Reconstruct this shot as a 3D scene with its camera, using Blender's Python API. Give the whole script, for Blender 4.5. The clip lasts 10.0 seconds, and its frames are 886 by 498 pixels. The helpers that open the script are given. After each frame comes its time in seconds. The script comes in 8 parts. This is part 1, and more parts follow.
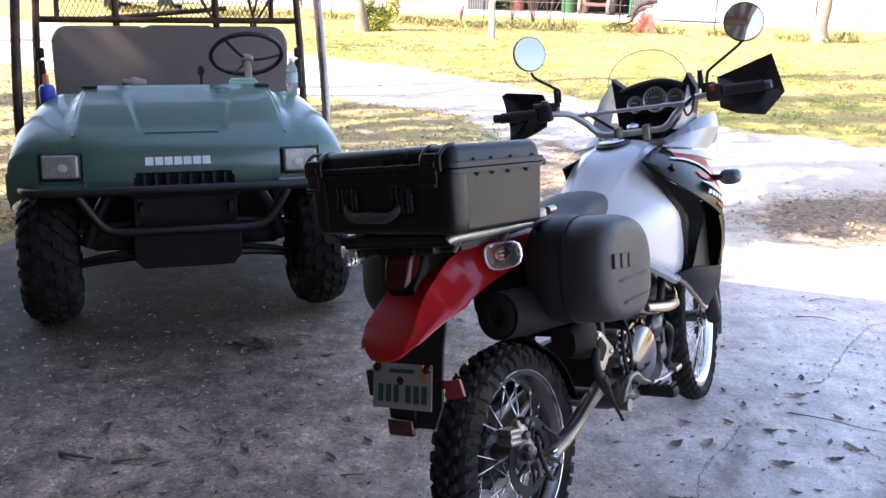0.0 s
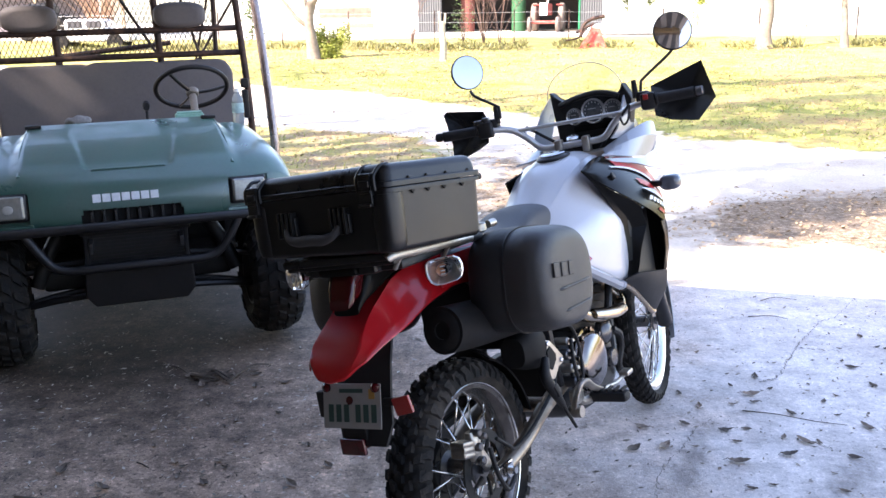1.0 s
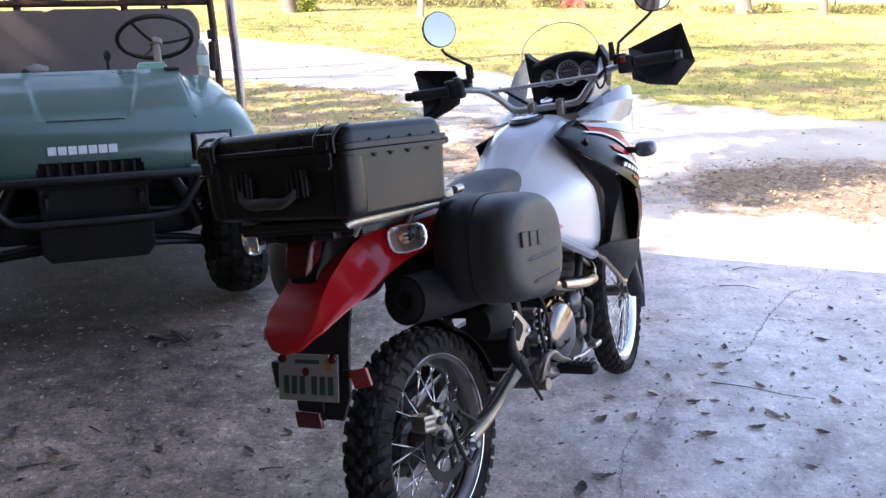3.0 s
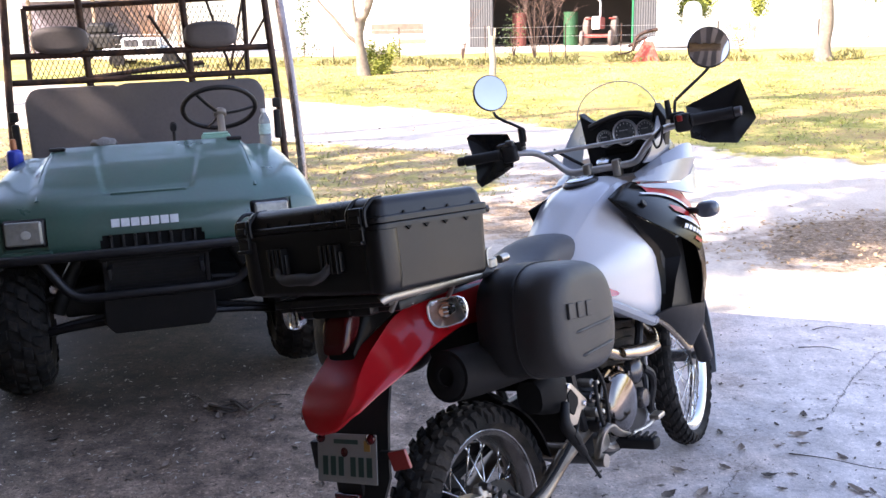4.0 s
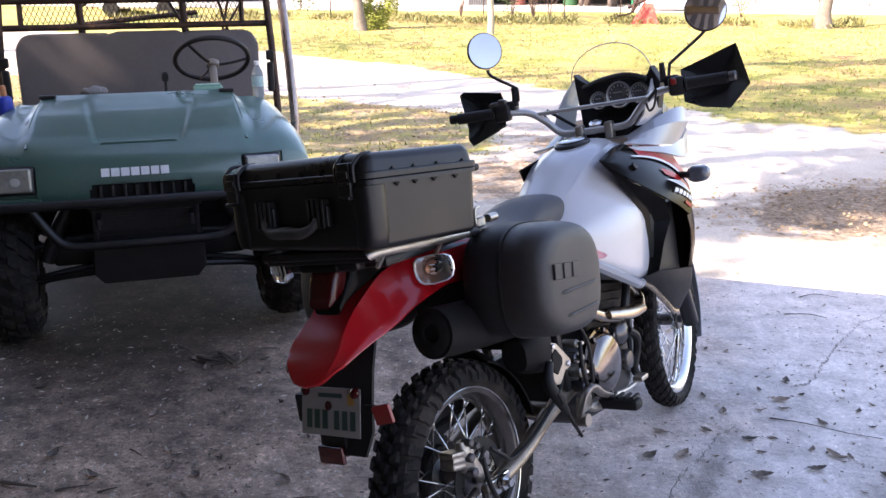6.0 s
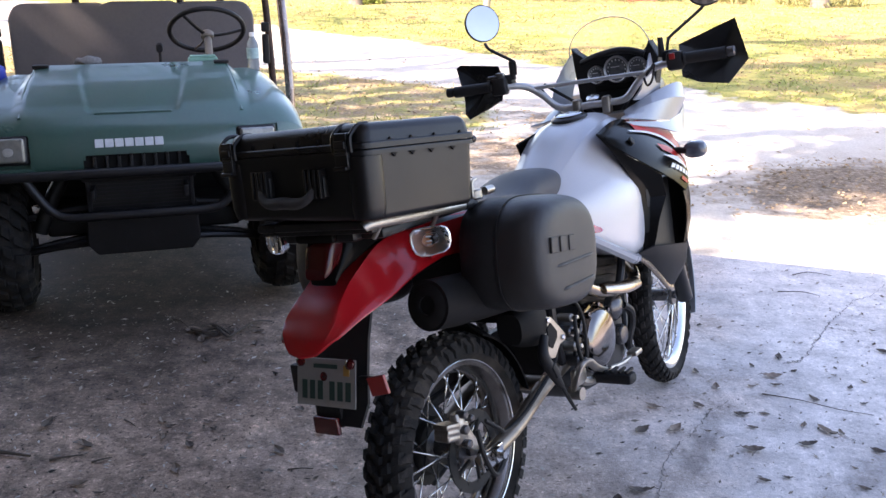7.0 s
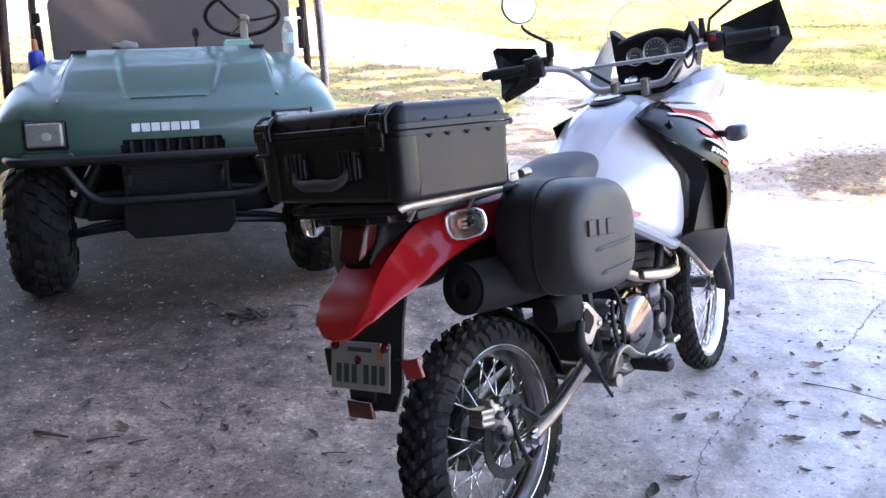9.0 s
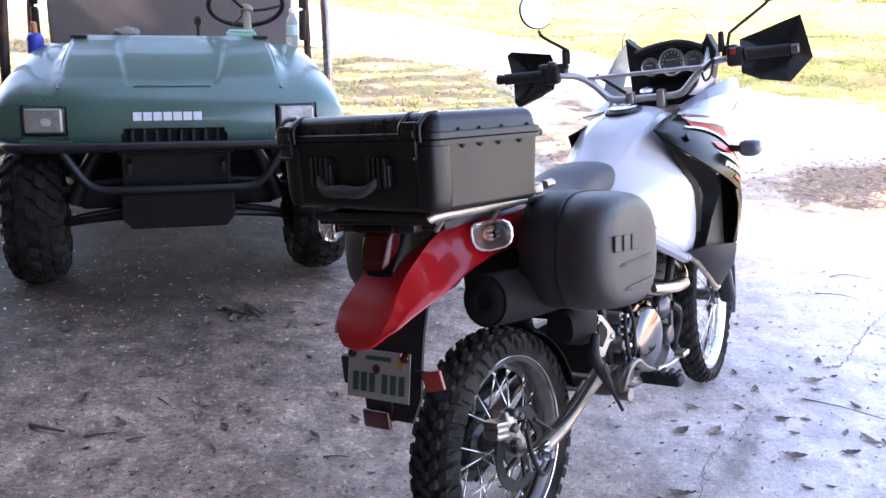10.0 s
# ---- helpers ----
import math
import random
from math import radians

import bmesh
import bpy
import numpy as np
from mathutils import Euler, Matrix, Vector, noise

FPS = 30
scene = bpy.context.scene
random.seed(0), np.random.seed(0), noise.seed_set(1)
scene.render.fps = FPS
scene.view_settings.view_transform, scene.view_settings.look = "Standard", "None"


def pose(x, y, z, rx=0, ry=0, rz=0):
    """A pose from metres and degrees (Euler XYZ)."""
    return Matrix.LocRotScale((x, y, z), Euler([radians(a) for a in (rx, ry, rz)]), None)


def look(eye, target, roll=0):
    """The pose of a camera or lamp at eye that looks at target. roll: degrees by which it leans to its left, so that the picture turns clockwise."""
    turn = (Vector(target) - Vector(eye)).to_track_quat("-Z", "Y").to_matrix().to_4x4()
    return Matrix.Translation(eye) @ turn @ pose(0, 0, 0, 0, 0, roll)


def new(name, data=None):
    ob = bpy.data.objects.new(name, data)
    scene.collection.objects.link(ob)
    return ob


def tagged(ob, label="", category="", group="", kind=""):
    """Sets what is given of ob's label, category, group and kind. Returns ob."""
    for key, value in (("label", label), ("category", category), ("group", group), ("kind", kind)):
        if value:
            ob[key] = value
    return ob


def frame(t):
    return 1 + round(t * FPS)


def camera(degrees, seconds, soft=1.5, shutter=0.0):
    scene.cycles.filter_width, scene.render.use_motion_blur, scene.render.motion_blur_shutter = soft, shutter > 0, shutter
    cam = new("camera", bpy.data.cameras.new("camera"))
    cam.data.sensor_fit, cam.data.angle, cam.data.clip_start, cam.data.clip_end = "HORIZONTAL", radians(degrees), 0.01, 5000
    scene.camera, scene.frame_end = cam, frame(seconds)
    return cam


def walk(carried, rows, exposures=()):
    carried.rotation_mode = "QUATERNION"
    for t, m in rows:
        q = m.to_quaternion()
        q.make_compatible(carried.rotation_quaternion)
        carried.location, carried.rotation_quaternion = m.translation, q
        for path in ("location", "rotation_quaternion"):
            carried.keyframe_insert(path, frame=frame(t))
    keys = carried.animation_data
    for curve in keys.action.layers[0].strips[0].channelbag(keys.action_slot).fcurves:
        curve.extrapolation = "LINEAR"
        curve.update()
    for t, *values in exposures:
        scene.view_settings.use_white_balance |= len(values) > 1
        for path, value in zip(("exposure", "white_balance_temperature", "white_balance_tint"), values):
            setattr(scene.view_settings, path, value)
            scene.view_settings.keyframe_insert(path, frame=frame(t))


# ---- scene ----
cam = camera(50.9, 10.0)
METRES, EYE, TILT, LEAN, TURN = 0.55, 1.6, -17.0, 0.0, 0.0
PATH = [
    (0, (0.269, -0.036, 1.578), (0.041, 1.88, 1.054), 2.2),
    (0.5, (0.305, -0.062, 1.576), (0.025, 1.852, 1.069), 0.1),
    (1, (0.334, -0.063, 1.574), (0.177, 1.873, 1.097), -0.5),
    (1.5, (0.319, -0.057, 1.569), (0.263, 1.876, 1.059), -0.3),
    (2, (0.295, -0.053, 1.568), (0.227, 1.872, 1.03), -0.7),
    (2.5, (0.252, -0.039, 1.576), (0.174, 1.878, 1.011), 0.3),
    (3, (0.352, 0.047, 1.567), (0.252, 1.964, 1.005), 1.1),
    (3.2, (0.436, 0.107, 1.578), (0.146, 2.01, 1.035), -0.3),
    (4.3, (0.433, 0.147, 1.586), (0.166, 2.081, 1.153), -1.5),
    (4.5, (0.433, 0.144, 1.588), (0.162, 2.077, 1.152), -1.8),
    (5, (0.439, 0.145, 1.585), (0.171, 2.072, 1.121), -2.4),
    (5.2, (0.428, 0.147, 1.59), (0.16, 2.068, 1.103), -1.0),
    (6.3, (0.452, 0.145, 1.577), (0.21, 2.049, 1.03), 0.8),
    (6.5, (0.453, 0.145, 1.575), (0.225, 2.05, 1.012), 1.0),
    (7, (0.439, 0.145, 1.569), (0.201, 2.044, 0.99), 1.1),
    (7.5, (0.446, 0.139, 1.574), (0.08, 2.025, 1.017), 0.8),
    (8, (0.433, 0.146, 1.562), (0.15, 2.054, 1.033), 1.4),
    (8.5, (0.443, 0.155, 1.558), (0.11, 2.044, 0.99), 1.3),
    (9, (0.433, 0.168, 1.551), (0.124, 2.049, 0.945), 0.7),
    (9.5, (0.414, 0.173, 1.574), (0.138, 2.044, 0.923), 1.1),
    (10, (0.322, 0.191, 1.576), (0.061, 2.075, 0.957), 3.2),
]
EXPOSURES = [(0, 2.37, 6850, 22), (0.5, 2.59, 6800, 21), (1, 2.56, 6750, 20), (1.5, 2.24, 6850, 21), (2, 2.16, 6900, 22), (2.5, 2.26, 6850, 22), (3, 2.31, 6850, 22), (4.3, 2.36, 6950, 25), (4.5, 2.27, 6950, 25), (5, 2.21, 6950, 25),
             (6.5, 2.18, 7100, 25), (7, 2.32, 7000, 23), (7.5, 2.76, 6850, 22), (8, 2.71, 6850, 23), (8.5, 2.81, 6850, 24), (9, 2.91, 6850, 24), (9.5, 3.03, 6850, 26), (10, 3.09, 6900, 27)]
walk(cam, [(t, look(eye, target, roll)) for t, eye, target, roll in PATH], exposures=EXPOSURES)

# ---- world and light ----
SUN_ELEV, SUN_AZ = radians(40), radians(50)      # light runs ahead of the first camera and to its right
world = bpy.data.worlds.new("sky")
scene.world = world
world.use_nodes = True
wn = world.node_tree
sky = wn.nodes.new("ShaderNodeTexSky")
sky.sky_type = "NISHITA"
sky.sun_disc = False
sky.sun_elevation = SUN_ELEV
sky.sun_rotation = radians(180) + SUN_AZ
sky.air_density, sky.dust_density, sky.ozone_density = 1.0, 1.5, 1.0
bg = wn.nodes["Background"]
bg.inputs["Strength"].default_value = 0.15
wn.links.new(sky.outputs[0], bg.inputs["Color"])
sun = new("sun", bpy.data.lights.new("sun", "SUN"))
sun.data.energy, sun.data.angle, sun.data.color = 4.0, radians(0.6), (1.0, 0.95, 0.86)
sun_way = Vector((math.sin(SUN_AZ) * math.cos(SUN_ELEV), math.cos(SUN_AZ) * math.cos(SUN_ELEV), -math.sin(SUN_ELEV)))
sun.rotation_euler = sun_way.to_track_quat("-Z", "Y").to_euler()


# ---- materials ----
def mat(name, base, rough=0.5, metal=0.0, vary=0.15, grain=60.0, blotch=4.0, bump=0.0, bump_scale=200.0, dirt=None, dirt_amount=0.0,
        dirt_scale=6.0, coat=0.0, per_object=0.0, spec=0.5, rough_vary=0.1, alpha=1.0, transmission=0.0, ior=1.45, island=0.0):
    m = bpy.data.materials.new(name)
    m.use_nodes = True
    t = m.node_tree
    p = t.nodes["Principled BSDF"]
    link = t.links.new
    geo = t.nodes.new("ShaderNodeTexCoord")
    fine = t.nodes.new("ShaderNodeTexNoise")
    fine.inputs["Scale"].default_value, fine.inputs["Detail"].default_value = grain, 4
    wide = t.nodes.new("ShaderNodeTexNoise")
    wide.inputs["Scale"].default_value, wide.inputs["Detail"].default_value = blotch, 5
    link(geo.outputs["Object"], fine.inputs["Vector"])
    link(geo.outputs["Object"], wide.inputs["Vector"])
    both = t.nodes.new("ShaderNodeMath")
    both.operation = "ADD"
    link(fine.outputs["Fac"], both.inputs[0])
    link(wide.outputs["Fac"], both.inputs[1])
    ramp = t.nodes.new("ShaderNodeMapRange")
    ramp.inputs["From Min"].default_value, ramp.inputs["From Max"].default_value = 0.6, 1.4
    ramp.inputs["To Min"].default_value, ramp.inputs["To Max"].default_value = 1 - vary, 1 + vary
    link(both.outputs[0], ramp.inputs["Value"])
    value = ramp.outputs[0]
    for amount, node, socket in ((per_object, "ShaderNodeObjectInfo", "Random"), (island, "ShaderNodeNewGeometry", "Random Per Island")):
        if amount:
            info = t.nodes.new(node)
            rr = t.nodes.new("ShaderNodeMapRange")
            rr.inputs["To Min"].default_value, rr.inputs["To Max"].default_value = 1 - amount, 1 + amount
            link(info.outputs[socket], rr.inputs["Value"])
            mul = t.nodes.new("ShaderNodeMath")
            mul.operation = "MULTIPLY"
            link(value, mul.inputs[0])
            link(rr.outputs[0], mul.inputs[1])
            value = mul.outputs[0]
    tint = t.nodes.new("ShaderNodeVectorMath")
    tint.operation = "SCALE"
    tint.inputs[0].default_value = base[:3]
    link(value, tint.inputs["Scale"])
    colour = tint.outputs[0]
    if dirt:
        dn = t.nodes.new("ShaderNodeTexNoise")
        dn.inputs["Scale"].default_value, dn.inputs["Detail"].default_value, dn.inputs["Roughness"].default_value = dirt_scale, 8, 0.65
        link(geo.outputs["Object"], dn.inputs["Vector"])
        dr = t.nodes.new("ShaderNodeMapRange")
        dr.inputs["From Min"].default_value, dr.inputs["From Max"].default_value = 0.46, 0.68
        dr.inputs["To Max"].default_value = dirt_amount
        link(dn.outputs["Fac"], dr.inputs["Value"])
        mx = t.nodes.new("ShaderNodeMix")
        mx.data_type = "RGBA"
        link(dr.outputs[0], mx.inputs["Factor"])
        link(colour, mx.inputs["A"])
        mx.inputs["B"].default_value = (*dirt, 1)
        colour = mx.outputs["Result"]
    link(colour, p.inputs["Base Color"])
    rm = t.nodes.new("ShaderNodeMapRange")
    rm.inputs["From Min"].default_value, rm.inputs["From Max"].default_value = 0.3, 0.7
    rm.inputs["To Min"].default_value, rm.inputs["To Max"].default_value = max(0.02, rough - rough_vary), min(1, rough + rough_vary)
    link(wide.outputs["Fac"], rm.inputs["Value"])
    link(rm.outputs[0], p.inputs["Roughness"])
    p.inputs["Metallic"].default_value = metal
    p.inputs["Specular IOR Level"].default_value = spec
    p.inputs["Coat Weight"].default_value = coat
    p.inputs["Coat Roughness"].default_value = 0.06
    p.inputs["Alpha"].default_value = alpha
    p.inputs["Transmission Weight"].default_value = transmission
    p.inputs["IOR"].default_value = ior
    if bump:
        bn = t.nodes.new("ShaderNodeTexNoise")
        bn.inputs["Scale"].default_value, bn.inputs["Detail"].default_value = bump_scale, 3
        link(geo.outputs["Object"], bn.inputs["Vector"])
        bp = t.nodes.new("ShaderNodeBump")
        bp.inputs["Strength"].default_value, bp.inputs["Distance"].default_value = bump, 0.004
        link(bn.outputs["Fac"], bp.inputs["Height"])
        link(bp.outputs[0], p.inputs["Normal"])
    return m


M_RUBBER = mat("tyre rubber", (0.013, 0.012, 0.0115), 0.85, spec=0.25, vary=0.4, bump=0.4, dirt=(0.085, 0.07, 0.058), dirt_amount=0.5, dirt_scale=11)
M_BLACK = mat("black textured plastic", (0.0125, 0.0115, 0.0115), 0.5, spec=0.28, vary=0.2, bump=0.25, bump_scale=700, dirt=(0.06, 0.054, 0.05), dirt_amount=0.12, dirt_scale=7)
M_CASE = mat("black case plastic", (0.0072, 0.0066, 0.0068), 0.32, spec=0.4, vary=0.2, bump=0.12, bump_scale=900, dirt=(0.04, 0.036, 0.034), dirt_amount=0.08, dirt_scale=6)
M_PANNIER = mat("grained charcoal plastic", (0.019, 0.0165, 0.0155), 0.46, spec=0.65, vary=0.15, bump=0.3, bump_scale=900, dirt=(0.10, 0.09, 0.08), dirt_amount=0.12, dirt_scale=5)
M_GUARD = mat("satin black guard plastic", (0.016, 0.0155, 0.017), 0.3, spec=0.6, vary=0.15, bump=0.1, bump_scale=700)
M_GLOSSBLACK = mat("gloss black paint", (0.007, 0.0065, 0.006), 0.2, vary=0.1, coat=0.0, rough_vary=0.05, spec=0.07)
M_DECALRED = mat("red print", (0.42, 0.018, 0.014), 0.35, vary=0.06, spec=0.2)
M_DARK = mat("dark machine metal", (0.014, 0.0135, 0.013), 0.5, 0.3, vary=0.3, dirt=(0.06, 0.05, 0.04), dirt_amount=0.3)
M_RED = mat("gloss red paint", (0.36, 0.007, 0.010), 0.22, spec=0.35, vary=0.05, coat=0.5, rough_vary=0.04)
M_FAIRING = mat("silver fairing paint", (0.27, 0.285, 0.32), 0.35, 0.1, vary=0.05, coat=0.3)
M_SILVER = mat("silver tank paint", (0.50, 0.50, 0.52), 0.34, 0.12, vary=0.05, coat=0.5, grain=300, rough_vary=0.05)
M_WHITE = mat("white paint", (0.78, 0.78, 0.76), 0.4, vary=0.08, dirt=(0.5, 0.45, 0.38), dirt_amount=0.2)
M_CHROME = mat("polished steel", (0.66, 0.65, 0.63), 0.2, 1.0, vary=0.08, rough_vary=0.08)
M_DULLRIM = mat("dull aluminium rim", (0.21, 0.195, 0.18), 0.22, 1.0, vary=0.2, dirt=(0.07, 0.06, 0.05), dirt_amount=0.35, dirt_scale=9)
M_ALU = mat("brushed aluminium", (0.44, 0.40, 0.35), 0.42, 1.0, vary=0.15, grain=120, dirt=(0.22, 0.19, 0.16), dirt_amount=0.35, dirt_scale=14)
M_ENGINE = mat("grey engine casting", (0.12, 0.115, 0.115), 0.27, 0.75, vary=0.15, bump=0.2, bump_scale=300, dirt=(0.10, 0.08, 0.06), dirt_amount=0.3, dirt_scale=12)
M_SEAT = mat("grey vinyl", (0.058, 0.060, 0.066), 0.55, vary=0.12, bump=0.35, bump_scale=500, dirt=(0.16, 0.14, 0.12), dirt_amount=0.2, dirt_scale=4)
M_BENCH = mat("dusty grey bench vinyl", (0.112, 0.098, 0.097), 0.6, vary=0.12, bump=0.3, bump_scale=400, dirt=(0.15, 0.13, 0.115), dirt_amount=0.4, dirt_scale=3)
M_GREEN = mat("dark green body plastic", (0.046, 0.114, 0.089), 0.36, spec=0.9, vary=0.10, coat=0.35, dirt=(0.085, 0.11, 0.10), dirt_amount=0.3, dirt_scale=5)
M_STEELBLACK = mat("black powder-coated steel", (0.0135, 0.013, 0.0145), 0.36, 0.1, vary=0.2, dirt=(0.07, 0.06, 0.05), dirt_amount=0.15, dirt_scale=10)
M_RUSTY = mat("rusty dark tube", (0.035, 0.02, 0.017), 0.6, 0.3, vary=0.3, dirt=(0.18, 0.09, 0.05), dirt_amount=0.5, dirt_scale=12)
M_GALV = mat("bare steel tube", (0.5, 0.49, 0.48), 0.36, 0.8, vary=0.15)
M_MIRROR = mat("mirror glass", (0.52, 0.50, 0.49), 0.03, 1.0, vary=0.02, rough_vary=0.01)
M_REDLENS = mat("red lens", (0.045, 0.002, 0.003), 0.12, spec=0.35, vary=0.05, coat=0.2)
M_DARKREDLENS = mat("dark red reflector", (0.06, 0.005, 0.006), 0.2, vary=0.1, coat=0.5)
M_REDREFLECT = mat("red reflector", (0.24, 0.014, 0.012), 0.3, vary=0.06, coat=0.4)
M_AMBERDARK = mat("amber-brown reflector", (0.50, 0.20, 0.09), 0.3, 0.5, vary=0.3)
M_REFLECTOR = mat("aluminised reflector", (0.92, 0.92, 0.94), 0.28, 1.0, vary=0.04)
M_LENS = mat("clear lens", (0.96, 0.96, 0.96), 0.03, vary=0.02, transmission=1.0, ior=1.35, rough_vary=0.03)
M_SIDEWALL = mat("dusty tyre sidewall", (0.02, 0.018, 0.016), 0.9, spec=0.2, vary=0.3, bump=0.3, dirt=(0.085, 0.07, 0.056), dirt_amount=0.8, dirt_scale=5)
M_TYREDARK = mat("dark dusty tyre rubber", (0.012, 0.0112, 0.0105), 0.8, spec=0.25, vary=0.4, bump=0.5, dirt=(0.06, 0.05, 0.042), dirt_amount=0.5, dirt_scale=14)
M_MUFFLER = mat("sooty black muffler", (0.0105, 0.0095, 0.009), 0.6, spec=0.14, vary=0.25, dirt=(0.03, 0.026, 0.022), dirt_amount=0.2)
M_SCREEN = mat("clear windscreen", (0.96, 0.96, 0.96), 0.04, vary=0.01, transmission=1.0, ior=1.12, rough_vary=0.02)
M_SMOKED = mat("smoke-grey lamp shell", (0.07, 0.075, 0.09), 0.25, vary=0.1, coat=0.4)
M_COVER = mat("polished clutch cover", (0.21, 0.19, 0.175), 0.13, 1.0, vary=0.12, dirt=(0.14, 0.12, 0.10), dirt_amount=0.3, dirt_scale=16)
M_PLATE = mat("weathered plate sheet", (0.235, 0.225, 0.21), 0.4, 0.1, vary=0.1, dirt=(0.25, 0.22, 0.18), dirt_amount=0.5, dirt_scale=18)
M_INK = mat("dark green ink", (0.02, 0.045, 0.035), 0.5)
M_PLATEORANGE = mat("orange print", (0.30, 0.16, 0.035), 0.5)
M_GAUGE = mat("gauge face", (0.10, 0.105, 0.11), 0.25, vary=0.45, grain=90)
M_BADGE = mat("white badge print", (0.72, 0.73, 0.74), 0.45)
M_LAMPGLASS = mat("ribbed lamp glass", (0.31, 0.305, 0.285), 0.25, 0.2, vary=0.3, grain=40, coat=0.5, dirt=(0.4, 0.36, 0.28), dirt_amount=0.4, dirt_scale=14)
M_BULBSPOT = mat("pale bulb glass", (0.48, 0.47, 0.44), 0.3, vary=0.1)
M_PIPE = mat("heat-tinted exhaust steel", (0.46, 0.37, 0.28), 0.28, 1.0, vary=0.2, dirt=(0.12, 0.09, 0.06), dirt_amount=0.4, dirt_scale=14)
M_BLUE = mat("blue plastic", (0.03, 0.06, 0.42), 0.35)
M_ORANGECAP = mat("orange plastic cap", (0.5, 0.18, 0.07), 0.45)
M_MINT = mat("pale green plastic", (0.22, 0.42, 0.33), 0.4)
M_BOTTLE = mat("clear bottle plastic", (0.42, 0.47, 0.50), 0.12, transmission=0.5, ior=1.2, vary=0.02)
M_LABEL = mat("pale bottle label", (0.35, 0.5, 0.5), 0.5, vary=0.3, grain=90)
# this cage tube's colour is lightened to stand for the sun's glint
M_SUNPOST = mat("rusty tube lightened for sun glint", (0.30, 0.24, 0.22), 0.24, 0.8, vary=0.3, dirt=(0.12, 0.06, 0.04), dirt_amount=0.5, dirt_scale=12)
M_ROPE = mat("grey cloth rag", (0.22, 0.21, 0.2), 0.9, vary=0.3)
M_CONCRETE_SHED = mat("grey shed panel", (0.075, 0.078, 0.08), 0.7, vary=0.15, grain=6, blotch=0.8)
M_SHEDDARK = mat("dark shed lining", (0.06, 0.052, 0.048), 0.9, vary=0.25, blotch=1)
M_GREENTRIM = mat("green trim paint", (0.02, 0.22, 0.09), 0.5)
M_TRACTOR = mat("faded tractor red", (0.33, 0.05, 0.04), 0.6, vary=0.25, dirt=(0.3, 0.2, 0.15), dirt_amount=0.5)
M_IMPLEMENT = mat("scuffed implement red", (0.48, 0.07, 0.045), 0.5, vary=0.2, dirt=(0.5, 0.36, 0.28), dirt_amount=0.4)
M_BARK = mat("pale grey bark", (0.19, 0.155, 0.12), 0.9, vary=0.35, grain=14, blotch=3, bump=0.8, bump_scale=25)
M_DARKBARK = mat("dark bark", (0.13, 0.105, 0.085), 0.95, vary=0.35, grain=14, bump=0.8, bump_scale=25)
M_TWIG = mat("bare twigs", (0.16, 0.10, 0.08), 0.9, vary=0.3)
M_LEAF = mat("sunlit foliage", (0.10, 0.145, 0.02), 0.55, vary=0.2, island=0.5)
M_LEAFDARK = mat("dark foliage", (0.06, 0.09, 0.025), 0.6, vary=0.2, island=0.5)
M_LEAFBRIGHT = mat("bright yellow-green foliage", (0.24, 0.26, 0.04), 0.6, vary=0.2, island=0.5)
M_TWIGTAN = mat("tan bare twigs", (0.33, 0.21, 0.15), 0.9, vary=0.3)
M_WEED = mat("weeds", (0.19, 0.175, 0.06), 0.6, vary=0.2, island=0.6)
M_GRASS = mat("dry lawn blades", (0.20, 0.215, 0.05), 0.7, vary=0.2, island=0.55)
M_LITTER = mat("leaf litter", (0.30, 0.21, 0.12), 0.8, vary=0.2, island=0.6)
M_DEADLEAF = mat("dead leaf", (0.165, 0.125, 0.095), 0.75, vary=0.3, grain=80, per_object=0.55)
M_STICK = mat("dry stick", (0.09, 0.07, 0.055), 0.9, vary=0.3)
M_OLDWOOD = mat("weathered post wood", (0.36, 0.31, 0.24), 0.9, vary=0.3, grain=20, bump=0.6, bump_scale=40, dirt=(0.18, 0.2, 0.1), dirt_amount=0.5)
M_WIRE = mat("fence wire", (0.42, 0.41, 0.4), 0.5, 0.6)
M_GLASSDARK = mat("dark window glass", (0.05, 0.05, 0.06), 0.1, vary=0.1, coat=0.5)
M_FOIL = mat("steel mesh wire", (0.025, 0.022, 0.02), 0.6, 0.3, vary=0.2)
M_ROOFTIN = mat("corrugated roof tin", (0.38, 0.37, 0.36), 0.5, 0.3, vary=0.15, grain=10, blotch=1)
M_TIMBER = mat("rough timber", (0.25, 0.19, 0.13), 0.8, vary=0.3, grain=20)
M_CRACK = mat("dirt-filled crack", (0.19, 0.17, 0.155), 0.95, vary=0.3)


# ---- mesh helpers ----
def part(name, bm, material, parent=None, label="", smooth=40, kind="", double=False):
    me = bpy.data.meshes.new(name)
    bmesh.ops.recalc_face_normals(bm, faces=bm.faces)
    bm.to_mesh(me)
    bm.free()
    me.materials.append(material)
    if smooth:
        me.shade_smooth()
        me.set_sharp_from_angle(angle=radians(smooth))
    ob = new(name, me)
    if smooth:
        even = ob.modifiers.new("even shading", "WEIGHTED_NORMAL")
        even.keep_sharp = True
    if parent:
        ob.parent = parent
    if label:
        ob["label"] = label
    if kind:
        ob["kind"] = kind
    return ob


def thing(name, m, label, category, group="", kind=""):
    ob = new(name)
    ob.matrix_world = m
    ob.empty_display_size = 0.1
    return tagged(ob, label, category, group, kind)


def merge(bm, other, m=None):
    if m is not None:
        other.transform(m)
    me = bpy.data.meshes.new("piece")
    other.to_mesh(me)
    other.free()
    bm.from_mesh(me)
    bpy.data.meshes.remove(me)


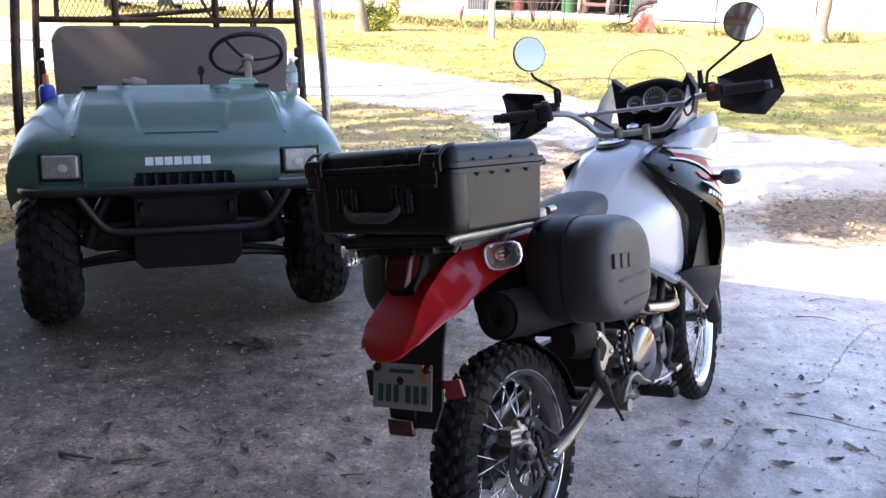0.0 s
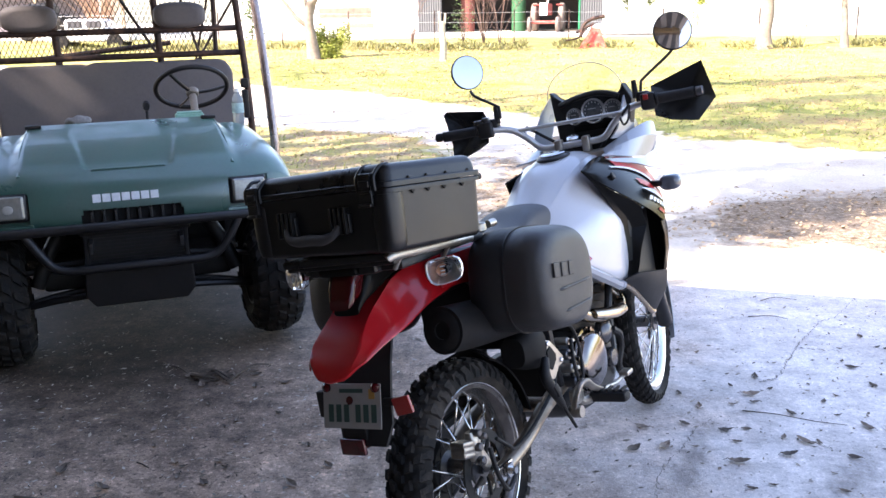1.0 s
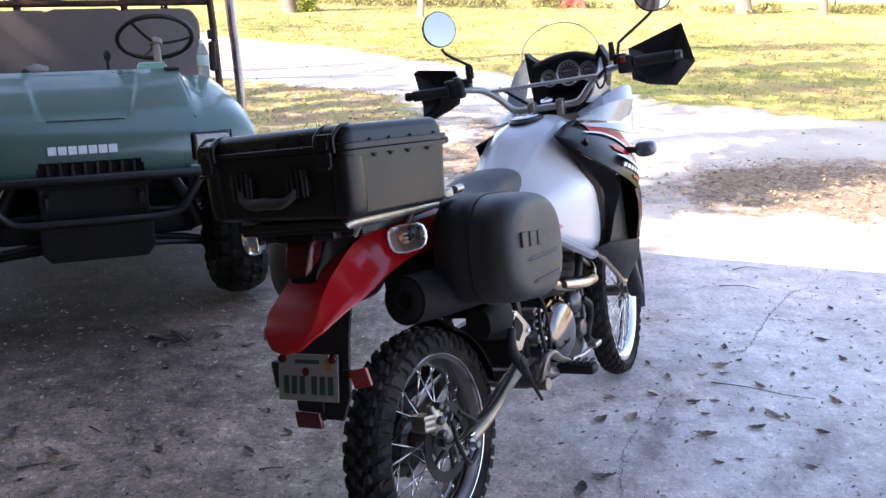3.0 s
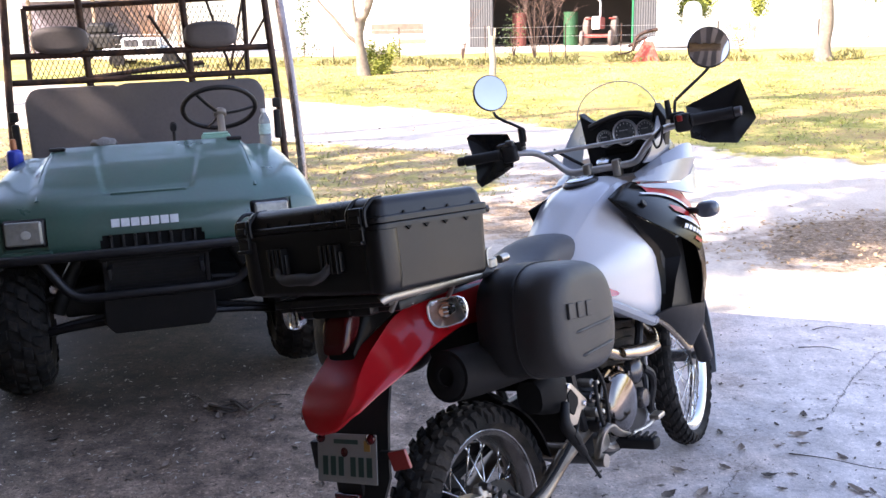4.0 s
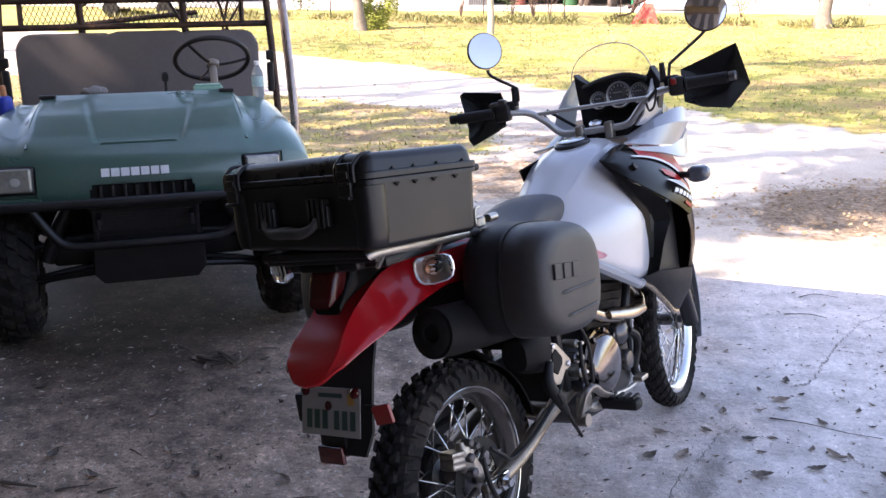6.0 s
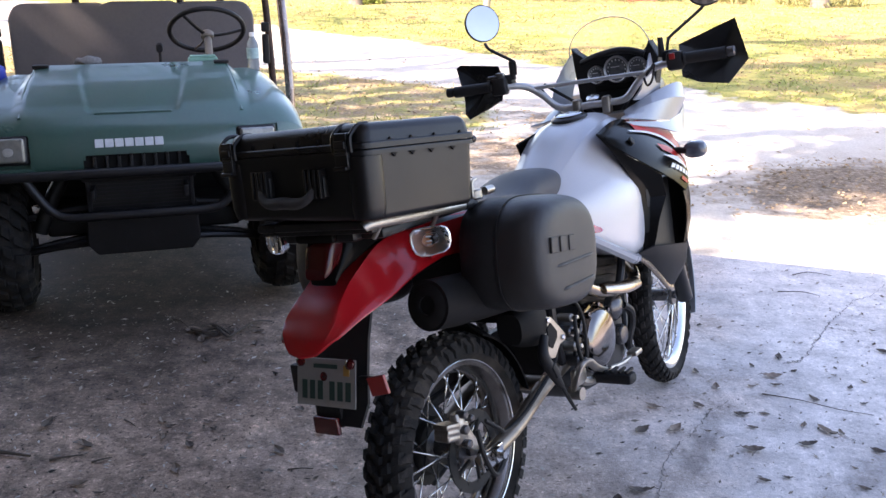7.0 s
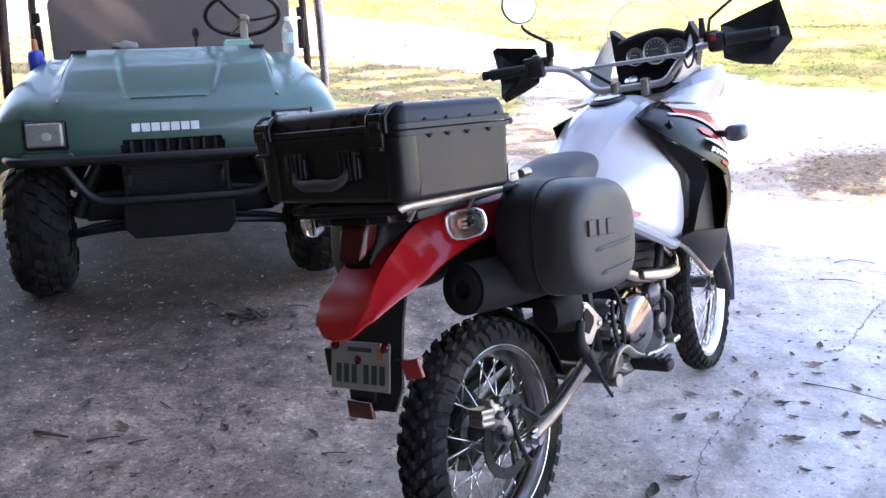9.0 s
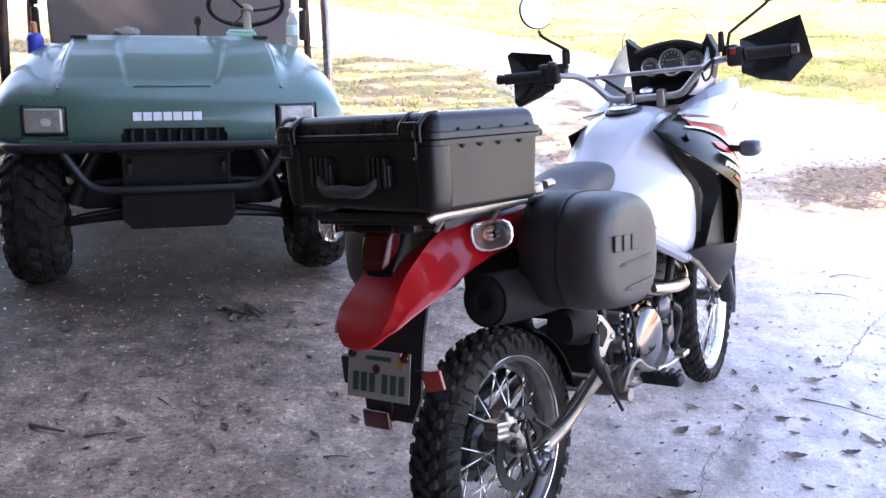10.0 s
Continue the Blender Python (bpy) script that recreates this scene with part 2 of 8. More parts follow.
def rbox(bm, c, s, bev=0.008, seg=2, rot=None, taper=1.0):
    b = bmesh.new()
    bmesh.ops.create_cube(b, size=1)
    for v in b.verts:
        k = taper if v.co.z < 0 else 1.0
        v.co = Vector((v.co.x * s[0] * k, v.co.y * s[1] * k, v.co.z * s[2]))
    if bev:
        bmesh.ops.bevel(b, geom=b.edges, offset=min(bev, min(s) * 0.45), segments=seg, affect="EDGES", profile=0.5)
    m = Matrix.Translation(c)
    if rot is not None:
        m = m @ rot
    merge(bm, b, m)


def cyl(bm, a, b, r0, r1=None, seg=16, bev=0.0):
    a, b = Vector(a), Vector(b)
    r1 = r0 if r1 is None else r1
    d = b - a
    h = d.length
    t = bmesh.new()
    if bev:
        prof = [(0, 0), (r0 - bev, 0), (r0, bev), (r1, h - bev), (r1 - bev, h), (0, h)]
    else:
        prof = [(0, 0), (r0, 0), (r1, h), (0, h)]
    lathe(t, prof, seg)
    merge(bm, t, Matrix.Translation(a) @ d.to_track_quat("Z", "Y").to_matrix().to_4x4())


def lathe(bm, prof, seg=24, m=None):
    """Turns a profile of (radius, height) round the z axis."""
    rings = []
    for r, h in prof:
        if r < 1e-6:
            rings.append([bm.verts.new((0, 0, h))])
        else:
            rings.append([bm.verts.new((r * math.cos(2 * math.pi * k / seg), r * math.sin(2 * math.pi * k / seg), h)) for k in range(seg)])
    made = [v for ring in rings for v in ring]
    for p, q in zip(rings, rings[1:]):
        for k in range(seg):
            n = (k + 1) % seg
            quad = [p[k % len(p)], p[n % len(p)], q[n % len(q)], q[k % len(q)]]
            quad = [v for i, v in enumerate(quad) if v not in quad[:i]]
            if len(quad) > 2:
                bm.faces.new(quad)
    if m is not None:
        bmesh.ops.transform(bm, matrix=m, verts=made)


def catmull(pts, n):
    pts = [Vector(p) for p in pts]
    if n < 2 or len(pts) < 3:
        return pts
    out = []
    for i in range(len(pts) - 1):
        p0, p1, p2, p3 = pts[max(i - 1, 0)], pts[i], pts[i + 1], pts[min(i + 2, len(pts) - 1)]
        for k in range(n):
            t = k / n
            out.append(0.5 * (2 * p1 + (p2 - p0) * t + (2 * p0 - 5 * p1 + 4 * p2 - p3) * t * t + (3 * p1 - p0 - 3 * p2 + p3) * t ** 3))
    return out + [pts[-1]]


def tube(bm, pts, r, seg=10, n=5, flat=1.0):
    """A round bar along a smooth line; r may be a number or a list along pts."""
    base = [Vector(p) for p in pts]
    radii = r if isinstance(r, (list, tuple)) else [r] * len(base)
    line = catmull(base, n)
    rads = [v.x for v in catmull([Vector((q, 0, 0)) for q in radii], n)] if len(base) > 2 and n > 1 else list(radii)
    side = None
    rings = []
    for i, p in enumerate(line):
        d = (line[min(i + 1, len(line) - 1)] - line[max(i - 1, 0)]).normalized()
        if side is None:
            side = d.orthogonal().normalized()
        side = (side - d * side.dot(d)).normalized()
        up = d.cross(side)
        rings.append([bm.verts.new(p + rads[i] * (math.cos(2 * math.pi * k / seg) * side + flat * math.sin(2 * math.pi * k / seg) * up)) for k in range(seg)])
    skin(bm, rings)


def skin(bm, rings, cap=True, closed=True):
    for a, b in zip(rings, rings[1:]):
        n = len(a)
        for k in range(n if closed else n - 1):
            bm.faces.new((a[k], a[(k + 1) % n], b[(k + 1) % n], b[k]))
    if cap and closed:
        bm.faces.new(rings[0][::-1])
        bm.faces.new(rings[-1])


def hull(bm, sections, seg=28, n=4, axis="x", m=None):
    """A body through cross-sections (along, across, up, half width, half height, squareness), rounded as superellipses."""
    keys = [(Vector(s[:3]), Vector((s[3], s[4], s[5]))) for s in sections]
    pos = catmull([k[0] for k in keys], n)
    dim = catmull([k[1] for k in keys], n)
    rings = []
    for p, d in zip(pos, dim):
        ring = []
        for k in range(seg):
            a = 2 * math.pi * k / seg
            c, s = math.cos(a), math.sin(a)
            e = 2 / max(d.z, 0.5)
            u = max(d.x, 0.001) * math.copysign(abs(c) ** e, c)
            w = max(d.y, 0.001) * math.copysign(abs(s) ** e, s)
            co = (p.x, p.y + u, p.z + w) if axis == "x" else ((p.x + u, p.y, p.z + w) if axis == "y" else (p.x + u, p.y + w, p.z))
            ring.append(bm.verts.new(co))
        rings.append(ring)
    skin(bm, rings)
    if m is not None:
        bmesh.ops.transform(bm, matrix=m, verts=[v for r in rings for v in r])


def plate(bm, outline, thick, m=None, bev=0.0):
    """A flat sheet with this outline in x, y and its thickness along z."""
    b = bmesh.new()
    lo = [b.verts.new((x, y, -thick / 2)) for x, y in outline]
    hi = [b.verts.new((x, y, thick / 2)) for x, y in outline]
    b.faces.new(lo[::-1])
    b.faces.new(hi)
    for k in range(len(lo)):
        n = (k + 1) % len(lo)
        b.faces.new((lo[k], lo[n], hi[n], hi[k]))
    if bev:
        bmesh.ops.bevel(b, geom=b.edges, offset=bev, segments=2, affect="EDGES", profile=0.5)
    merge(bm, b, m)


def surface(bm, rows, thick=0.0):
    """A skin over rows of points; with a thickness it gets a back and edges."""
    top = [[bm.verts.new(p) for p in row] for row in rows]
    skin(bm, top, cap=False, closed=False)
    if thick:
        bm.normal_update()
        geom = bm.faces[:]
        bmesh.ops.solidify(bm, geom=geom, thickness=thick)


def frame_of(origin, ahead, up=(0, 0, 1)):
    """A pose whose x runs ahead, whose z is as near as can be to up."""
    x = Vector(ahead).normalized()
    y = Vector(up).cross(x).normalized()
    z = x.cross(y)
    return Matrix.Translation(origin) @ Matrix((x, y, z)).transposed().to_4x4()


def ground_z(x, y):
    """The yard: level by the slab, then a slow rise to the shed."""
    rise = 0.0414 * (y - 9)
    soft = 0.5 * (rise + math.sqrt(rise * rise + 0.003)) if y < 36 else None
    top = 1.2
    if soft is None:
        k = min(1, (y - 36) / 6)
        soft = 0.0414 * 27 + 0.08 * k
    return -0.03 + min(soft, top)


# ---- ground, slab and roof ----
def inside(poly, x, y):
    hit = False
    for (x0, y0), (x1, y1) in zip(poly, poly[1:] + poly[:1]):
        if (y0 > y) != (y1 > y) and x < x0 + (y - y0) * (x1 - x0) / (y1 - y0):
            hit = not hit
    return hit


LAWN_EDGE = [(-60, 27), (-20, 25.5), (-9, 21.5), (-4.9, 18.4), (-2.7, 17.0), (-1.0, 15.6), (0.4, 14.1), (2.1, 12.2), (3.7, 11.3), (7, 10.6), (14, 10.0), (60, 8)]
LAWN = LAWN_EDGE + [(60, 36), (20, 33.5), (4, 33.5), (-8, 33), (-60, 37)]
ISLAND = [(-3.6, 13.3), (-2.3, 12.6), (-0.9, 12.3), (-0.1, 11.0), (-0.2, 9.8), (-0.7, 9.0), (-2.2, 8.2), (-2.9, 7.2), (-2.9, 1.0), (-9, 0.5), (-20, 2), (-20, 14.0), (-9, 15)]
DIRT_PATCH = [(-1.2, 8.4), (0.2, 6.6), (1.6, 6.6), (1.9, 8.2), (1.3, 9.8), (0.4, 11.6), (-0.2, 10.4)]
LITTER_PATCH = [(1.3, 7.2), (1.7, 7.9), (2.4, 8.6), (4.0, 8.9), (9, 8.6), (9, 6.4), (3.4, 6.2), (2.4, 6.6), (1.5, 6.6)]


def blur_mask(poly, x, y, r):
    s = 0
    for k in range(6):
        a = k * 1.0472
        s += inside(poly, x + r * math.cos(a), y + r * math.sin(a))
    return s / 6


def steps(marks):
    out = []
    for (a, b, s) in marks:
        n = max(1, round((b - a) / s))
        out += [a + (b - a) * k / n for k in range(n)]
    return out + [marks[-1][1]]


xs = steps([(-900, -200, 100), (-200, -60, 20), (-60, -16, 3), (-16, -6, 0.5), (-6, 6, 0.14), (6, 16, 0.5), (16, 60, 3), (60, 200, 20), (200, 900, 100)])
ys = steps([(-900, -100, 100), (-100, -10, 10), (-10, 0, 1.0), (0, 4, 0.4), (4, 13, 0.14), (13, 22, 0.25), (22, 45, 0.8), (45, 100, 5), (100, 300, 20), (300, 1500, 100)])
bm = bmesh.new()
lawn_layer = bm.verts.layers.float.new("lawn")
litter_layer = bm.verts.layers.float.new("litter")
rows = []
for y in ys:
    row = []
    for x in xs:
        jx = x + 0.5 * noise.noise((x * 0.7, y * 0.7, 0)) + 0.22 * noise.noise((x * 2.3, y * 2.3, 3))
        jy = y + 0.5 * noise.noise((x * 0.7, y * 0.7, 7)) + 0.22 * noise.noise((x * 2.3, y * 2.3, 9))
        near = abs(x) < 20 and -1 < y < 40
        v = bm.verts.new((x, y, ground_z(x, y) + (0.025 * noise.noise((x * 0.9, y * 0.9, 1)) + 0.008 * noise.noise((x * 4, y * 4, 2)) if near and y > 6.2 else 0)))
        lawn = max(blur_mask(LAWN, jx, jy, 0.25), 0.66 * blur_mask(ISLAND, jx, jy, 0.2)) if near else float(inside(LAWN, x, y))
        v[lawn_layer] = lawn
        v[litter_layer] = (max(0.8 * blur_mask(LITTER_PATCH, jx, jy, 0.45), 0.62 * blur_mask(DIRT_PATCH, jx, jy, 0.5), 0.50 * blur_mask(ISLAND, jx, jy, 0.3)) if near else 0)
        row.append(v)
    rows.append(row)
skin(bm, rows, cap=False, closed=False)


def ground_material():
    m = bpy.data.materials.new("sandy yard with dry lawn")
    m.use_nodes = True
    t = m.node_tree
    link = t.links.new
    p = t.nodes["Principled BSDF"]
    co = t.nodes.new("ShaderNodeTexCoord")

    def tex(scale, detail=6, rough=0.6):
        n = t.nodes.new("ShaderNodeTexNoise")
        n.inputs["Scale"].default_value, n.inputs["Detail"].default_value, n.inputs["Roughness"].default_value = scale, detail, rough
        link(co.outputs["Object"], n.inputs["Vector"])
        return n.outputs["Fac"]

    def ramp(fac, stops):
        r = t.nodes.new("ShaderNodeValToRGB")
        e = r.color_ramp.elements
        while len(e) < len(stops):
            e.new(0.5)
        for el, (pos, col) in zip(e, stops):
            el.position, el.color = pos, (*col, 1)
        link(fac, r.inputs["Fac"])
        return r.outputs["Color"]

    def mix(fac, a, b):
        x = t.nodes.new("ShaderNodeMix")
        x.data_type = "RGBA"
        link(fac, x.inputs["Factor"])
        link(a, x.inputs["A"])
        link(b, x.inputs["B"])
        return x.outputs["Result"]

    def sharpen(attr, scale, amount):
        a = t.nodes.new("ShaderNodeAttribute")
        a.attribute_name = attr
        s = t.nodes.new("ShaderNodeMath")
        s.operation = "MULTIPLY_ADD"
        link(tex(scale, 8, 0.7), s.inputs[0])
        s.inputs[1].default_value = amount
        link(a.outputs["Fac"], s.inputs[2])
        r = t.nodes.new("ShaderNodeMapRange")
        r.inputs["From Min"].default_value, r.inputs["From Max"].default_value = 0.5 + amount * 0.36, 0.5 + amount * 0.64
        link(s.outputs[0], r.inputs["Value"])
        return r.outputs[0]

    sand = ramp(tex(1.3), [(0.3, (0.42, 0.35, 0.28)), (0.5, (0.56, 0.50, 0.42)), (0.7, (0.64, 0.58, 0.50))])
    sand2 = ramp(tex(40), [(0.35, (0.30, 0.25, 0.20)), (0.6, (0.56, 0.50, 0.43))])
    half = t.nodes.new("ShaderNodeValue")
    half.outputs[0].default_value = 0.35
    sandy = mix(half.outputs[0], sand, sand2)
    grass = ramp(tex(0.8, 9, 0.75), [(0.34, (0.09, 0.13, 0.018)), (0.43, (0.22, 0.24, 0.045)), (0.52, (0.42, 0.36, 0.11)), (0.62, (0.36, 0.21, 0.10))])
    grass2 = ramp(tex(28), [(0.3, (0.06, 0.065, 0.02)), (0.5, (0.26, 0.23, 0.08)), (0.7, (0.44, 0.32, 0.16))])
    lawn = mix(half.outputs[0], grass, grass2)
    litter = ramp(tex(24, 8, 0.75), [(0.32, (0.07, 0.05, 0.035)), (0.5, (0.21, 0.155, 0.105)), (0.68, (0.42, 0.34, 0.26))])
    c = mix(sharpen("lawn", 3.0, 0.9), sandy, lawn)
    c = mix(sharpen("litter", 4.0, 1.0), c, litter)
    link(c, p.inputs["Base Color"])
    p.inputs["Roughness"].default_value = 0.95
    p.inputs["Specular IOR Level"].default_value = 0.2
    b = t.nodes.new("ShaderNodeBump")
    b.inputs["Strength"].default_value, b.inputs["Distance"].default_value = 0.7, 0.03
    link(tex(35, 6, 0.7), b.inputs["Height"])
    link(b.outputs[0], p.inputs["Normal"])
    return m


ground = part("ground", bm, ground_material())
tagged(ground, "sandy driveway and dry yellow-green lawn with leaf litter", "ground", kind="structure")


def concrete_material():
    m = bpy.data.materials.new("stained concrete with painted shade")
    m.use_nodes = True
    t = m.node_tree
    link = t.links.new
    p = t.nodes["Principled BSDF"]
    co = t.nodes.new("ShaderNodeTexCoord")

    def tex(scale, detail, rough, lo, hi, a, b):
        n = t.nodes.new("ShaderNodeTexNoise")
        n.inputs["Scale"].default_value, n.inputs["Detail"].default_value, n.inputs["Roughness"].default_value = scale, detail, rough
        link(co.outputs["Object"], n.inputs["Vector"])
        r = t.nodes.new("ShaderNodeMapRange")
        for key, v in (("From Min", lo), ("From Max", hi), ("To Min", a), ("To Max", b)):
            r.inputs[key].default_value = v
        link(n.outputs["Fac"], r.inputs["Value"])
        return r.outputs[0], n.outputs["Fac"]

    def times(a, b):
        x = t.nodes.new("ShaderNodeMath")
        x.operation = "MULTIPLY"
        link(a, x.inputs[0])
        link(b, x.inputs[1])
        return x.outputs[0]

    wide, _ = tex(1.3, 5, 0.6, 0.3, 0.7, 0.70, 1.30)
    mid, _ = tex(8, 7, 0.72, 0.34, 0.66, 0.52, 1.48)
    specks, _ = tex(52, 7, 0.75, 0.52, 0.64, 1.0, 0.4)
    fine, raw = tex(120, 5, 0.7, 0.3, 0.7, 0.7, 1.3)
    pale, _ = tex(42, 6, 0.72, 0.55, 0.67, 1.0, 2.0)
    # brown grime on the left, with the roof's deeper shade painted in
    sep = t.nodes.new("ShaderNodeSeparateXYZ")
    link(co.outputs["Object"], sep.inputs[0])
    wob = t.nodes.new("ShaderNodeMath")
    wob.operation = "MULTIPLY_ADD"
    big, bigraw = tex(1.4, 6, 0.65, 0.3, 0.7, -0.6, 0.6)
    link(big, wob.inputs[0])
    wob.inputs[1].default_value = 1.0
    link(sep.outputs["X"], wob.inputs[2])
    grime_shade = t.nodes.new("ShaderNodeMapRange")
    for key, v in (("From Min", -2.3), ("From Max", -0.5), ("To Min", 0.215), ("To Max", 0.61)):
        grime_shade.inputs[key].default_value = v
    link(wob.outputs[0], grime_shade.inputs["Value"])
    # the open sky's light on the right, painted in as a brighter tone
    sky_lift = t.nodes.new("ShaderNodeMapRange")
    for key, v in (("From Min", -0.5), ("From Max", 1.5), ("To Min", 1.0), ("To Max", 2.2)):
        sky_lift.inputs[key].default_value = v
    link(wob.outputs[0], sky_lift.inputs["Value"])
    # hue runs from brown dirt to a painted bluish sky cast
    side_tint = t.nodes.new("ShaderNodeMapRange")
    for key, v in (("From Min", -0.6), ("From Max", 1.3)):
        side_tint.inputs[key].default_value = v
    link(wob.outputs[0], side_tint.inputs["Value"])
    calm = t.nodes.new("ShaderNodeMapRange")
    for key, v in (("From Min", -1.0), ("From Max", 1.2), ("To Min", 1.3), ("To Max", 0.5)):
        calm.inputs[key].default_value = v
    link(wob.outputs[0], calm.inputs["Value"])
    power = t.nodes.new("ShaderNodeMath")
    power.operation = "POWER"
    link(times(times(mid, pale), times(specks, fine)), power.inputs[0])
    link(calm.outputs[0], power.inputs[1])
    # pale scuff marks, drawn out along the way the vehicles roll
    lay = t.nodes.new("ShaderNodeMapping")
    lay.inputs["Rotation"].default_value = (0, 0, radians(24))
    lay.inputs["Scale"].default_value = (9, 3.2, 1)
    link(co.outputs["Object"], lay.inputs["Vector"])

    def scuff(scale, lo, hi, a, b):
        n = t.nodes.new("ShaderNodeTexNoise")
        n.inputs["Scale"].default_value, n.inputs["Detail"].default_value, n.inputs["Roughness"].default_value = scale, 9, 0.78
        link(lay.outputs[0], n.inputs["Vector"])
        r = t.nodes.new("ShaderNodeMapRange")
        for key, v in (("From Min", lo), ("From Max", hi), ("To Min", a), ("To Max", b)):
            r.inputs[key].default_value = v
        link(n.outputs["Fac"], r.inputs["Value"])
        return r.outputs[0]
    streaks = times(scuff(1.0, 0.52, 0.70, 1.0, 1.45), scuff(0.7, 0.28, 0.46, 0.75, 1.0))
    power2 = t.nodes.new("ShaderNodeMath")
    power2.operation = "POWER"
    link(streaks, power2.inputs[0])
    link(calm.outputs[0], power2.inputs[1])
    # shade under the utility vehicle, painted as a ragged dark patch
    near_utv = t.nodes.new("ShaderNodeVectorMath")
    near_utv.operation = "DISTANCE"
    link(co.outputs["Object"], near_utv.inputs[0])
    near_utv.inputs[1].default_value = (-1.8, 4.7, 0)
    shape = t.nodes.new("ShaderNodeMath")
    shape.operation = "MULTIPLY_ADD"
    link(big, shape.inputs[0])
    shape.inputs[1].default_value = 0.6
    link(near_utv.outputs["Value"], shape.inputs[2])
    utv_shade = t.nodes.new("ShaderNodeMapRange")
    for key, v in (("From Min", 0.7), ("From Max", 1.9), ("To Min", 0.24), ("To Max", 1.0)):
        utv_shade.inputs[key].default_value = v
    link(shape.outputs[0], utv_shade.inputs["Value"])
    k = times(times(times(wide, utv_shade.outputs[0]), times(times(grime_shade.outputs[0], sky_lift.outputs[0]), power2.outputs[0])), power.outputs[0])
    # soft dark smears on the right-hand side of the slab
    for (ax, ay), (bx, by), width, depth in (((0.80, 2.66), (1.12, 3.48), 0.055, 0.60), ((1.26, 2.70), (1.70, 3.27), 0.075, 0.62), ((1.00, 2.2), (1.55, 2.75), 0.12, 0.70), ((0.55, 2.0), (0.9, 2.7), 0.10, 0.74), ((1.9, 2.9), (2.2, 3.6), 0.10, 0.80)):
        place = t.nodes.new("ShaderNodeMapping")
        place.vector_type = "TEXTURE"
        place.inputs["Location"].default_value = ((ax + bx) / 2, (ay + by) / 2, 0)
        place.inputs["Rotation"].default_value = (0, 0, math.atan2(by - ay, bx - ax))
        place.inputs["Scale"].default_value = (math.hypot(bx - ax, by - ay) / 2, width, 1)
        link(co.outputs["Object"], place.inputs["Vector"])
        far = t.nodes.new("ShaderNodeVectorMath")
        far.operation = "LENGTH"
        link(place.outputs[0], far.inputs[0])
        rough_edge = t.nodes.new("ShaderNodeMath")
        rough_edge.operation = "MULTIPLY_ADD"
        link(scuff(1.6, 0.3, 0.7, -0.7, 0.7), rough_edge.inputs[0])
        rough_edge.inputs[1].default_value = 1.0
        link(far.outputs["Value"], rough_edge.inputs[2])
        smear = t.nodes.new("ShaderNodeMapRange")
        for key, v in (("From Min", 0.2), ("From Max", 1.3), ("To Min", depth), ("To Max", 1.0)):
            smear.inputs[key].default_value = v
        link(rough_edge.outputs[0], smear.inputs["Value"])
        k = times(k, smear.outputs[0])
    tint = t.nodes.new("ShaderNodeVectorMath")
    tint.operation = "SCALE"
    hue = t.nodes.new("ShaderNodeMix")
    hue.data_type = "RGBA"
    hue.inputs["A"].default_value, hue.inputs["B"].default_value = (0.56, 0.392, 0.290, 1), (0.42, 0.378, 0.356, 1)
    link(side_tint.outputs[0], hue.inputs["Factor"])
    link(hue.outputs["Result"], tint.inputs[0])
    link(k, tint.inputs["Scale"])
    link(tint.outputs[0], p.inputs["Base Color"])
    p.inputs["Roughness"].default_value = 0.72
    p.inputs["Specular IOR Level"].default_value = 0.28
    b = t.nodes.new("ShaderNodeBump")
    b.inputs["Strength"].default_value, b.inputs["Distance"].default_value = 0.8, 0.004
    link(raw, b.inputs["Height"])
    link(b.outputs[0], p.inputs["Normal"])
    return m


def edge_y(x):
    return 5.47 - 0.19 * (x - 1.28)


bm = bmesh.new()
SLAB = [(-3.1, -4), (9, -4), (9, edge_y(9)), (-3.1, edge_y(-3.1))]
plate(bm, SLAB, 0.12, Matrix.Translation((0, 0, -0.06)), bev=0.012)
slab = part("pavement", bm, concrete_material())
tagged(slab, "stained grey concrete carport slab with hairline cracks", "pavement", kind="structure")


def crack(points, width, seed):
    rnd = random.Random(seed)
    line = []
    for (a, b) in zip(points, points[1:]):
        for k in range(14):
            u = k / 14
            line.append((a[0] + (b[0] - a[0]) * u + rnd.uniform(-0.007, 0.007), a[1] + (b[1] - a[1]) * u + rnd.uniform(-0.012, 0.012)))
    line.append(points[-1])
    b = bmesh.new()
    ra, rb = [], []
    for i, (x, y) in enumerate(line):
        w = width * rnd.uniform(0.35, 1.0) / 2
        ra.append(b.verts.new((x - w, y - w * 0.6, 0.0025)))
        rb.append(b.verts.new((x + w, y + w * 0.6, 0.0025)))
    skin(b, [ra, rb], cap=False, closed=False)
    return part("crack", b, M_CRACK, slab, smooth=0)


crack([(2.36, 5.36), (2.21, 5.13), (2.05, 4.87), (1.94, 4.79), (1.86, 4.64), (1.75, 4.46), (1.67, 4.29), (1.60, 4.16), (1.54, 4.02), (1.49, 3.95), (1.42, 3.91)], 0.007, 1)
crack([(1.72, 4.38), (1.80, 4.35), (1.90, 4.33)], 0.005, 3)
crack([(1.12, 3.49), (1.04, 3.39), (0.97, 3.23), (0.89, 3.11), (0.83, 2.93), (0.80, 2.77), (0.78, 2.4)], 0.006, 2)
crack([(2.05, 4.90), (2.25, 4.84), (2.5, 4.86)], 0.004, 4)

# unseen carport roof overhead, and dark walls added behind and beside to block light
bm = bmesh.new()
RISE = 2.75
ahead = RISE / math.tan(SUN_ELEV)
roof_rows = []


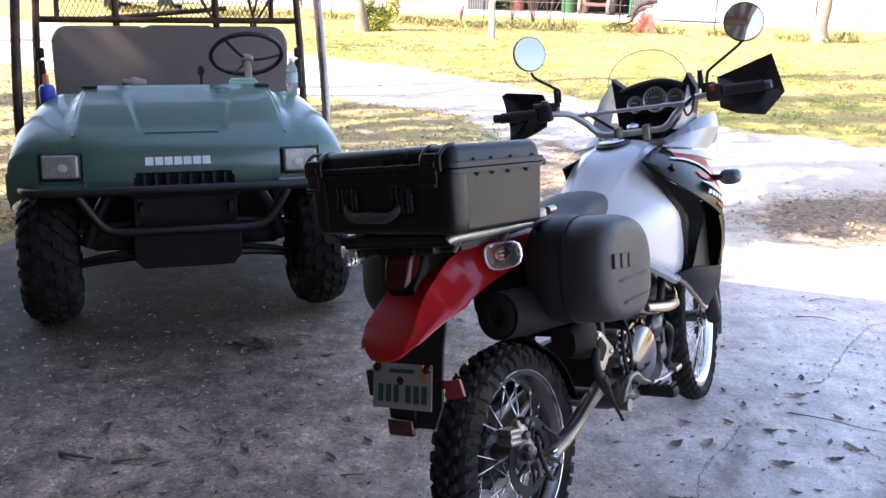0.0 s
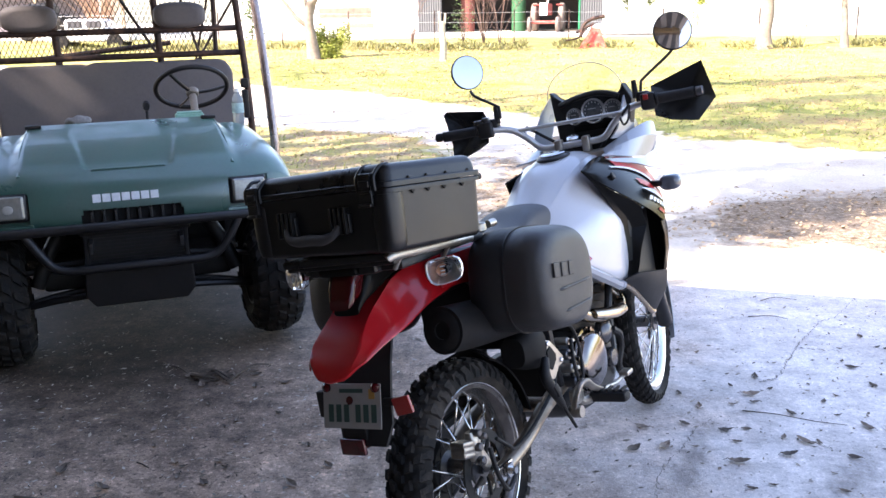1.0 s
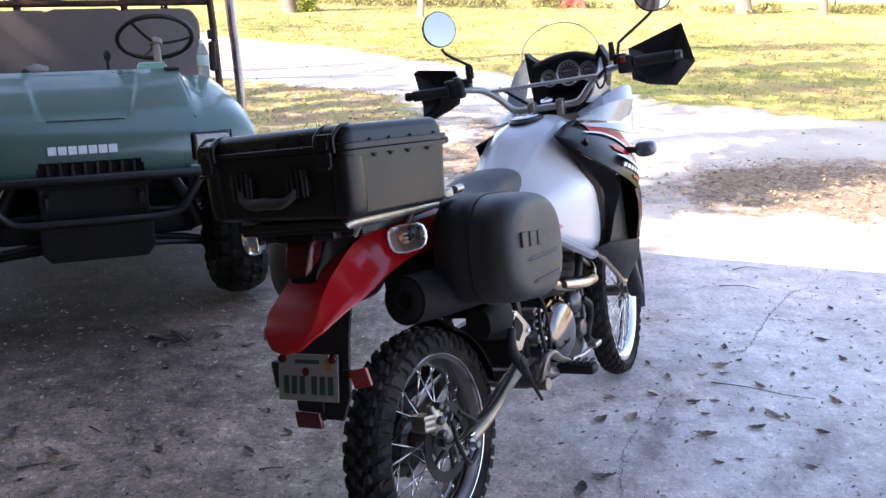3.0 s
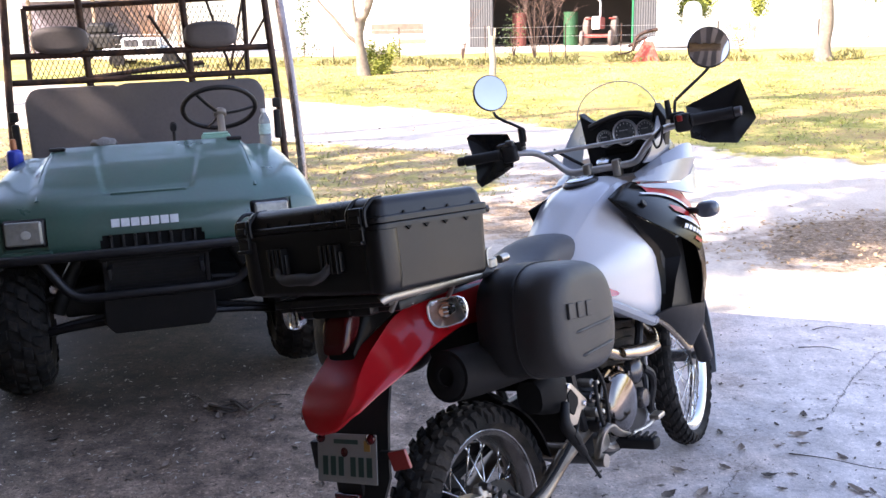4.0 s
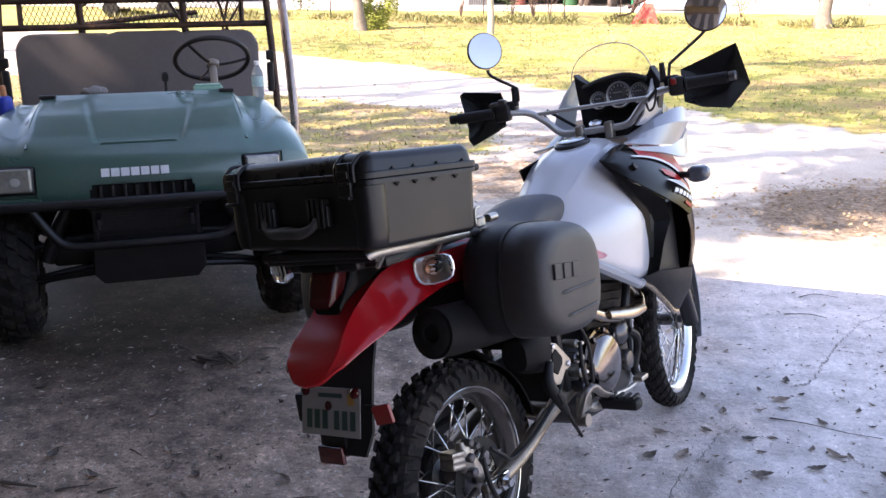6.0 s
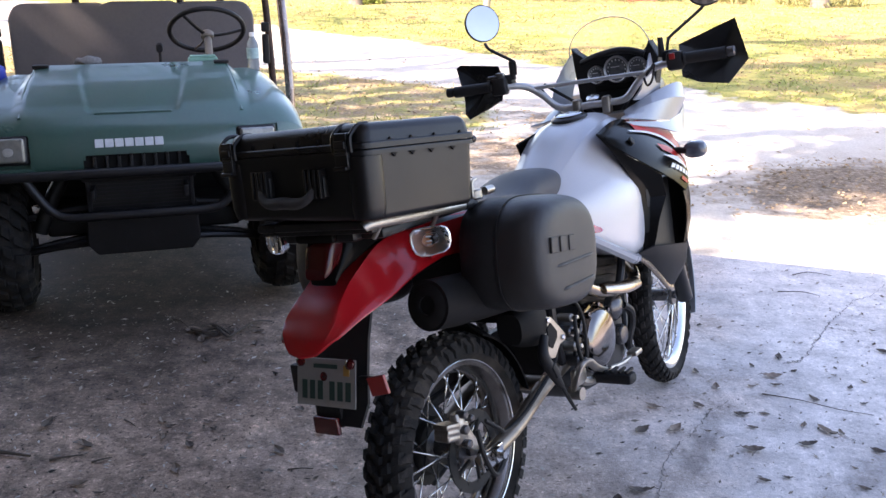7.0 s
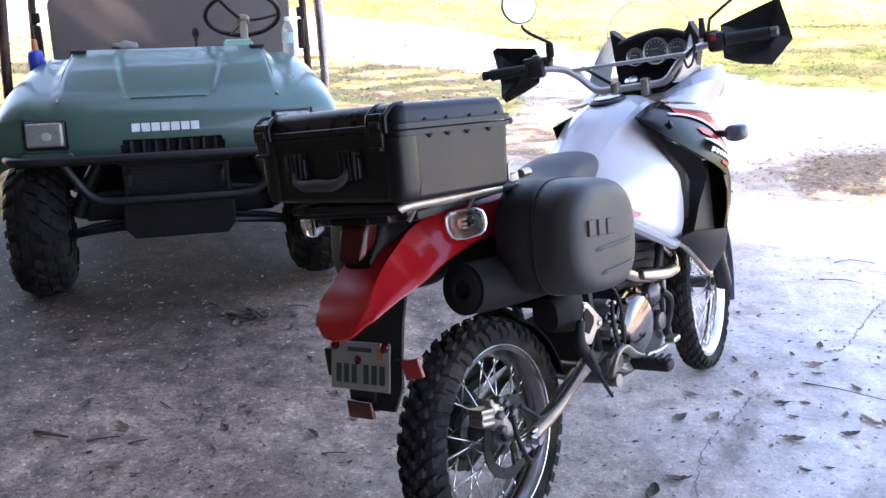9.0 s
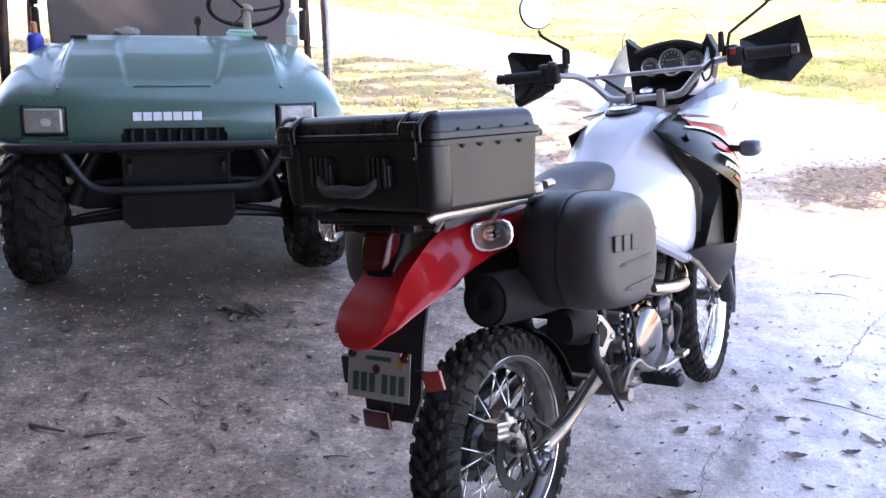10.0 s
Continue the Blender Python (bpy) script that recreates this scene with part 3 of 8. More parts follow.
def roof_front(x):
    sx = x + ahead * math.sin(SUN_AZ)
    return edge_y(sx) - ahead * math.cos(SUN_AZ)


for k in range(0, 121):
    x = -7.0 + 8.3 * k / 120
    z = RISE + 0.012 * math.cos(k * math.pi)
    roof_rows.append([(x, -4.3, z + 0.15), (x, roof_front(x), z)])
surface(bm, roof_rows, 0.03)
roof = part("ceiling", bm, M_ROOFTIN, smooth=0)
tagged(roof, "corrugated tin carport roof on timber beams", "roof", kind="structure")
bm = bmesh.new()
for yy in (-2.6, -0.8, 1.0):
    rbox(bm, (-2.85, yy, RISE + 0.02), (8.2, 0.09, 0.14), 0.005)
tagged(part("trim", bm, M_TIMBER), "rough timber roof beams", "beam", kind="structure")
bm = bmesh.new()
rbox(bm, (-1.5, -4.2, 1.4), (11, 0.16, 3.0), 0.01)
tagged(part("wall_south", bm, mat("dark unseen rear wall", (0.12, 0.10, 0.085), 0.7, vary=0.2, grain=8)), "unseen dark wall added behind the carport to block light", "wall", kind="structure")
bm = bmesh.new()
rbox(bm, (-4.3, 0.1, 1.4), (0.14, 8.4, 2.8), 0.01)
tagged(part("wall_west", bm, mat("dark unseen side wall", (0.10, 0.075, 0.055), 0.8, vary=0.25, grain=12)), "unseen dark wall added at the carport's side to cut light", "wall", kind="structure")


# ---- motorcycle ----
BIKE_TURN, BIKE_LEAN = radians(27.5), radians(11.8)
_h = Vector((math.sin(BIKE_TURN), math.cos(BIKE_TURN), 0))
_l = Vector((-math.cos(BIKE_TURN), math.sin(BIKE_TURN), 0))
_y = math.cos(BIKE_LEAN) * _l - math.sin(BIKE_LEAN) * Vector((0, 0, 1))
_z = math.cos(BIKE_LEAN) * Vector((0, 0, 1)) + math.sin(BIKE_LEAN) * _l
BIKE = Matrix.Translation((0.266, 2.414, 0.0)) @ Matrix((_h, _y, _z)).transposed().to_4x4()
bike = thing("motorcycle", BIKE, "red, black and silver dual-sport motorcycle leaning on its side stand", "motorcycle")
AXLE_Y = Matrix.Rotation(radians(-90), 4, "X")      # turns a lathe's axis from z to y
STEER_BAR = Matrix.Translation((1.045, 0, 0)) @ Matrix.Rotation(radians(14.5), 4, "Z") @ Matrix.Translation((-1.045, 0, 0))
FRONT_AXLE = Vector((1.44, 0.0, 0.345))
STEER_WHEEL = Matrix.Translation(FRONT_AXLE) @ Matrix.Rotation(radians(9), 4, "Z")
REAR_AXLE = Vector((-0.04, 0.0, 0.32))


def tyre_mesh(R, w, rim_r, blocks, depth, rows_across):
    b = bmesh.new()
    prof = []
    half = w / 2
    rim_half = half * 0.62
    for k in range(15):
        a = math.pi * k / 14
        c, s = math.cos(a), math.sin(a)
        y = -half * math.copysign(abs(c) ** 0.75, c)
        r = rim_r + (R - depth - rim_r) * (abs(s) ** 0.7)
        if k in (0, 14):
            y = math.copysign(rim_half, y)
        prof.append((r, y))
    prof = [(rim_r - 0.006, -rim_half * 0.9)] + prof + [(rim_r - 0.006, rim_half * 0.9)]
    lathe(b, prof, 72)
    b.transform(AXLE_Y)
    carcass = b
    b = bmesh.new()

    def block(a, y, da, dy, tilt, drop):
        ring = []
        skew = math.copysign(0.32, y) * da * (1 if rows_across > 2 else 0.5)
        for rr in (R - depth - 0.006 - drop, R - drop):
            k = 1.0 if rr < R - drop - 0.001 else 0.84
            for sa, sy in ((-1, -1), (1, -1), (1, 1), (-1, 1)):
                ang = a + sa * da * k * (1.0 if sy * y > 0 else 0.72) + sy * skew
                rad = rr - tilt * (sy * dy) * 0.5
                ring.append(b.verts.new((rad * math.cos(ang), rad * math.sin(ang), y + sy * dy * k)))
        for f in ((3, 2, 1, 0), (4, 5, 6, 7), (0, 1, 5, 4), (1, 2, 6, 5), (2, 3, 7, 6), (3, 0, 4, 7)):
            b.faces.new([ring[i] for i in f])

    rnd = random.Random(blocks)
    for k in range(blocks):
        a = 2 * math.pi * k / blocks
        for j in range(rows_across):
            y = (j - (rows_across - 1) / 2) * w * 0.72 / max(1, rows_across - 1)
            off = (0.5 if j % 2 else 0) * 2 * math.pi / blocks
            edge = abs(y) / half
            drop = depth * 0.2 + (R - rim_r) * 0.34 * edge ** 2.6
            block(a + off, y, math.pi / blocks * rnd.uniform(0.60, 0.70), w * 0.36 / rows_across * rnd.uniform(0.98, 1.12), math.copysign(1.0, y) * edge * 1.1, drop)
        for sgn in (-1, 1):
            off = (k % 2) * 0.5 * math.pi / blocks
            block(a + off, sgn * half * 0.93, math.pi / blocks * 0.55, w * 0.05, sgn * 2.4, (R - rim_r) * 0.36)
    b.transform(AXLE_Y)
    return carcass, b


def tyre_parts(wheel, label, wall, rubber, *size):
    carcass, blocks = tyre_mesh(*size)
    part("tyre", carcass, wall, wheel, label)
    part("tread", blocks, rubber, wheel, "worn rubber tread blocks", kind="stuff")


def spoked_wheel(name, m, R, w, rim_r, hub_r, hub_w, blocks, depth, across, spokes):
    b = bmesh.new()
    hw = hub_w / 2
    lathe(b, [(0, -hw - 0.012), (0.016, -hw - 0.012), (0.016, -hw), (hub_r, -hw), (hub_r, -hw + 0.008), (hub_r * 0.62, -hw + 0.018), (hub_r * 0.58, hw - 0.018),
              (hub_r, hw - 0.008), (hub_r, hw), (0.016, hw), (0.016, hw + 0.012), (0, hw + 0.012)], 28)
    b.transform(AXLE_Y)
    wheel = part(name, b, M_ENGINE, bike, "spoked wheel with a block-tread tyre")
    wheel.matrix_basis = m
    tyre_parts(wheel, "dusty black block-tread tyre", M_SIDEWALL, M_RUBBER, R, w, rim_r, blocks, depth, across)
    b = bmesh.new()
    rh = w * 0.34
    prof = [(rim_r + 0.004, -rh), (rim_r + 0.006, -rh + 0.004), (rim_r - 0.004, -rh + 0.007), (rim_r - 0.014, -rh * 0.55), (rim_r - 0.024, -rh * 0.2), (rim_r - 0.024, rh * 0.2),
            (rim_r - 0.014, rh * 0.55), (rim_r - 0.004, rh - 0.007), (rim_r + 0.006, rh - 0.004), (rim_r + 0.004, rh), (rim_r - 0.008, rh - 0.001), (rim_r - 0.022, rh * 0.6),
            (rim_r - 0.031, rh * 0.22), (rim_r - 0.031, -rh * 0.22), (rim_r - 0.022, -rh * 0.6), (rim_r - 0.008, -rh + 0.001), (rim_r + 0.004, -rh)]
    lathe(b, prof, 72)
    b.transform(AXLE_Y)
    part("rim", b, M_CHROME if R > 0.33 else M_DULLRIM, wheel, "polished aluminium rim")
    if R < 0.33:
        b = bmesh.new()
        for e in (-1, 1):
            lathe(b, [(rim_r + 0.008 + 0.0036 * math.cos(a), e * (rh + 0.0015) + 0.0036 * math.sin(a)) for a in [2 * math.pi * k / 8 for k in range(9)]], 72)
        b.transform(AXLE_Y)
        part("rim_edge", b, M_CHROME, wheel, "thin bright rim edge")
    shared = None
    for k in range(spokes):
        a = 2 * math.pi * k / spokes
        side = 1 if k % 2 else -1
        lace = 1 if (k // 2) % 2 else -1
        kind = (side, lace)
        if shared is None:
            shared = {}
        if kind not in shared:
            bb = bmesh.new()
            t = lace * 0.62
            p0 = (hub_r * 0.92 * math.cos(t), side * (hw - 0.006), hub_r * 0.92 * math.sin(t))
            p1 = ((rim_r - 0.027) * math.cos(lace * 0.02), side * 0.006, (rim_r - 0.027) * math.sin(lace * 0.02))
            cyl(bb, p0, p1, 0.0026, seg=6)
            q = Vector(p0).lerp(Vector(p1), 0.9)
            cyl(bb, q, p1, 0.0036, seg=6)
            me = bpy.data.meshes.new("spoke")
            bb.to_mesh(me)
            bb.free()
            me.materials.append(M_CHROME)
            me.shade_smooth()
            shared[kind] = me
        s = new("spoke", shared[kind])
        s.parent = wheel
        s.matrix_basis = Matrix.Rotation(a, 4, "Y")
    return wheel


def disc_brake(wheel, y, r0, r1):
    b = bmesh.new()
    seg = 48
    for (lo, hi) in ((r0, r1),):
        lathe(b, [(lo, -0.002), (hi, -0.002), (hi, 0.002), (lo, 0.002), (lo, -0.002)], seg)
    for k in range(5):
        a = 2 * math.pi * k / 5
        cyl(b, (0.03 * math.cos(a), 0.03 * math.sin(a), 0), (lo * 1.02 * math.cos(a + 0.2), lo * 1.02 * math.sin(a + 0.2), 0), 0.006, seg=6)
    for k in range(24):
        a = 2 * math.pi * k / 24
        r = (r0 + r1) / 2 + (0.012 if k % 2 else -0.01)
        cyl(b, (r * math.cos(a), r * math.sin(a), -0.0032), (r * math.cos(a), r * math.sin(a), 0.0032), 0.005, seg=6)
    b.transform(Matrix.Translation((0, y, 0)) @ AXLE_Y)
    part("brake_disc", b, M_DARK, wheel, "drilled steel brake disc")


rear = spoked_wheel("rear_wheel", Matrix.Translation(REAR_AXLE), 0.322, 0.135, 0.236, 0.05, 0.12, 40, 0.017, 5, 32)
disc_brake(rear, -0.072, 0.082, 0.112)
bm = bmesh.new()
teeth = []
for k in range(86):
    a = 2 * math.pi * k / 86
    r = 0.112 if k % 2 else 0.105
    teeth.append((r * math.cos(a), r * math.sin(a)))
plate(bm, teeth, 0.007)
bm.transform(Matrix.Translation((0, 0.078, 0)) @ AXLE_Y)
part("sprocket", bm, M_DARK, rear, "dark toothed rear sprocket")
bm = bmesh.new()
lathe(bm, [(0.03, 0.05), (0.075, 0.052), (0.080, 0.062), (0.080, 0.074), (0.03, 0.074)], 32)
bm.transform(AXLE_Y)
part("hub_carrier", bm, M_DARK, rear, "dark sprocket carrier")
bm = bmesh.new()
for z0, z1 in ((0.432, 0.455), (0.208, 0.375)):
    tube(bm, [(-0.05, 0.078, z0), (0.2, 0.078, (z0 + z1) / 2), (0.46, 0.078, z1)], 0.009, 6, 2)
part("chain", bm, M_DARK, bike, "oily drive chain")
front = spoked_wheel("front_wheel", STEER_WHEEL, 0.345, 0.088, 0.286, 0.04, 0.10, 46, 0.008, 4, 36)
disc_brake(front, 0.066, 0.10, 0.14)

# swingarm, rear brake and stand
bm = bmesh.new()
for s in (-1, 1):
    tube(bm, [(-0.075, s * 0.115, 0.305), (0.0, s * 0.118, 0.315), (0.12, s * 0.118, 0.335), (0.28, s * 0.115, 0.385), (0.46, s * 0.11, 0.42)], [0.019, 0.022, 0.022, 0.023, 0.027], 12, 4, flat=0.6)
cyl(bm, (0.30, -0.11, 0.39), (0.30, 0.11, 0.39), 0.024)
part("swingarm", bm, mat("stained bare aluminium", (0.34, 0.27, 0.20), 0.45, 0.9, vary=0.2, dirt=(0.12, 0.09, 0.07), dirt_amount=0.4, dirt_scale=9), bike, "bare aluminium swingarm")
bm = bmesh.new()
rbox(bm, (-0.045, -0.135, 0.312), (0.10, 0.016, 0.05), 0.006)
cyl(bm, (-0.04, -0.175, 0.32), (-0.04, 0.16, 0.32), 0.011, seg=6)
cyl(bm, (-0.04, -0.158, 0.32), (-0.04, -0.145, 0.32), 0.021, seg=6)
cyl(bm, (-0.085, -0.15, 0.31), (-0.085, -0.14, 0.31), 0.012, seg=6)
part("axle_block", bm, M_CHROME, bike, "steel axle nut and chain adjuster")
bm = bmesh.new()
tilt_c = Matrix.Rotation(radians(14), 4, "Y")
for dz in (-0.016, 0.0, 0.016):
    rbox(bm, (-0.196, -0.116, 0.440 + dz), (0.052, 0.046, 0.0145), 0.005, rot=tilt_c)
rbox(bm, (-0.192, -0.1145, 0.440), (0.056, 0.046, 0.046), 0.006, rot=tilt_c)
caliper = part("brake_caliper", bm, mat("stained cast caliper", (0.30, 0.275, 0.25), 0.34, 1.0, vary=0.25, grain=120, dirt=(0.10, 0.085, 0.07), dirt_amount=0.5, dirt_scale=22), bike, "cast aluminium rear brake caliper")
bm = bmesh.new()
hull(bm, [(-0.150, -0.118, 0.474, 0.016, 0.012, 2.6), (-0.150, -0.12, 0.44, 0.020, 0.018, 2.6), (-0.146, -0.118, 0.392, 0.016, 0.012, 2.4)], 14, 3, "z")
rbox(bm, (-0.122, -0.112, 0.408), (0.030, 0.016, 0.065), 0.007, rot=Matrix.Rotation(radians(10), 4, "Y"))
rbox(bm, (-0.08, -0.10, 0.365), (0.035, 0.016, 0.075), 0.007, rot=Matrix.Rotation(radians(-30), 4, "Y"))
part("caliper_bracket", bm, M_ALU, caliper, "bright caliper bracket")
for dx, dz, r in ((-0.147, 0.470, 0.010), (-0.152, 0.432, 0.012), (-0.148, 0.392, 0.012), (-0.122, 0.452, 0.009)):
    bm = bmesh.new()
    cyl(bm, (dx, -0.150, dz), (dx, -0.118, dz), r, r * 1.1, seg=12, bev=0.003)
    part("pin", bm, M_ENGINE, caliper)
bm = bmesh.new()
tube(bm, [(-0.06, -0.14, 0.42), (-0.02, -0.15, 0.385), (0.02, -0.145, 0.36), (0.10, -0.145, 0.365), (0.2, -0.14, 0.39), (0.33, -0.14, 0.45), (0.36, -0.13, 0.52)], 0.006, 8)
tube(bm, [(-0.1, -0.14, 0.41), (-0.1, -0.15, 0.34), (-0.06, -0.15, 0.27), (0.0, -0.15, 0.30)], 0.007, 8)
part("brake_hose", bm, M_BLACK, bike, "black rubber brake hose")
bm = bmesh.new()
plate(bm, [(-0.14, 0.40), (-0.06, 0.455), (0.10, 0.50), (0.28, 0.52), (0.44, 0.52), (0.44, 0.44), (0.2, 0.42), (0.0, 0.40)], 0.03, Matrix.Translation((0, 0.10, 0)) @ Matrix.Rotation(radians(90), 4, "X"), 0.004)
part("chain_guard", bm, M_BLACK, bike)
bm = bmesh.new()
tube(bm, [(0.42, 0.15, 0.33), (0.36, 0.24, 0.17), (0.30, 0.335, -0.062)], 0.013, 8, 2)
rbox(bm, (0.30, 0.34, -0.066), (0.07, 0.045, 0.012), 0.004)
part("side_stand", bm, M_STEELBLACK, bike)
bm = bmesh.new()
rws = []
for k in range(13):
    a = radians(12 + 56 * k / 12)
    rws.append([REAR_AXLE + Vector(((0.350 - 0.012 * abs(j - 3)) * math.cos(a), (j - 3) * 0.026, (0.350 - 0.012 * abs(j - 3)) * math.sin(a))) for j in range(7)])
surface(bm, rws, 0.005)
part("inner_mudguard", bm, M_MUFFLER, bike, "black plastic inner mudguard")
bm = bmesh.new()
hull(bm, [(0.15, -0.115, 0.60, 0.04, 0.045, 2.6), (0.20, -0.122, 0.60, 0.05, 0.065, 2.8), (0.26, -0.122, 0.592, 0.05, 0.065, 2.8), (0.30, -0.12, 0.59, 0.03, 0.04, 2.6)], 20, 3)
part("battery_cover", bm, M_MUFFLER, bike, "rounded black plastic side box")

# frame tubes
bm = bmesh.new()
for s in (-1, 1):
    tube(bm, [(0.40, s * 0.12, 0.42), (0.36, s * 0.13, 0.60), (0.38, s * 0.12, 0.80), (0.55, s * 0.10, 0.88), (0.95, s * 0.05, 1.02)], 0.015, 8)
    tube(bm, [(0.42, s * 0.10, 0.36), (0.60, s * 0.10, 0.295), (0.86, s * 0.09, 0.30), (0.96, s * 0.07, 0.45), (1.02, s * 0.04, 0.85)], 0.013, 8)
    tube(bm, [(-0.16, s * 0.085, 0.89), (0.0, s * 0.105, 0.885), (0.38, s * 0.12, 0.84)], 0.012, 8)
    tube(bm, [(-0.05, s * 0.11, 0.90), (0.16, s * 0.12, 0.72), (0.37, s * 0.12, 0.55)], 0.011, 8)
part("frame", bm, M_STEELBLACK, bike, "black steel tube frame")
bm = bmesh.new()
plate(bm, [(0.239, 0.600), (0.262, 0.608), (0.290, 0.598), (0.360, 0.528), (0.352, 0.508), (0.318, 0.512), (0.285, 0.478), (0.262, 0.482), (0.238, 0.52), (0.246, 0.56)], 0.012, Matrix.Translation((0, -0.165, 0)) @ Matrix.Rotation(radians(90), 4, "X"), 0.003)
brk = part("footrest_bracket", bm, M_ALU, bike, "bright alloy footrest bracket")
bm = bmesh.new()
plate(bm, [(0.252, 0.574), (0.252, 0.524), (0.272, 0.510), (0.304, 0.534), (0.308, 0.552), (0.278, 0.586)], 0.018, Matrix.Translation((0, -0.166, 0)) @ Matrix.Rotation(radians(90), 4, "X"), 0.003)
part("bracket_window", bm, M_MUFFLER, brk)
for x, z in ((0.265, 0.596), (0.336, 0.524)):
    bm = bmesh.new()
    cyl(bm, (x, -0.178, z), (x, -0.166, z), 0.008, seg=8, bev=0.002)
    part("bolt", bm, M_CHROME, brk)
for k, (x, z, r) in enumerate(((0.40, 0.52, 0.018), (0.415, 0.47, 0.015), (0.43, 0.42, 0.019), (0.41, 0.56, 0.013))):
    bm = bmesh.new()
    cyl(bm, (x, -0.172, z), (x + 0.004, -0.12, z), r, seg=10, bev=0.004)
    cyl(bm, (x, -0.19, z + 0.004), (x, -0.17, z), r * 0.5, seg=8, bev=0.002)
    part("brake_cylinder" if k == 1 else "linkage_pivot", bm, M_ALU if k % 2 else M_ENGINE, bike)
for line, r in (([(0.40, -0.185, 0.57), (0.385, -0.19, 0.50), (0.40, -0.19, 0.43), (0.43, -0.185, 0.40)], 0.006), ([(0.36, -0.18, 0.64), (0.42, -0.185, 0.60), (0.46, -0.18, 0.52), (0.45, -0.18, 0.42)], 0.005), ([(0.34, -0.16, 0.62), (0.40, -0.17, 0.66), (0.50, -0.165, 0.62), (0.60, -0.15, 0.60)], 0.008)):
    bm = bmesh.new()
    tube(bm, line, r, 8)
    part("hose", bm, M_BLACK, bike)
bm = bmesh.new()
tube(bm, [(0.215, -0.185, 0.565), (0.180, -0.195, 0.52), (0.205, -0.20, 0.468), (0.245, -0.20, 0.41)], [0.012, 0.017, 0.017, 0.011], 10)
tube(bm, [(0.235, -0.20, 0.43), (0.262, -0.205, 0.375), (0.30, -0.205, 0.318)], [0.008, 0.006, 0.005], 8)
rbox(bm, (0.205, -0.205, 0.47), (0.024, 0.03, 0.05), 0.008, rot=Matrix.Rotation(radians(-30), 4, "Y"))
part("passenger_footrest", bm, M_BLACK, bike, "folded black rubber passenger footrest")

# engine
bm = bmesh.new()
hull(bm, [(0.40, 0, 0.42, 0.11, 0.08, 4), (0.47, 0, 0.41, 0.135, 0.13, 4), (0.65, 0, 0.40, 0.14, 0.145, 4), (0.80, 0, 0.39, 0.13, 0.13, 4), (0.87, 0, 0.39, 0.10, 0.09, 4)], 24, 3)
rbox(bm, (0.70, 0, 0.58), (0.20, 0.20, 0.20), 0.02, rot=Matrix.Rotation(radians(10), 4, "Y"))
rbox(bm, (0.75, 0, 0.74), (0.18, 0.16, 0.10), 0.02)
rbox(bm, (0.82, 0, 0.66), (0.26, 0.17, 0.30), 0.02)
engine = part("engine", bm, M_DARK, bike, "dark single-cylinder engine")
for k in range(7):
    bm = bmesh.new()
    rbox(bm, (0.71 + 0.006 * k, 0, 0.52 + 0.028 * k), (0.225, 0.225, 0.009), 0.003, rot=Matrix.Rotation(radians(10), 4, "Y"))
    part("cooling_fin", bm, M_DARK, engine)
bm = bmesh.new()
cov = Matrix.Translation((0.585, -0.125, 0.445)) @ Matrix.Rotation(radians(90), 4, "X")
lathe(bm, [(0.112, 0.0), (0.112, 0.018), (0.110, 0.021), (0.101, 0.022), (0.098, 0.026), (0.094, 0.038), (0.086, 0.048), (0.074, 0.054), (0.05, 0.058), (0.025, 0.060), (0.0, 0.0605)], 56, cov)
for k in range(9):
    a = 2 * math.pi * k / 9
    p = cov @ Vector((0.104 * math.cos(a), 0.104 * math.sin(a), 0.025))
    cyl(bm, p, p + Vector((0, -0.012, 0)), 0.007, seg=8)
part("clutch_cover", bm, M_COVER, engine, "round grey clutch cover")
bm = bmesh.new()
pm = Matrix.Translation((0.735, -0.13, 0.50)) @ Matrix.Rotation(radians(90), 4, "X")
lathe(bm, [(0.045, 0), (0.045, 0.02), (0.038, 0.03), (0.02, 0.04), (0, 0.042)], 24, pm)
pm = Matrix.Translation((0.76, -0.13, 0.40)) @ Matrix.Rotation(radians(90), 4, "X")
lathe(bm, [(0.035, 0), (0.035, 0.02), (0.028, 0.03), (0, 0.034)], 20, pm)
part("water_pump", bm, M_ENGINE, engine, "cast water pump housing")
for line, r in (([(0.76, -0.165, 0.50), (0.80, -0.17, 0.47), (0.82, -0.16, 0.42), (0.80, -0.15, 0.36), (0.84, -0.14, 0.32)], 0.014),
                ([(0.74, -0.16, 0.54), (0.78, -0.16, 0.60), (0.86, -0.14, 0.68)], 0.014), ([(0.46, -0.15, 0.50), (0.43, -0.155, 0.44), (0.44, -0.15, 0.36)], 0.008)):
    bm = bmesh.new()
    tube(bm, line, r, 8)
    part("coolant_hose", bm, M_BLACK, engine, "black rubber coolant hose")
bm = bmesh.new()
hull(bm, [(0.56, 0, 0.285, 0.08, 0.014, 4), (0.70, 0, 0.275, 0.10, 0.018, 4), (0.86, 0, 0.30, 0.09, 0.025, 4), (0.95, 0, 0.38, 0.07, 0.03, 3)], 16, 3)
part("skid_plate", bm, M_BLACK, bike)
bm = bmesh.new()
rbox(bm, (0.475, -0.25, 0.358), (0.05, 0.13, 0.034), 0.012)
for k in range(5):
    rbox(bm, (0.475, -0.205 - 0.024 * k, 0.382), (0.045, 0.010, 0.008), 0.002)
foot = part("footrest", bm, M_BLACK, bike, "black rubber footrest")
bm = bmesh.new()
tube(bm, [(0.40, -0.16, 0.40), (0.42, -0.18, 0.36), (0.48, -0.19, 0.35)], 0.014, 8)
rbox(bm, (0.395, -0.175, 0.385), (0.06, 0.03, 0.05), 0.01)
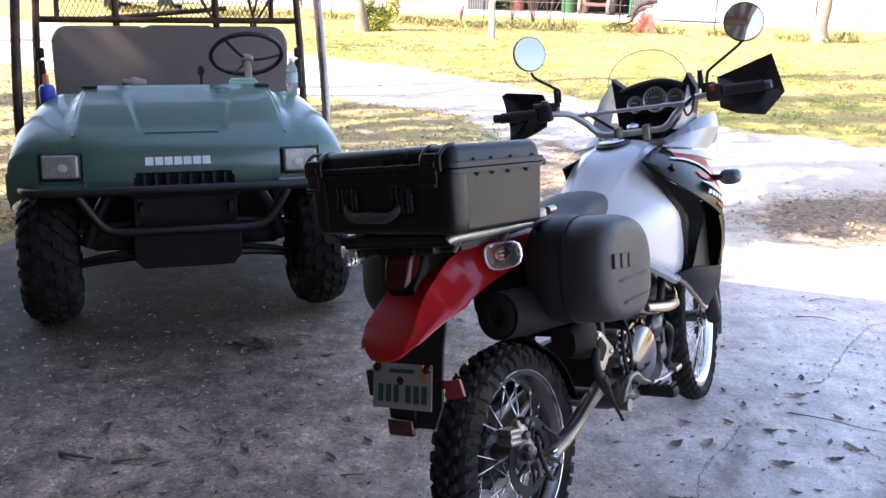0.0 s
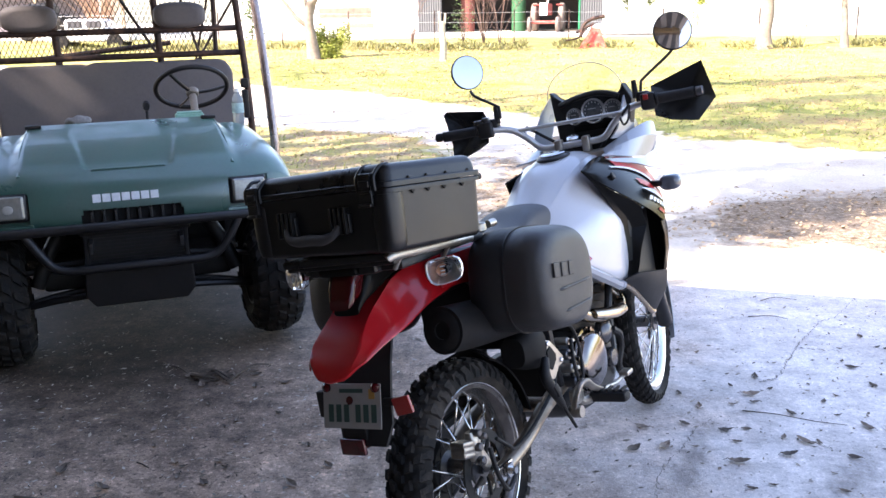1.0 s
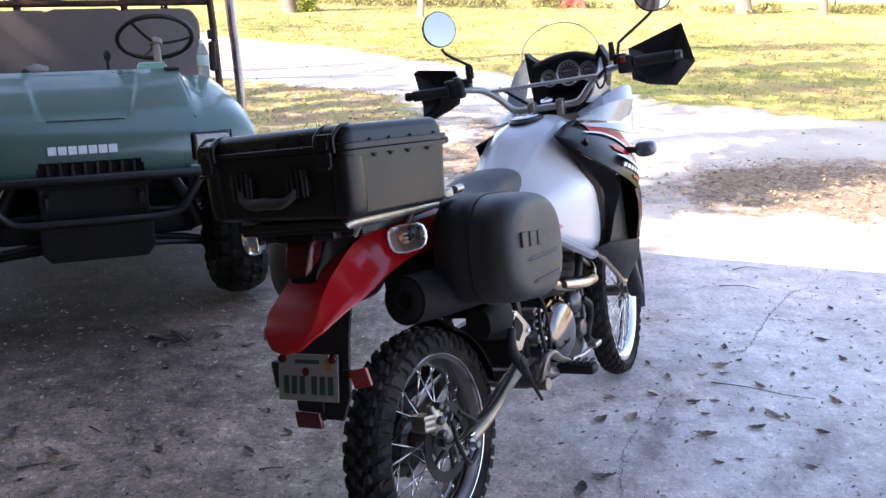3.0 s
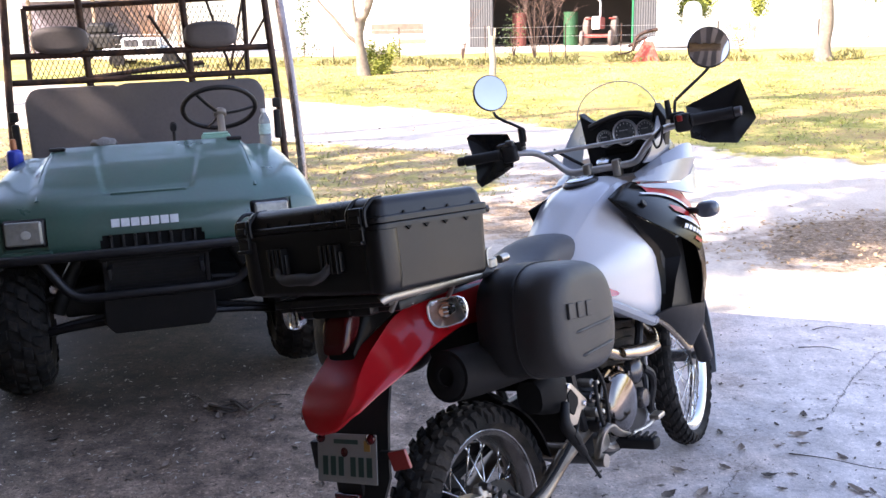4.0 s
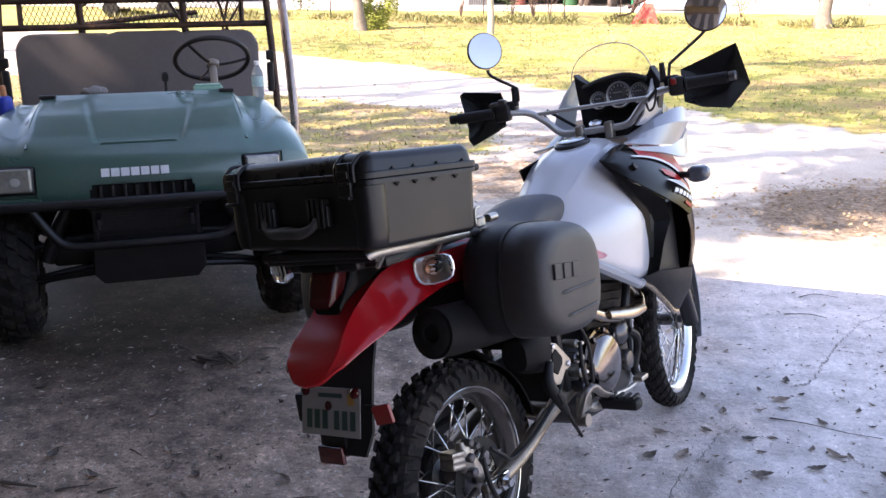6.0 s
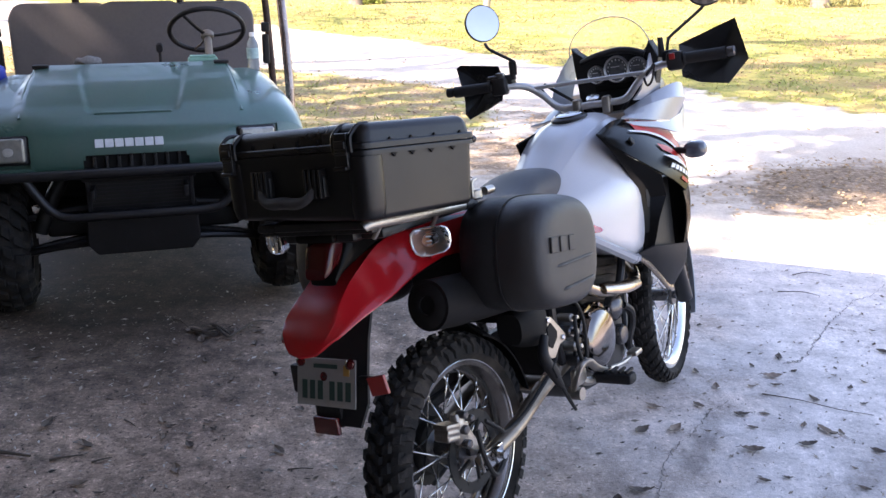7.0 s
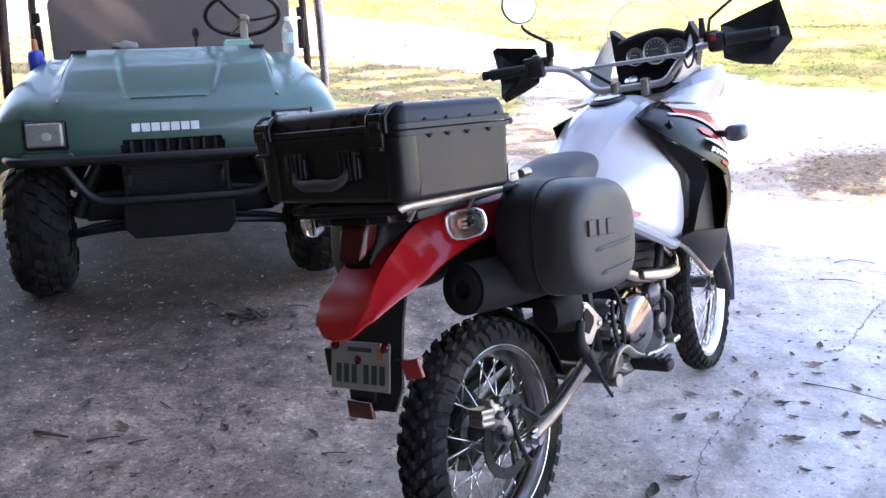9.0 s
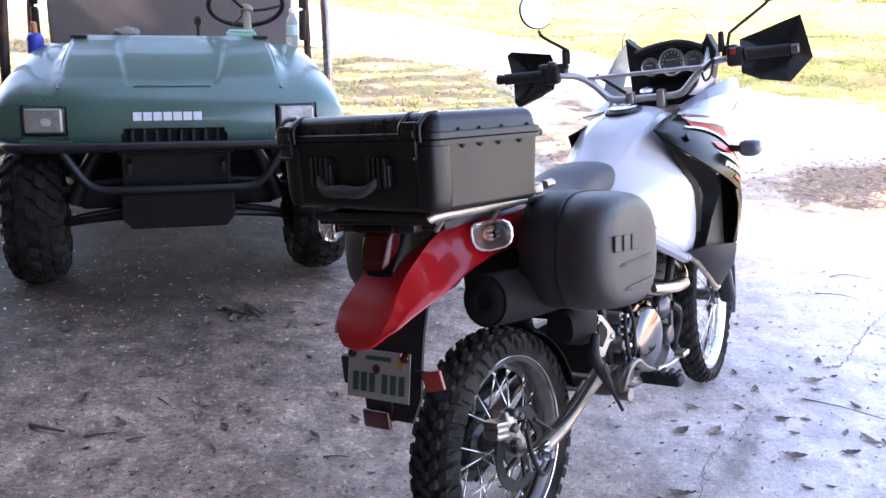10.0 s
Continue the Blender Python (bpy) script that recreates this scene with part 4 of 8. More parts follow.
part("footrest_hanger", bm, M_ALU, bike)
bm = bmesh.new()
tube(bm, [(0.300, -0.205, 0.366), (0.305, -0.214, 0.402), (0.332, -0.220, 0.436), (0.378, -0.222, 0.438), (0.425, -0.222, 0.404), (0.475, -0.225, 0.380)], [0.015, 0.015, 0.015, 0.014, 0.013, 0.010], 10, flat=0.7)
tube(bm, [(0.475, -0.225, 0.380), (0.57, -0.232, 0.368), (0.645, -0.235, 0.372)], 0.007, 8, 3)
rbox(bm, (0.655, -0.238, 0.378), (0.05, 0.035, 0.018), 0.006)
cyl(bm, (0.305, -0.19, 0.366), (0.305, -0.232, 0.366), 0.019)
part("brake_pedal", bm, M_ALU, bike, "polished rear brake pedal")

# exhaust
bm = bmesh.new()
tube(bm, [(-0.25, -0.162, 0.786), (-0.10, -0.166, 0.765), (0.15, -0.17, 0.735), (0.26, -0.165, 0.715), (0.34, -0.155, 0.70)], [0.062, 0.064, 0.062, 0.05, 0.03], 24, 4)
muffler = part("muffler", bm, M_MUFFLER, bike, "matt black exhaust muffler")
bm = bmesh.new()
em = frame_of((-0.245, -0.162, 0.785), (-0.98, 0, 0.16)) @ Matrix.Rotation(radians(90), 4, "Y")
lathe(bm, [(0.0, -0.02), (0.022, -0.02), (0.022, 0.012), (0.03, 0.014), (0.052, 0.008), (0.061, -0.004), (0.062, -0.03)], 28, em)
part("end_cap", bm, M_MUFFLER, muffler, "sooty muffler end cap")
bm = bmesh.new()
tube(bm, [(0.34, -0.155, 0.70), (0.48, -0.15, 0.65), (0.62, -0.155, 0.585), (0.76, -0.155, 0.555), (0.88, -0.15, 0.545), (0.93, -0.13, 0.575), (0.90, -0.08, 0.65), (0.84, -0.04, 0.69)], 0.021, 14)
part("exhaust_pipe", bm, M_PIPE, bike, "heat-tinted bright header pipe")
bm = bmesh.new()
tube(bm, [(0.62, -0.172, 0.592), (0.76, -0.176, 0.562), (0.87, -0.172, 0.55)], [0.019, 0.026, 0.02], 10, 4, flat=0.7)
part("heat_shield", bm, M_PIPE, bike)

# tank, seat and side panels
bm = bmesh.new()
rows_ = []
for x, zt, yc, zc, ym, zm, zb in ((0.47, 0.905, 0.05, 0.885, 0.10, 0.85, 0.80), (0.54, 0.955, 0.075, 0.93, 0.14, 0.86, 0.785), (0.64, 1.018, 0.095, 0.99, 0.18, 0.865, 0.73), (0.74, 1.078, 0.108, 1.048, 0.205, 0.86, 0.68),
                                  (0.84, 1.113, 0.118, 1.085, 0.214, 0.85, 0.652), (0.93, 1.124, 0.115, 1.095, 0.205, 0.87, 0.655), (1.02, 1.112, 0.10, 1.082, 0.165, 0.91, 0.72), (1.08, 1.07, 0.06, 1.045, 0.09, 0.97, 0.85)):
    half = [(0.0, zt), (yc * 0.5, zt - 0.004), (yc * 0.90, zc + 0.004), (yc * 1.06, zc - 0.008), (ym * 0.86, zm + (zc - zm) * 0.42), (ym * 0.97, zm + (zc - zm) * 0.15), (ym, zm - (zm - zb) * 0.25), (ym * 0.985, zm - (zm - zb) * 0.75),
            (ym * 0.93, zb + 0.01), (ym * 0.80, zb), (0.0, zb)]
    ring = catmull([Vector((x, -y, z)) for y, z in half], 3)
    rows_.append(ring + [Vector((p.x, -p.y, p.z)) for p in ring[-2:0:-1]])
tank_rings = list(zip(*[catmull(list(col), 5) for col in zip(*rows_)]))
skin(bm, [[bm.verts.new(p) for p in ring] for ring in tank_rings])
tank = part("fuel_tank", bm, M_SILVER, bike, "pearl silver fuel tank")
bm = bmesh.new()
lathe(bm, [(0.060, -0.012), (0.062, 0.001), (0.057, 0.006), (0.048, 0.007), (0.046, 0.010), (0.036, 0.012), (0, 0.012)], 32, Matrix.Translation((0.865, 0.0, 1.118)) @ Matrix.Rotation(radians(-6), 4, "Y"))
cap = part("filler_ring", bm, M_STEELBLACK, tank, "black fuel filler ring")
bm = bmesh.new()
lathe(bm, [(0.046, 0.008), (0.049, 0.012), (0.044, 0.016), (0.014, 0.017), (0.013, 0.019), (0, 0.019)], 28, Matrix.Translation((0.865, 0.0, 1.118)) @ Matrix.Rotation(radians(-6), 4, "Y"))
part("filler_cap", bm, M_CHROME, cap, "chrome fuel cap")
bm = bmesh.new()
hull(bm, [(-0.10, 0, 0.95, 0.07, 0.018, 3), (-0.05, 0, 0.94, 0.10, 0.03, 3), (0.12, 0, 0.922, 0.108, 0.04, 3), (0.32, 0, 0.918, 0.11, 0.045, 2.8), (0.46, 0, 0.938, 0.105, 0.056, 2.6),
          (0.56, 0, 0.936, 0.10, 0.060, 2.6), (0.64, 0, 0.925, 0.08, 0.052, 3.0), (0.685, 0, 0.915, 0.068, 0.045, 3.0), (0.71, 0, 0.905, 0.04, 0.025, 2.4)], 28, 4)
part("seat", bm, M_SEAT, bike, "grey vinyl seat")
for s in (-1, 1):
    bm = bmesh.new()
    strip = catmull([(0.44, s * 0.190, 0.826), (0.504, s * 0.205, 0.796), (0.58, s * 0.214, 0.760), (0.657, s * 0.220, 0.722), (0.73, s * 0.222, 0.688), (0.793, s * 0.220, 0.660), (0.845, s * 0.212, 0.648)], 3)
    surface(bm, [[p + Vector((0, -s * 0.012, 0.002)) for p in strip], [p + Vector((0, -s * 0.006, -0.006)) for p in strip], [p + Vector((0, -s * 0.008, -0.016)) for p in strip], [p + Vector((0, -s * 0.020, -0.024)) for p in strip]], 0.005)
    side = part("side_panel", bm, M_FAIRING, bike, "silver side panel")
    bm = bmesh.new()
    red = catmull([(0.42, s * 0.190, 0.872), (0.478, s * 0.204, 0.838), (0.53, s * 0.212, 0.812), (0.575, s * 0.217, 0.790)], 4)
    surface(bm, [[p + Vector((0, -s * 0.004, 0.004)) for p in red], [p + Vector((0, s * 0.002, -0.028 * (1 - (i / (len(red) - 1)) ** 3) - 0.003)) for i, p in enumerate(red)]], 0.004)
    part("stripe", bm, M_RED, side, "red stripe")


WING_TOP = [(0.705, -0.17, 1.064), (0.852, -0.150, 1.087), (0.976, -0.145, 1.085), (1.10, -0.15, 1.075), (1.19, -0.16, 1.05), (1.262, -0.18, 1.0)]
WING_MID = [(0.705, -0.172, 1.063), (0.80, -0.190, 1.045), (0.93, -0.218, 1.01), (1.06, -0.236, 0.965), (1.17, -0.240, 0.92), (1.238, -0.236, 0.88)]
WING_LOW = [(0.705, -0.174, 1.061), (0.755, -0.205, 1.015), (0.83, -0.240, 0.962), (0.947, -0.262, 0.902), (1.05, -0.268, 0.853), (1.13, -0.268, 0.808)]


def shroud_point(u, v, s, lift=0.0):
    """The shroud's upper wing: u runs ahead, v from its top edge down to the crease."""
    k = u * 5
    i = min(int(k), 4)
    t, m, l = [catmull(line, 8)[min(40, int(round(u * 40)))] if abs(u * 40 - round(u * 40)) < 1e-6 else catmull(line, 8)[int(u * 40)].lerp(catmull(line, 8)[min(40, int(u * 40) + 1)], u * 40 - int(u * 40)) for line in (WING_TOP, WING_MID, WING_LOW)]
    p = t * ((1 - v) * (1 - 2 * v)) + m * (4 * v * (1 - v)) + l * (v * (2 * v - 1))
    if lift:
        p.y -= lift + 0.005
        p.z += lift * 0.6 + 0.003
    p.y *= -s if s < 0 else -0.68
    return p


def decal(points, s, lift, material, name, parent, nu=8, label=""):
    """A thin printed patch on the shroud between two lines of (u, v)."""
    lo, hi = points
    b = bmesh.new()
    rws = []
    for line in (lo, hi):
        rws.append([(q.x, q.y) for q in catmull([Vector((u, v, 0)) for u, v in line], nu)])
    mid = [[shroud_point(min(1, a[0] + (c[0] - a[0]) * f), min(1, max(0, a[1] + (c[1] - a[1]) * f)), s, lift) for a, c in zip(rws[0], rws[1])] for f in (0, 0.34, 0.67, 1)]
    surface(b, mid, 0.0)
    return part(name, b, material, parent, label)


def flip(points, s):
    return [Vector((x, (-y if s > 0 else y) * (0.68 if s > 0 else 1.0), z)) for x, y, z in points]


for s in (-1, 1):
    bm = bmesh.new()
    surface(bm, [[shroud_point(i / 24, j / 10, s) for i in range(25)] for j in range(11)], 0.005)
    shroud = part("tank_shroud", bm, M_GLOSSBLACK, bike, "gloss black tank shroud with red and white graphics")
    # folded panel between the wing and the tank, then the strut before the opening
    bm = bmesh.new()
    rear_edge = flip([(0.705, -0.174, 1.061), (0.75, -0.192, 1.01), (0.809, -0.203, 0.946), (0.86, -0.208, 0.885), (0.886, -0.209, 0.835), (0.899, -0.209, 0.766), (0.894, -0.207, 0.71), (0.878, -0.204, 0.655)], s)
    fold_line = flip([(0.710, -0.176, 1.058), (0.775, -0.206, 0.992), (0.85, -0.215, 0.925), (0.915, -0.218, 0.873), (0.945, -0.219, 0.82), (0.925, -0.222, 0.762), (0.905, -0.221, 0.71), (0.885, -0.219, 0.662)], s)
    fore_edge = flip([(0.715, -0.180, 1.055), (0.80, -0.229, 0.975), (0.885, -0.252, 0.932), (0.960, -0.262, 0.892), (0.992, -0.258, 0.818), (0.930, -0.252, 0.750), (0.905, -0.246, 0.70), (0.893, -0.240, 0.668)], s)
    surface(bm, [rear_edge, [a.lerp(c, 0.8) for a, c in zip(rear_edge, fold_line)], fold_line, [a.lerp(c, 0.25) for a, c in zip(fold_line, fore_edge)], fore_edge], 0.005)
    part("shroud_fold", bm, M_GLOSSBLACK, shroud, smooth=25)
    bm = bmesh.new()
    inner = flip([(1.115, -0.268, 0.815), (1.128, -0.27, 0.76), (1.130, -0.264, 0.70), (1.118, -0.250, 0.628)], s)
    outer = flip([(1.235, -0.238, 0.875), (1.240, -0.242, 0.78), (1.215, -0.244, 0.70), (1.150, -0.246, 0.625)], s)
    surface(bm, [inner, [a.lerp(c, 0.5) + Vector((0, s * 0.008, 0)) for a, c in zip(inner, outer)], outer], 0.006)
    part("shroud_strut", bm, M_GLOSSBLACK, shroud)
    bm = bmesh.new()
    fin_top = flip([(0.835, -0.202, 0.656), (0.893, -0.238, 0.668), (1.0, -0.250, 0.648), (1.126, -0.252, 0.625), (1.15, -0.243, 0.61)], s)
    fin_mid = flip([(0.845, -0.204, 0.648), (0.92, -0.232, 0.630), (1.02, -0.240, 0.590), (1.12, -0.240, 0.560), (1.145, -0.232, 0.55)], s)
    fin_low = flip([(0.860, -0.200, 0.640), (0.945, -0.206, 0.585), (1.01, -0.206, 0.530), (1.06, -0.204, 0.492), (1.095, -0.20, 0.482)], s)
    surface(bm, [fin_top, fin_mid, fin_low], 0.006)
    part("shroud_fin", bm, M_BLACK, shroud, "satin dark grey lower fin", smooth=25)
    bm = bmesh.new()
    surface(bm, [flip([(0.99, -0.18, 0.90), (0.985, -0.185, 0.80), (0.93, -0.185, 0.74), (0.90, -0.185, 0.665)], s), flip([(1.16, -0.19, 0.83), (1.16, -0.19, 0.75), (1.15, -0.19, 0.70), (1.13, -0.19, 0.63)], s)], 0.004)
    part("duct_back", bm, M_MUFFLER, shroud, "black duct behind the opening")
    bm = bmesh.new()
    surface(bm, [flip([(1.235, -0.236, 0.87), (1.238, -0.240, 0.78), (1.212, -0.242, 0.70), (1.150, -0.244, 0.61)], s), flip([(1.19, -0.03, 0.90), (1.19, -0.03, 0.78), (1.18, -0.03, 0.70), (1.14, -0.03, 0.58)], s)], 0.006)
    part("duct_front", bm, M_MUFFLER, shroud)
    decal([[(0.36, 0.02), (0.60, 0.02), (0.84, 0.02), (0.995, 0.16)], [(0.38, 0.30), (0.58, 0.30), (0.80, 0.42), (0.985, 0.52)]], s, 0.0025, M_DECALRED, "red_graphic", shroud, label="red printed graphic")
    decal([[(0.30, 0.30), (0.50, 0.27), (0.72, 0.32), (0.97, 0.50)], [(0.32, 0.335), (0.50, 0.315), (0.72, 0.37), (0.965, 0.52)]], s, 0.004, M_BADGE, "white_graphic", shroud, label="white printed stripe")
    decal([[(0.42, 0.02), (0.55, 0.0), (0.72, 0.0)], [(0.38, 0.09), (0.50, 0.055), (0.70, 0.015)]], s, 0.004, M_BADGE, "white_graphic", shroud, 4)
    decal([[(0.52, 0.48), (0.66, 0.45), (0.90, 0.52)], [(0.56, 0.57), (0.70, 0.57), (0.92, 0.59)]], s, 0.003, M_DECALRED, "red_graphic", shroud, label="red printed graphic")
    decal([[(0.60, 0.64), (0.74, 0.56), (0.90, 0.62)], [(0.56, 0.67), (0.72, 0.66), (0.88, 0.65)]], s, 0.004, M_BADGE, "white_graphic", shroud, 4)
    for k in range(6):
        u0, v0 = 0.66 + k * 0.054, 0.745 - k * 0.012
        decal([[(u0, v0), (u0 + 0.018, v0 - 0.004), (u0 + 0.040, v0 - 0.008)], [(u0 - 0.002, v0 + (0.11 if k == 0 else 0.085)), (u0 + 0.016, v0 + 0.083), (u0 + 0.036, v0 + 0.078)]], s, 0.004, M_BADGE, "wordmark_bar", shroud, 3)
    decal([[(0.84, 0.84), (0.90, 0.83), (0.96, 0.82)], [(0.84, 0.91), (0.90, 0.90), (0.96, 0.89)]], s, 0.003, M_DECALRED, "red_graphic", shroud, 3)
    bm = bmesh.new()
    p = shroud_point(0.30, 0.62, s, 0.001)
    cyl(bm, p, p + Vector((0, s * 0.008, 0.004)), 0.013, seg=14, bev=0.002)
    part("screw", bm, M_BLACK, shroud)
    bm = bmesh.new()
    rbox(bm, (1.02, s * 0.165, 0.74), (0.20, 0.11, 0.26), 0.01)
    part("radiator", bm, M_DARK, bike, "dark finned radiator")
    bm = bmesh.new()
    tube(bm, [(0.835, s * 0.20, 0.645), (0.90, s * 0.205, 0.605), (0.98, s * 0.206, 0.54), (1.045, s * 0.205, 0.487), (1.085, s * 0.20, 0.478)], 0.009, 8)
    part("shroud_brace", bm, M_PIPE, bike, "bronze crash bar end")
bm = bmesh.new()
rbox(bm, (1.0, 0.0, 0.78), (0.05, 0.30, 0.40), 0.02)
part("airbox", bm, M_DARK, bike)

# tail
# rails from the centre line out to the edge, each through ten stations from the nose forwards
def mirrored(line):
    return [Vector((x, -y, z)) for x, y, z in line]


def hidden_side(line):
    """The far side keeps the deck's width, then folds down steeply."""
    out, drop = [], FAR_FOLD[half_rails.index(line)]
    for i, ((x, y, z), r) in enumerate(zip(line, MG_RIDGE)):
        k = min(1.0, i / 2.0)
        far = (x, r[1] + 0.024 + drop[0], r[2] - drop[1])
        out.append((x, y + (far[1] - y) * k, z + (far[2] - z) * k))
    return out


FAR_FOLD = [(-0.010, 0.003), (0.0, 0.0), (0.005, 0.010), (0.008, 0.028), (0.008, 0.045)]
MG_CENTRE = [(-0.530, 0, 0.742), (-0.514, 0, 0.772), (-0.478, 0, 0.806), (-0.446, 0, 0.832), (-0.395, 0, 0.864), (-0.346, 0, 0.895), (-0.265, 0, 0.938), (-0.17, 0, 0.955), (0, 0, 0.957), (0.16, 0, 0.947)]
MG_INNER = [(-0.524, 0.040, 0.748), (-0.506, 0.052, 0.779), (-0.473, 0.058, 0.812), (-0.445, 0.051, 0.838), (-0.395, 0.042, 0.869), (-0.346, 0.044, 0.899), (-0.265, 0.048, 0.941), (-0.17, 0.062, 0.954), (0, 0.082, 0.956), (0.16, 0.092, 0.946)]
MG_RIDGE = [(-0.516, 0.055, 0.757), (-0.499, 0.064, 0.784), (-0.468, 0.068, 0.808), (-0.440, 0.060, 0.838), (-0.392, 0.052, 0.873), (-0.344, 0.054, 0.904), (-0.265, 0.058, 0.946), (-0.17, 0.072, 0.958), (0, 0.090, 0.960), (0.16, 0.10, 0.950)]
MG_GROOVE = [(-0.508, 0.066, 0.766), (-0.497, 0.073, 0.778), (-0.474, 0.078, 0.792), (-0.440, 0.079, 0.816), (-0.383, 0.075, 0.846), (-0.318, 0.075, 0.870), (-0.258, 0.078, 0.893), (-0.18, 0.090, 0.918), (0, 0.107, 0.930), (0.16, 0.113, 0.928)]
MG_FLANGE = [(-0.502, 0.073, 0.772), (-0.495, 0.078, 0.779), (-0.482, 0.082, 0.784), (-0.447, 0.088, 0.806), (-0.393, 0.091, 0.830), (-0.328, 0.094, 0.844), (-0.270, 0.096, 0.857), (-0.19, 0.104, 0.888), (0, 0.116, 0.905), (0.16, 0.121, 0.91)]
MG_EDGE = [(-0.497, 0.079, 0.776), (-0.492, 0.082, 0.778), (-0.487, 0.086, 0.779), (-0.452, 0.095, 0.795), (-0.405, 0.103, 0.810), (-0.342, 0.107, 0.822), (-0.285, 0.109, 0.834), (-0.20, 0.113, 0.868), (0, 0.122, 0.885), (0.16, 0.126, 0.89)]
half_rails = [MG_INNER, MG_RIDGE, MG_GROOVE, MG_FLANGE, MG_EDGE]


def eased(line, rounds):
    """A rail with its waves drawn out, its two ends and its length kept."""
    pts = [Vector(p) for p in line]
    for _ in range(rounds):
        pts = pts[:1] + [pts[i] * 0.5 + (pts[i - 1] + pts[i + 1]) * 0.25 for i in range(1, len(pts) - 1)] + pts[-1:]
    return pts


EASE = [2, 2, 24, 24, 24]
rails = [eased(catmull(mirrored(r), 6), e) for r, e in list(zip(half_rails, EASE))[::-1]] + [eased(catmull(MG_CENTRE, 6), 2)] + [eased(catmull(hidden_side(r), 6), e) for r, e in zip(half_rails, EASE)]
bm = bmesh.new()
top = [[bm.verts.new(p) for p in rail] for rail in rails]
low = [[bm.verts.new(Vector(p) + Vector((0.003, 0, -0.005))) for p in rail] for rail in rails]
skin(bm, top, cap=False, closed=False)
skin(bm, low, cap=False, closed=False)
skin(bm, [[r[0] for r in top], [r[0] for r in low]], cap=False, closed=False)
skin(bm, [[r[-1] for r in top], [r[-1] for r in low]], cap=False, closed=False)
skin(bm, [top[0], low[0]], cap=False, closed=False)
skin(bm, [top[-1], low[-1]], cap=False, closed=False)
fender = part("rear_mudguard", bm, M_RED, bike, "gloss red rear mudguard", smooth=60)
crest = {tuple(round(v, 4) for v in p) for n in (3, 7) for p in rails[n]}
for e in fender.data.edges:
    if all(tuple(round(v, 4) for v in fender.data.vertices[i].co) in crest for i in e.vertices):
        e.use_edge_sharp = True
bm = bmesh.new()
hull(bm, [(-0.432, 0.006, 0.905, 0.030, 0.010, 4), (-0.418, 0.006, 0.925, 0.038, 0.026, 4), (-0.400, 0.006, 0.948, 0.040, 0.038, 4), (-0.36, 0.006, 0.962, 0.040, 0.040, 4)], 20, 3)
lamp = part("tail_light", bm, M_REDLENS, bike, "dark red tail light lens")
bm = bmesh.new()
rbox(bm, (-0.35, 0, 0.990), (0.15, 0.12, 0.025), 0.01)
hull(bm, [(-0.41, 0.005, 0.886, 0.040, 0.010, 4), (-0.385, 0.005, 0.912, 0.043, 0.018, 4), (-0.345, 0.004, 0.954, 0.052, 0.044, 4), (-0.26, 0.002, 0.976, 0.056, 0.040, 4), (-0.16, 0.002, 0.976, 0.066, 0.030, 4)], 20, 3)
part("lamp_housing", bm, M_GLOSSBLACK, lamp, "black lamp surround")
bm = bmesh.new()
hull(bm, [(-0.38, 0.0, 0.79, 0.045, 0.03, 4), (-0.25, 0, 0.84, 0.065, 0.03, 4), (-0.08, 0, 0.87, 0.075, 0.035, 4), (0.12, 0, 0.88, 0.085, 0.04, 4)], 16, 3)
part("tail_tray", bm, M_MUFFLER, bike)
bm = bmesh.new()
rbox(bm, (0.20, 0, 0.80), (0.38, 0.20, 0.20), 0.03)
rbox(bm, (0.30, 0, 0.70), (0.16, 0.21, 0.22), 0.02)
part("airbox_cover", bm, M_MUFFLER, bike, "black airbox under the seat")
for s in (-1, 1):
    bm = bmesh.new()
    surface(bm, [[(-0.17, s * 0.116, 0.955), (0.0, s * 0.128, 0.955), (0.2, s * 0.134, 0.95), (0.40, s * 0.135, 0.935)],
                 [(-0.18, s * 0.124, 0.915), (0.0, s * 0.138, 0.91), (0.2, s * 0.144, 0.90), (0.40, s * 0.142, 0.88)],
                 [(-0.16, s * 0.122, 0.880), (0.0, s * 0.134, 0.865), (0.2, s * 0.138, 0.85), (0.38, s * 0.138, 0.84)]], 0.006)
    part("tail_panel", bm, M_RED, bike, "gloss red tail side panel")
bm = bmesh.new()
surface(bm, [[(-0.36, y, 0.80), (-0.385, y, 0.74), (-0.405, y, 0.67), (-0.42, y, 0.60), (-0.44, y * 0.8, 0.545)] for y in (-0.085, -0.04, 0.04, 0.085)], 0.008)
bracket = part("plate_bracket", bm, M_BLACK, bike, "black plastic plate bracket")
PL = Matrix.Translation((-0.452, 0.012, 0.655)) @ Matrix.Rotation(radians(14), 4, "Y")
bm = bmesh.new()
rbox(bm, (0, 0, 0), (0.003, 0.186, 0.112), 0.0012, 1)
bm.transform(PL)
plt = part("number_plate", bm, M_PLATE, bike, "weathered pale number plate with dark green bars")
rnd = random.Random(4)
for k in range(6):
    bm = bmesh.new()
    y = 0.066 - 0.025 * k - (0.012 if k > 2 else 0)
    rbox(bm, (-0.0025, y, -0.018), (0.0012, 0.016, 0.044), 0)
    bm.transform(PL)
    part("plate_bar", bm, M_INK, plt)
bm = bmesh.new()
rbox(bm, (-0.0025, 0.0, 0.038), (0.0012, 0.075, 0.010), 0)
bm.transform(PL)
part("plate_bar", bm, M_INK, plt)
bm = bmesh.new()
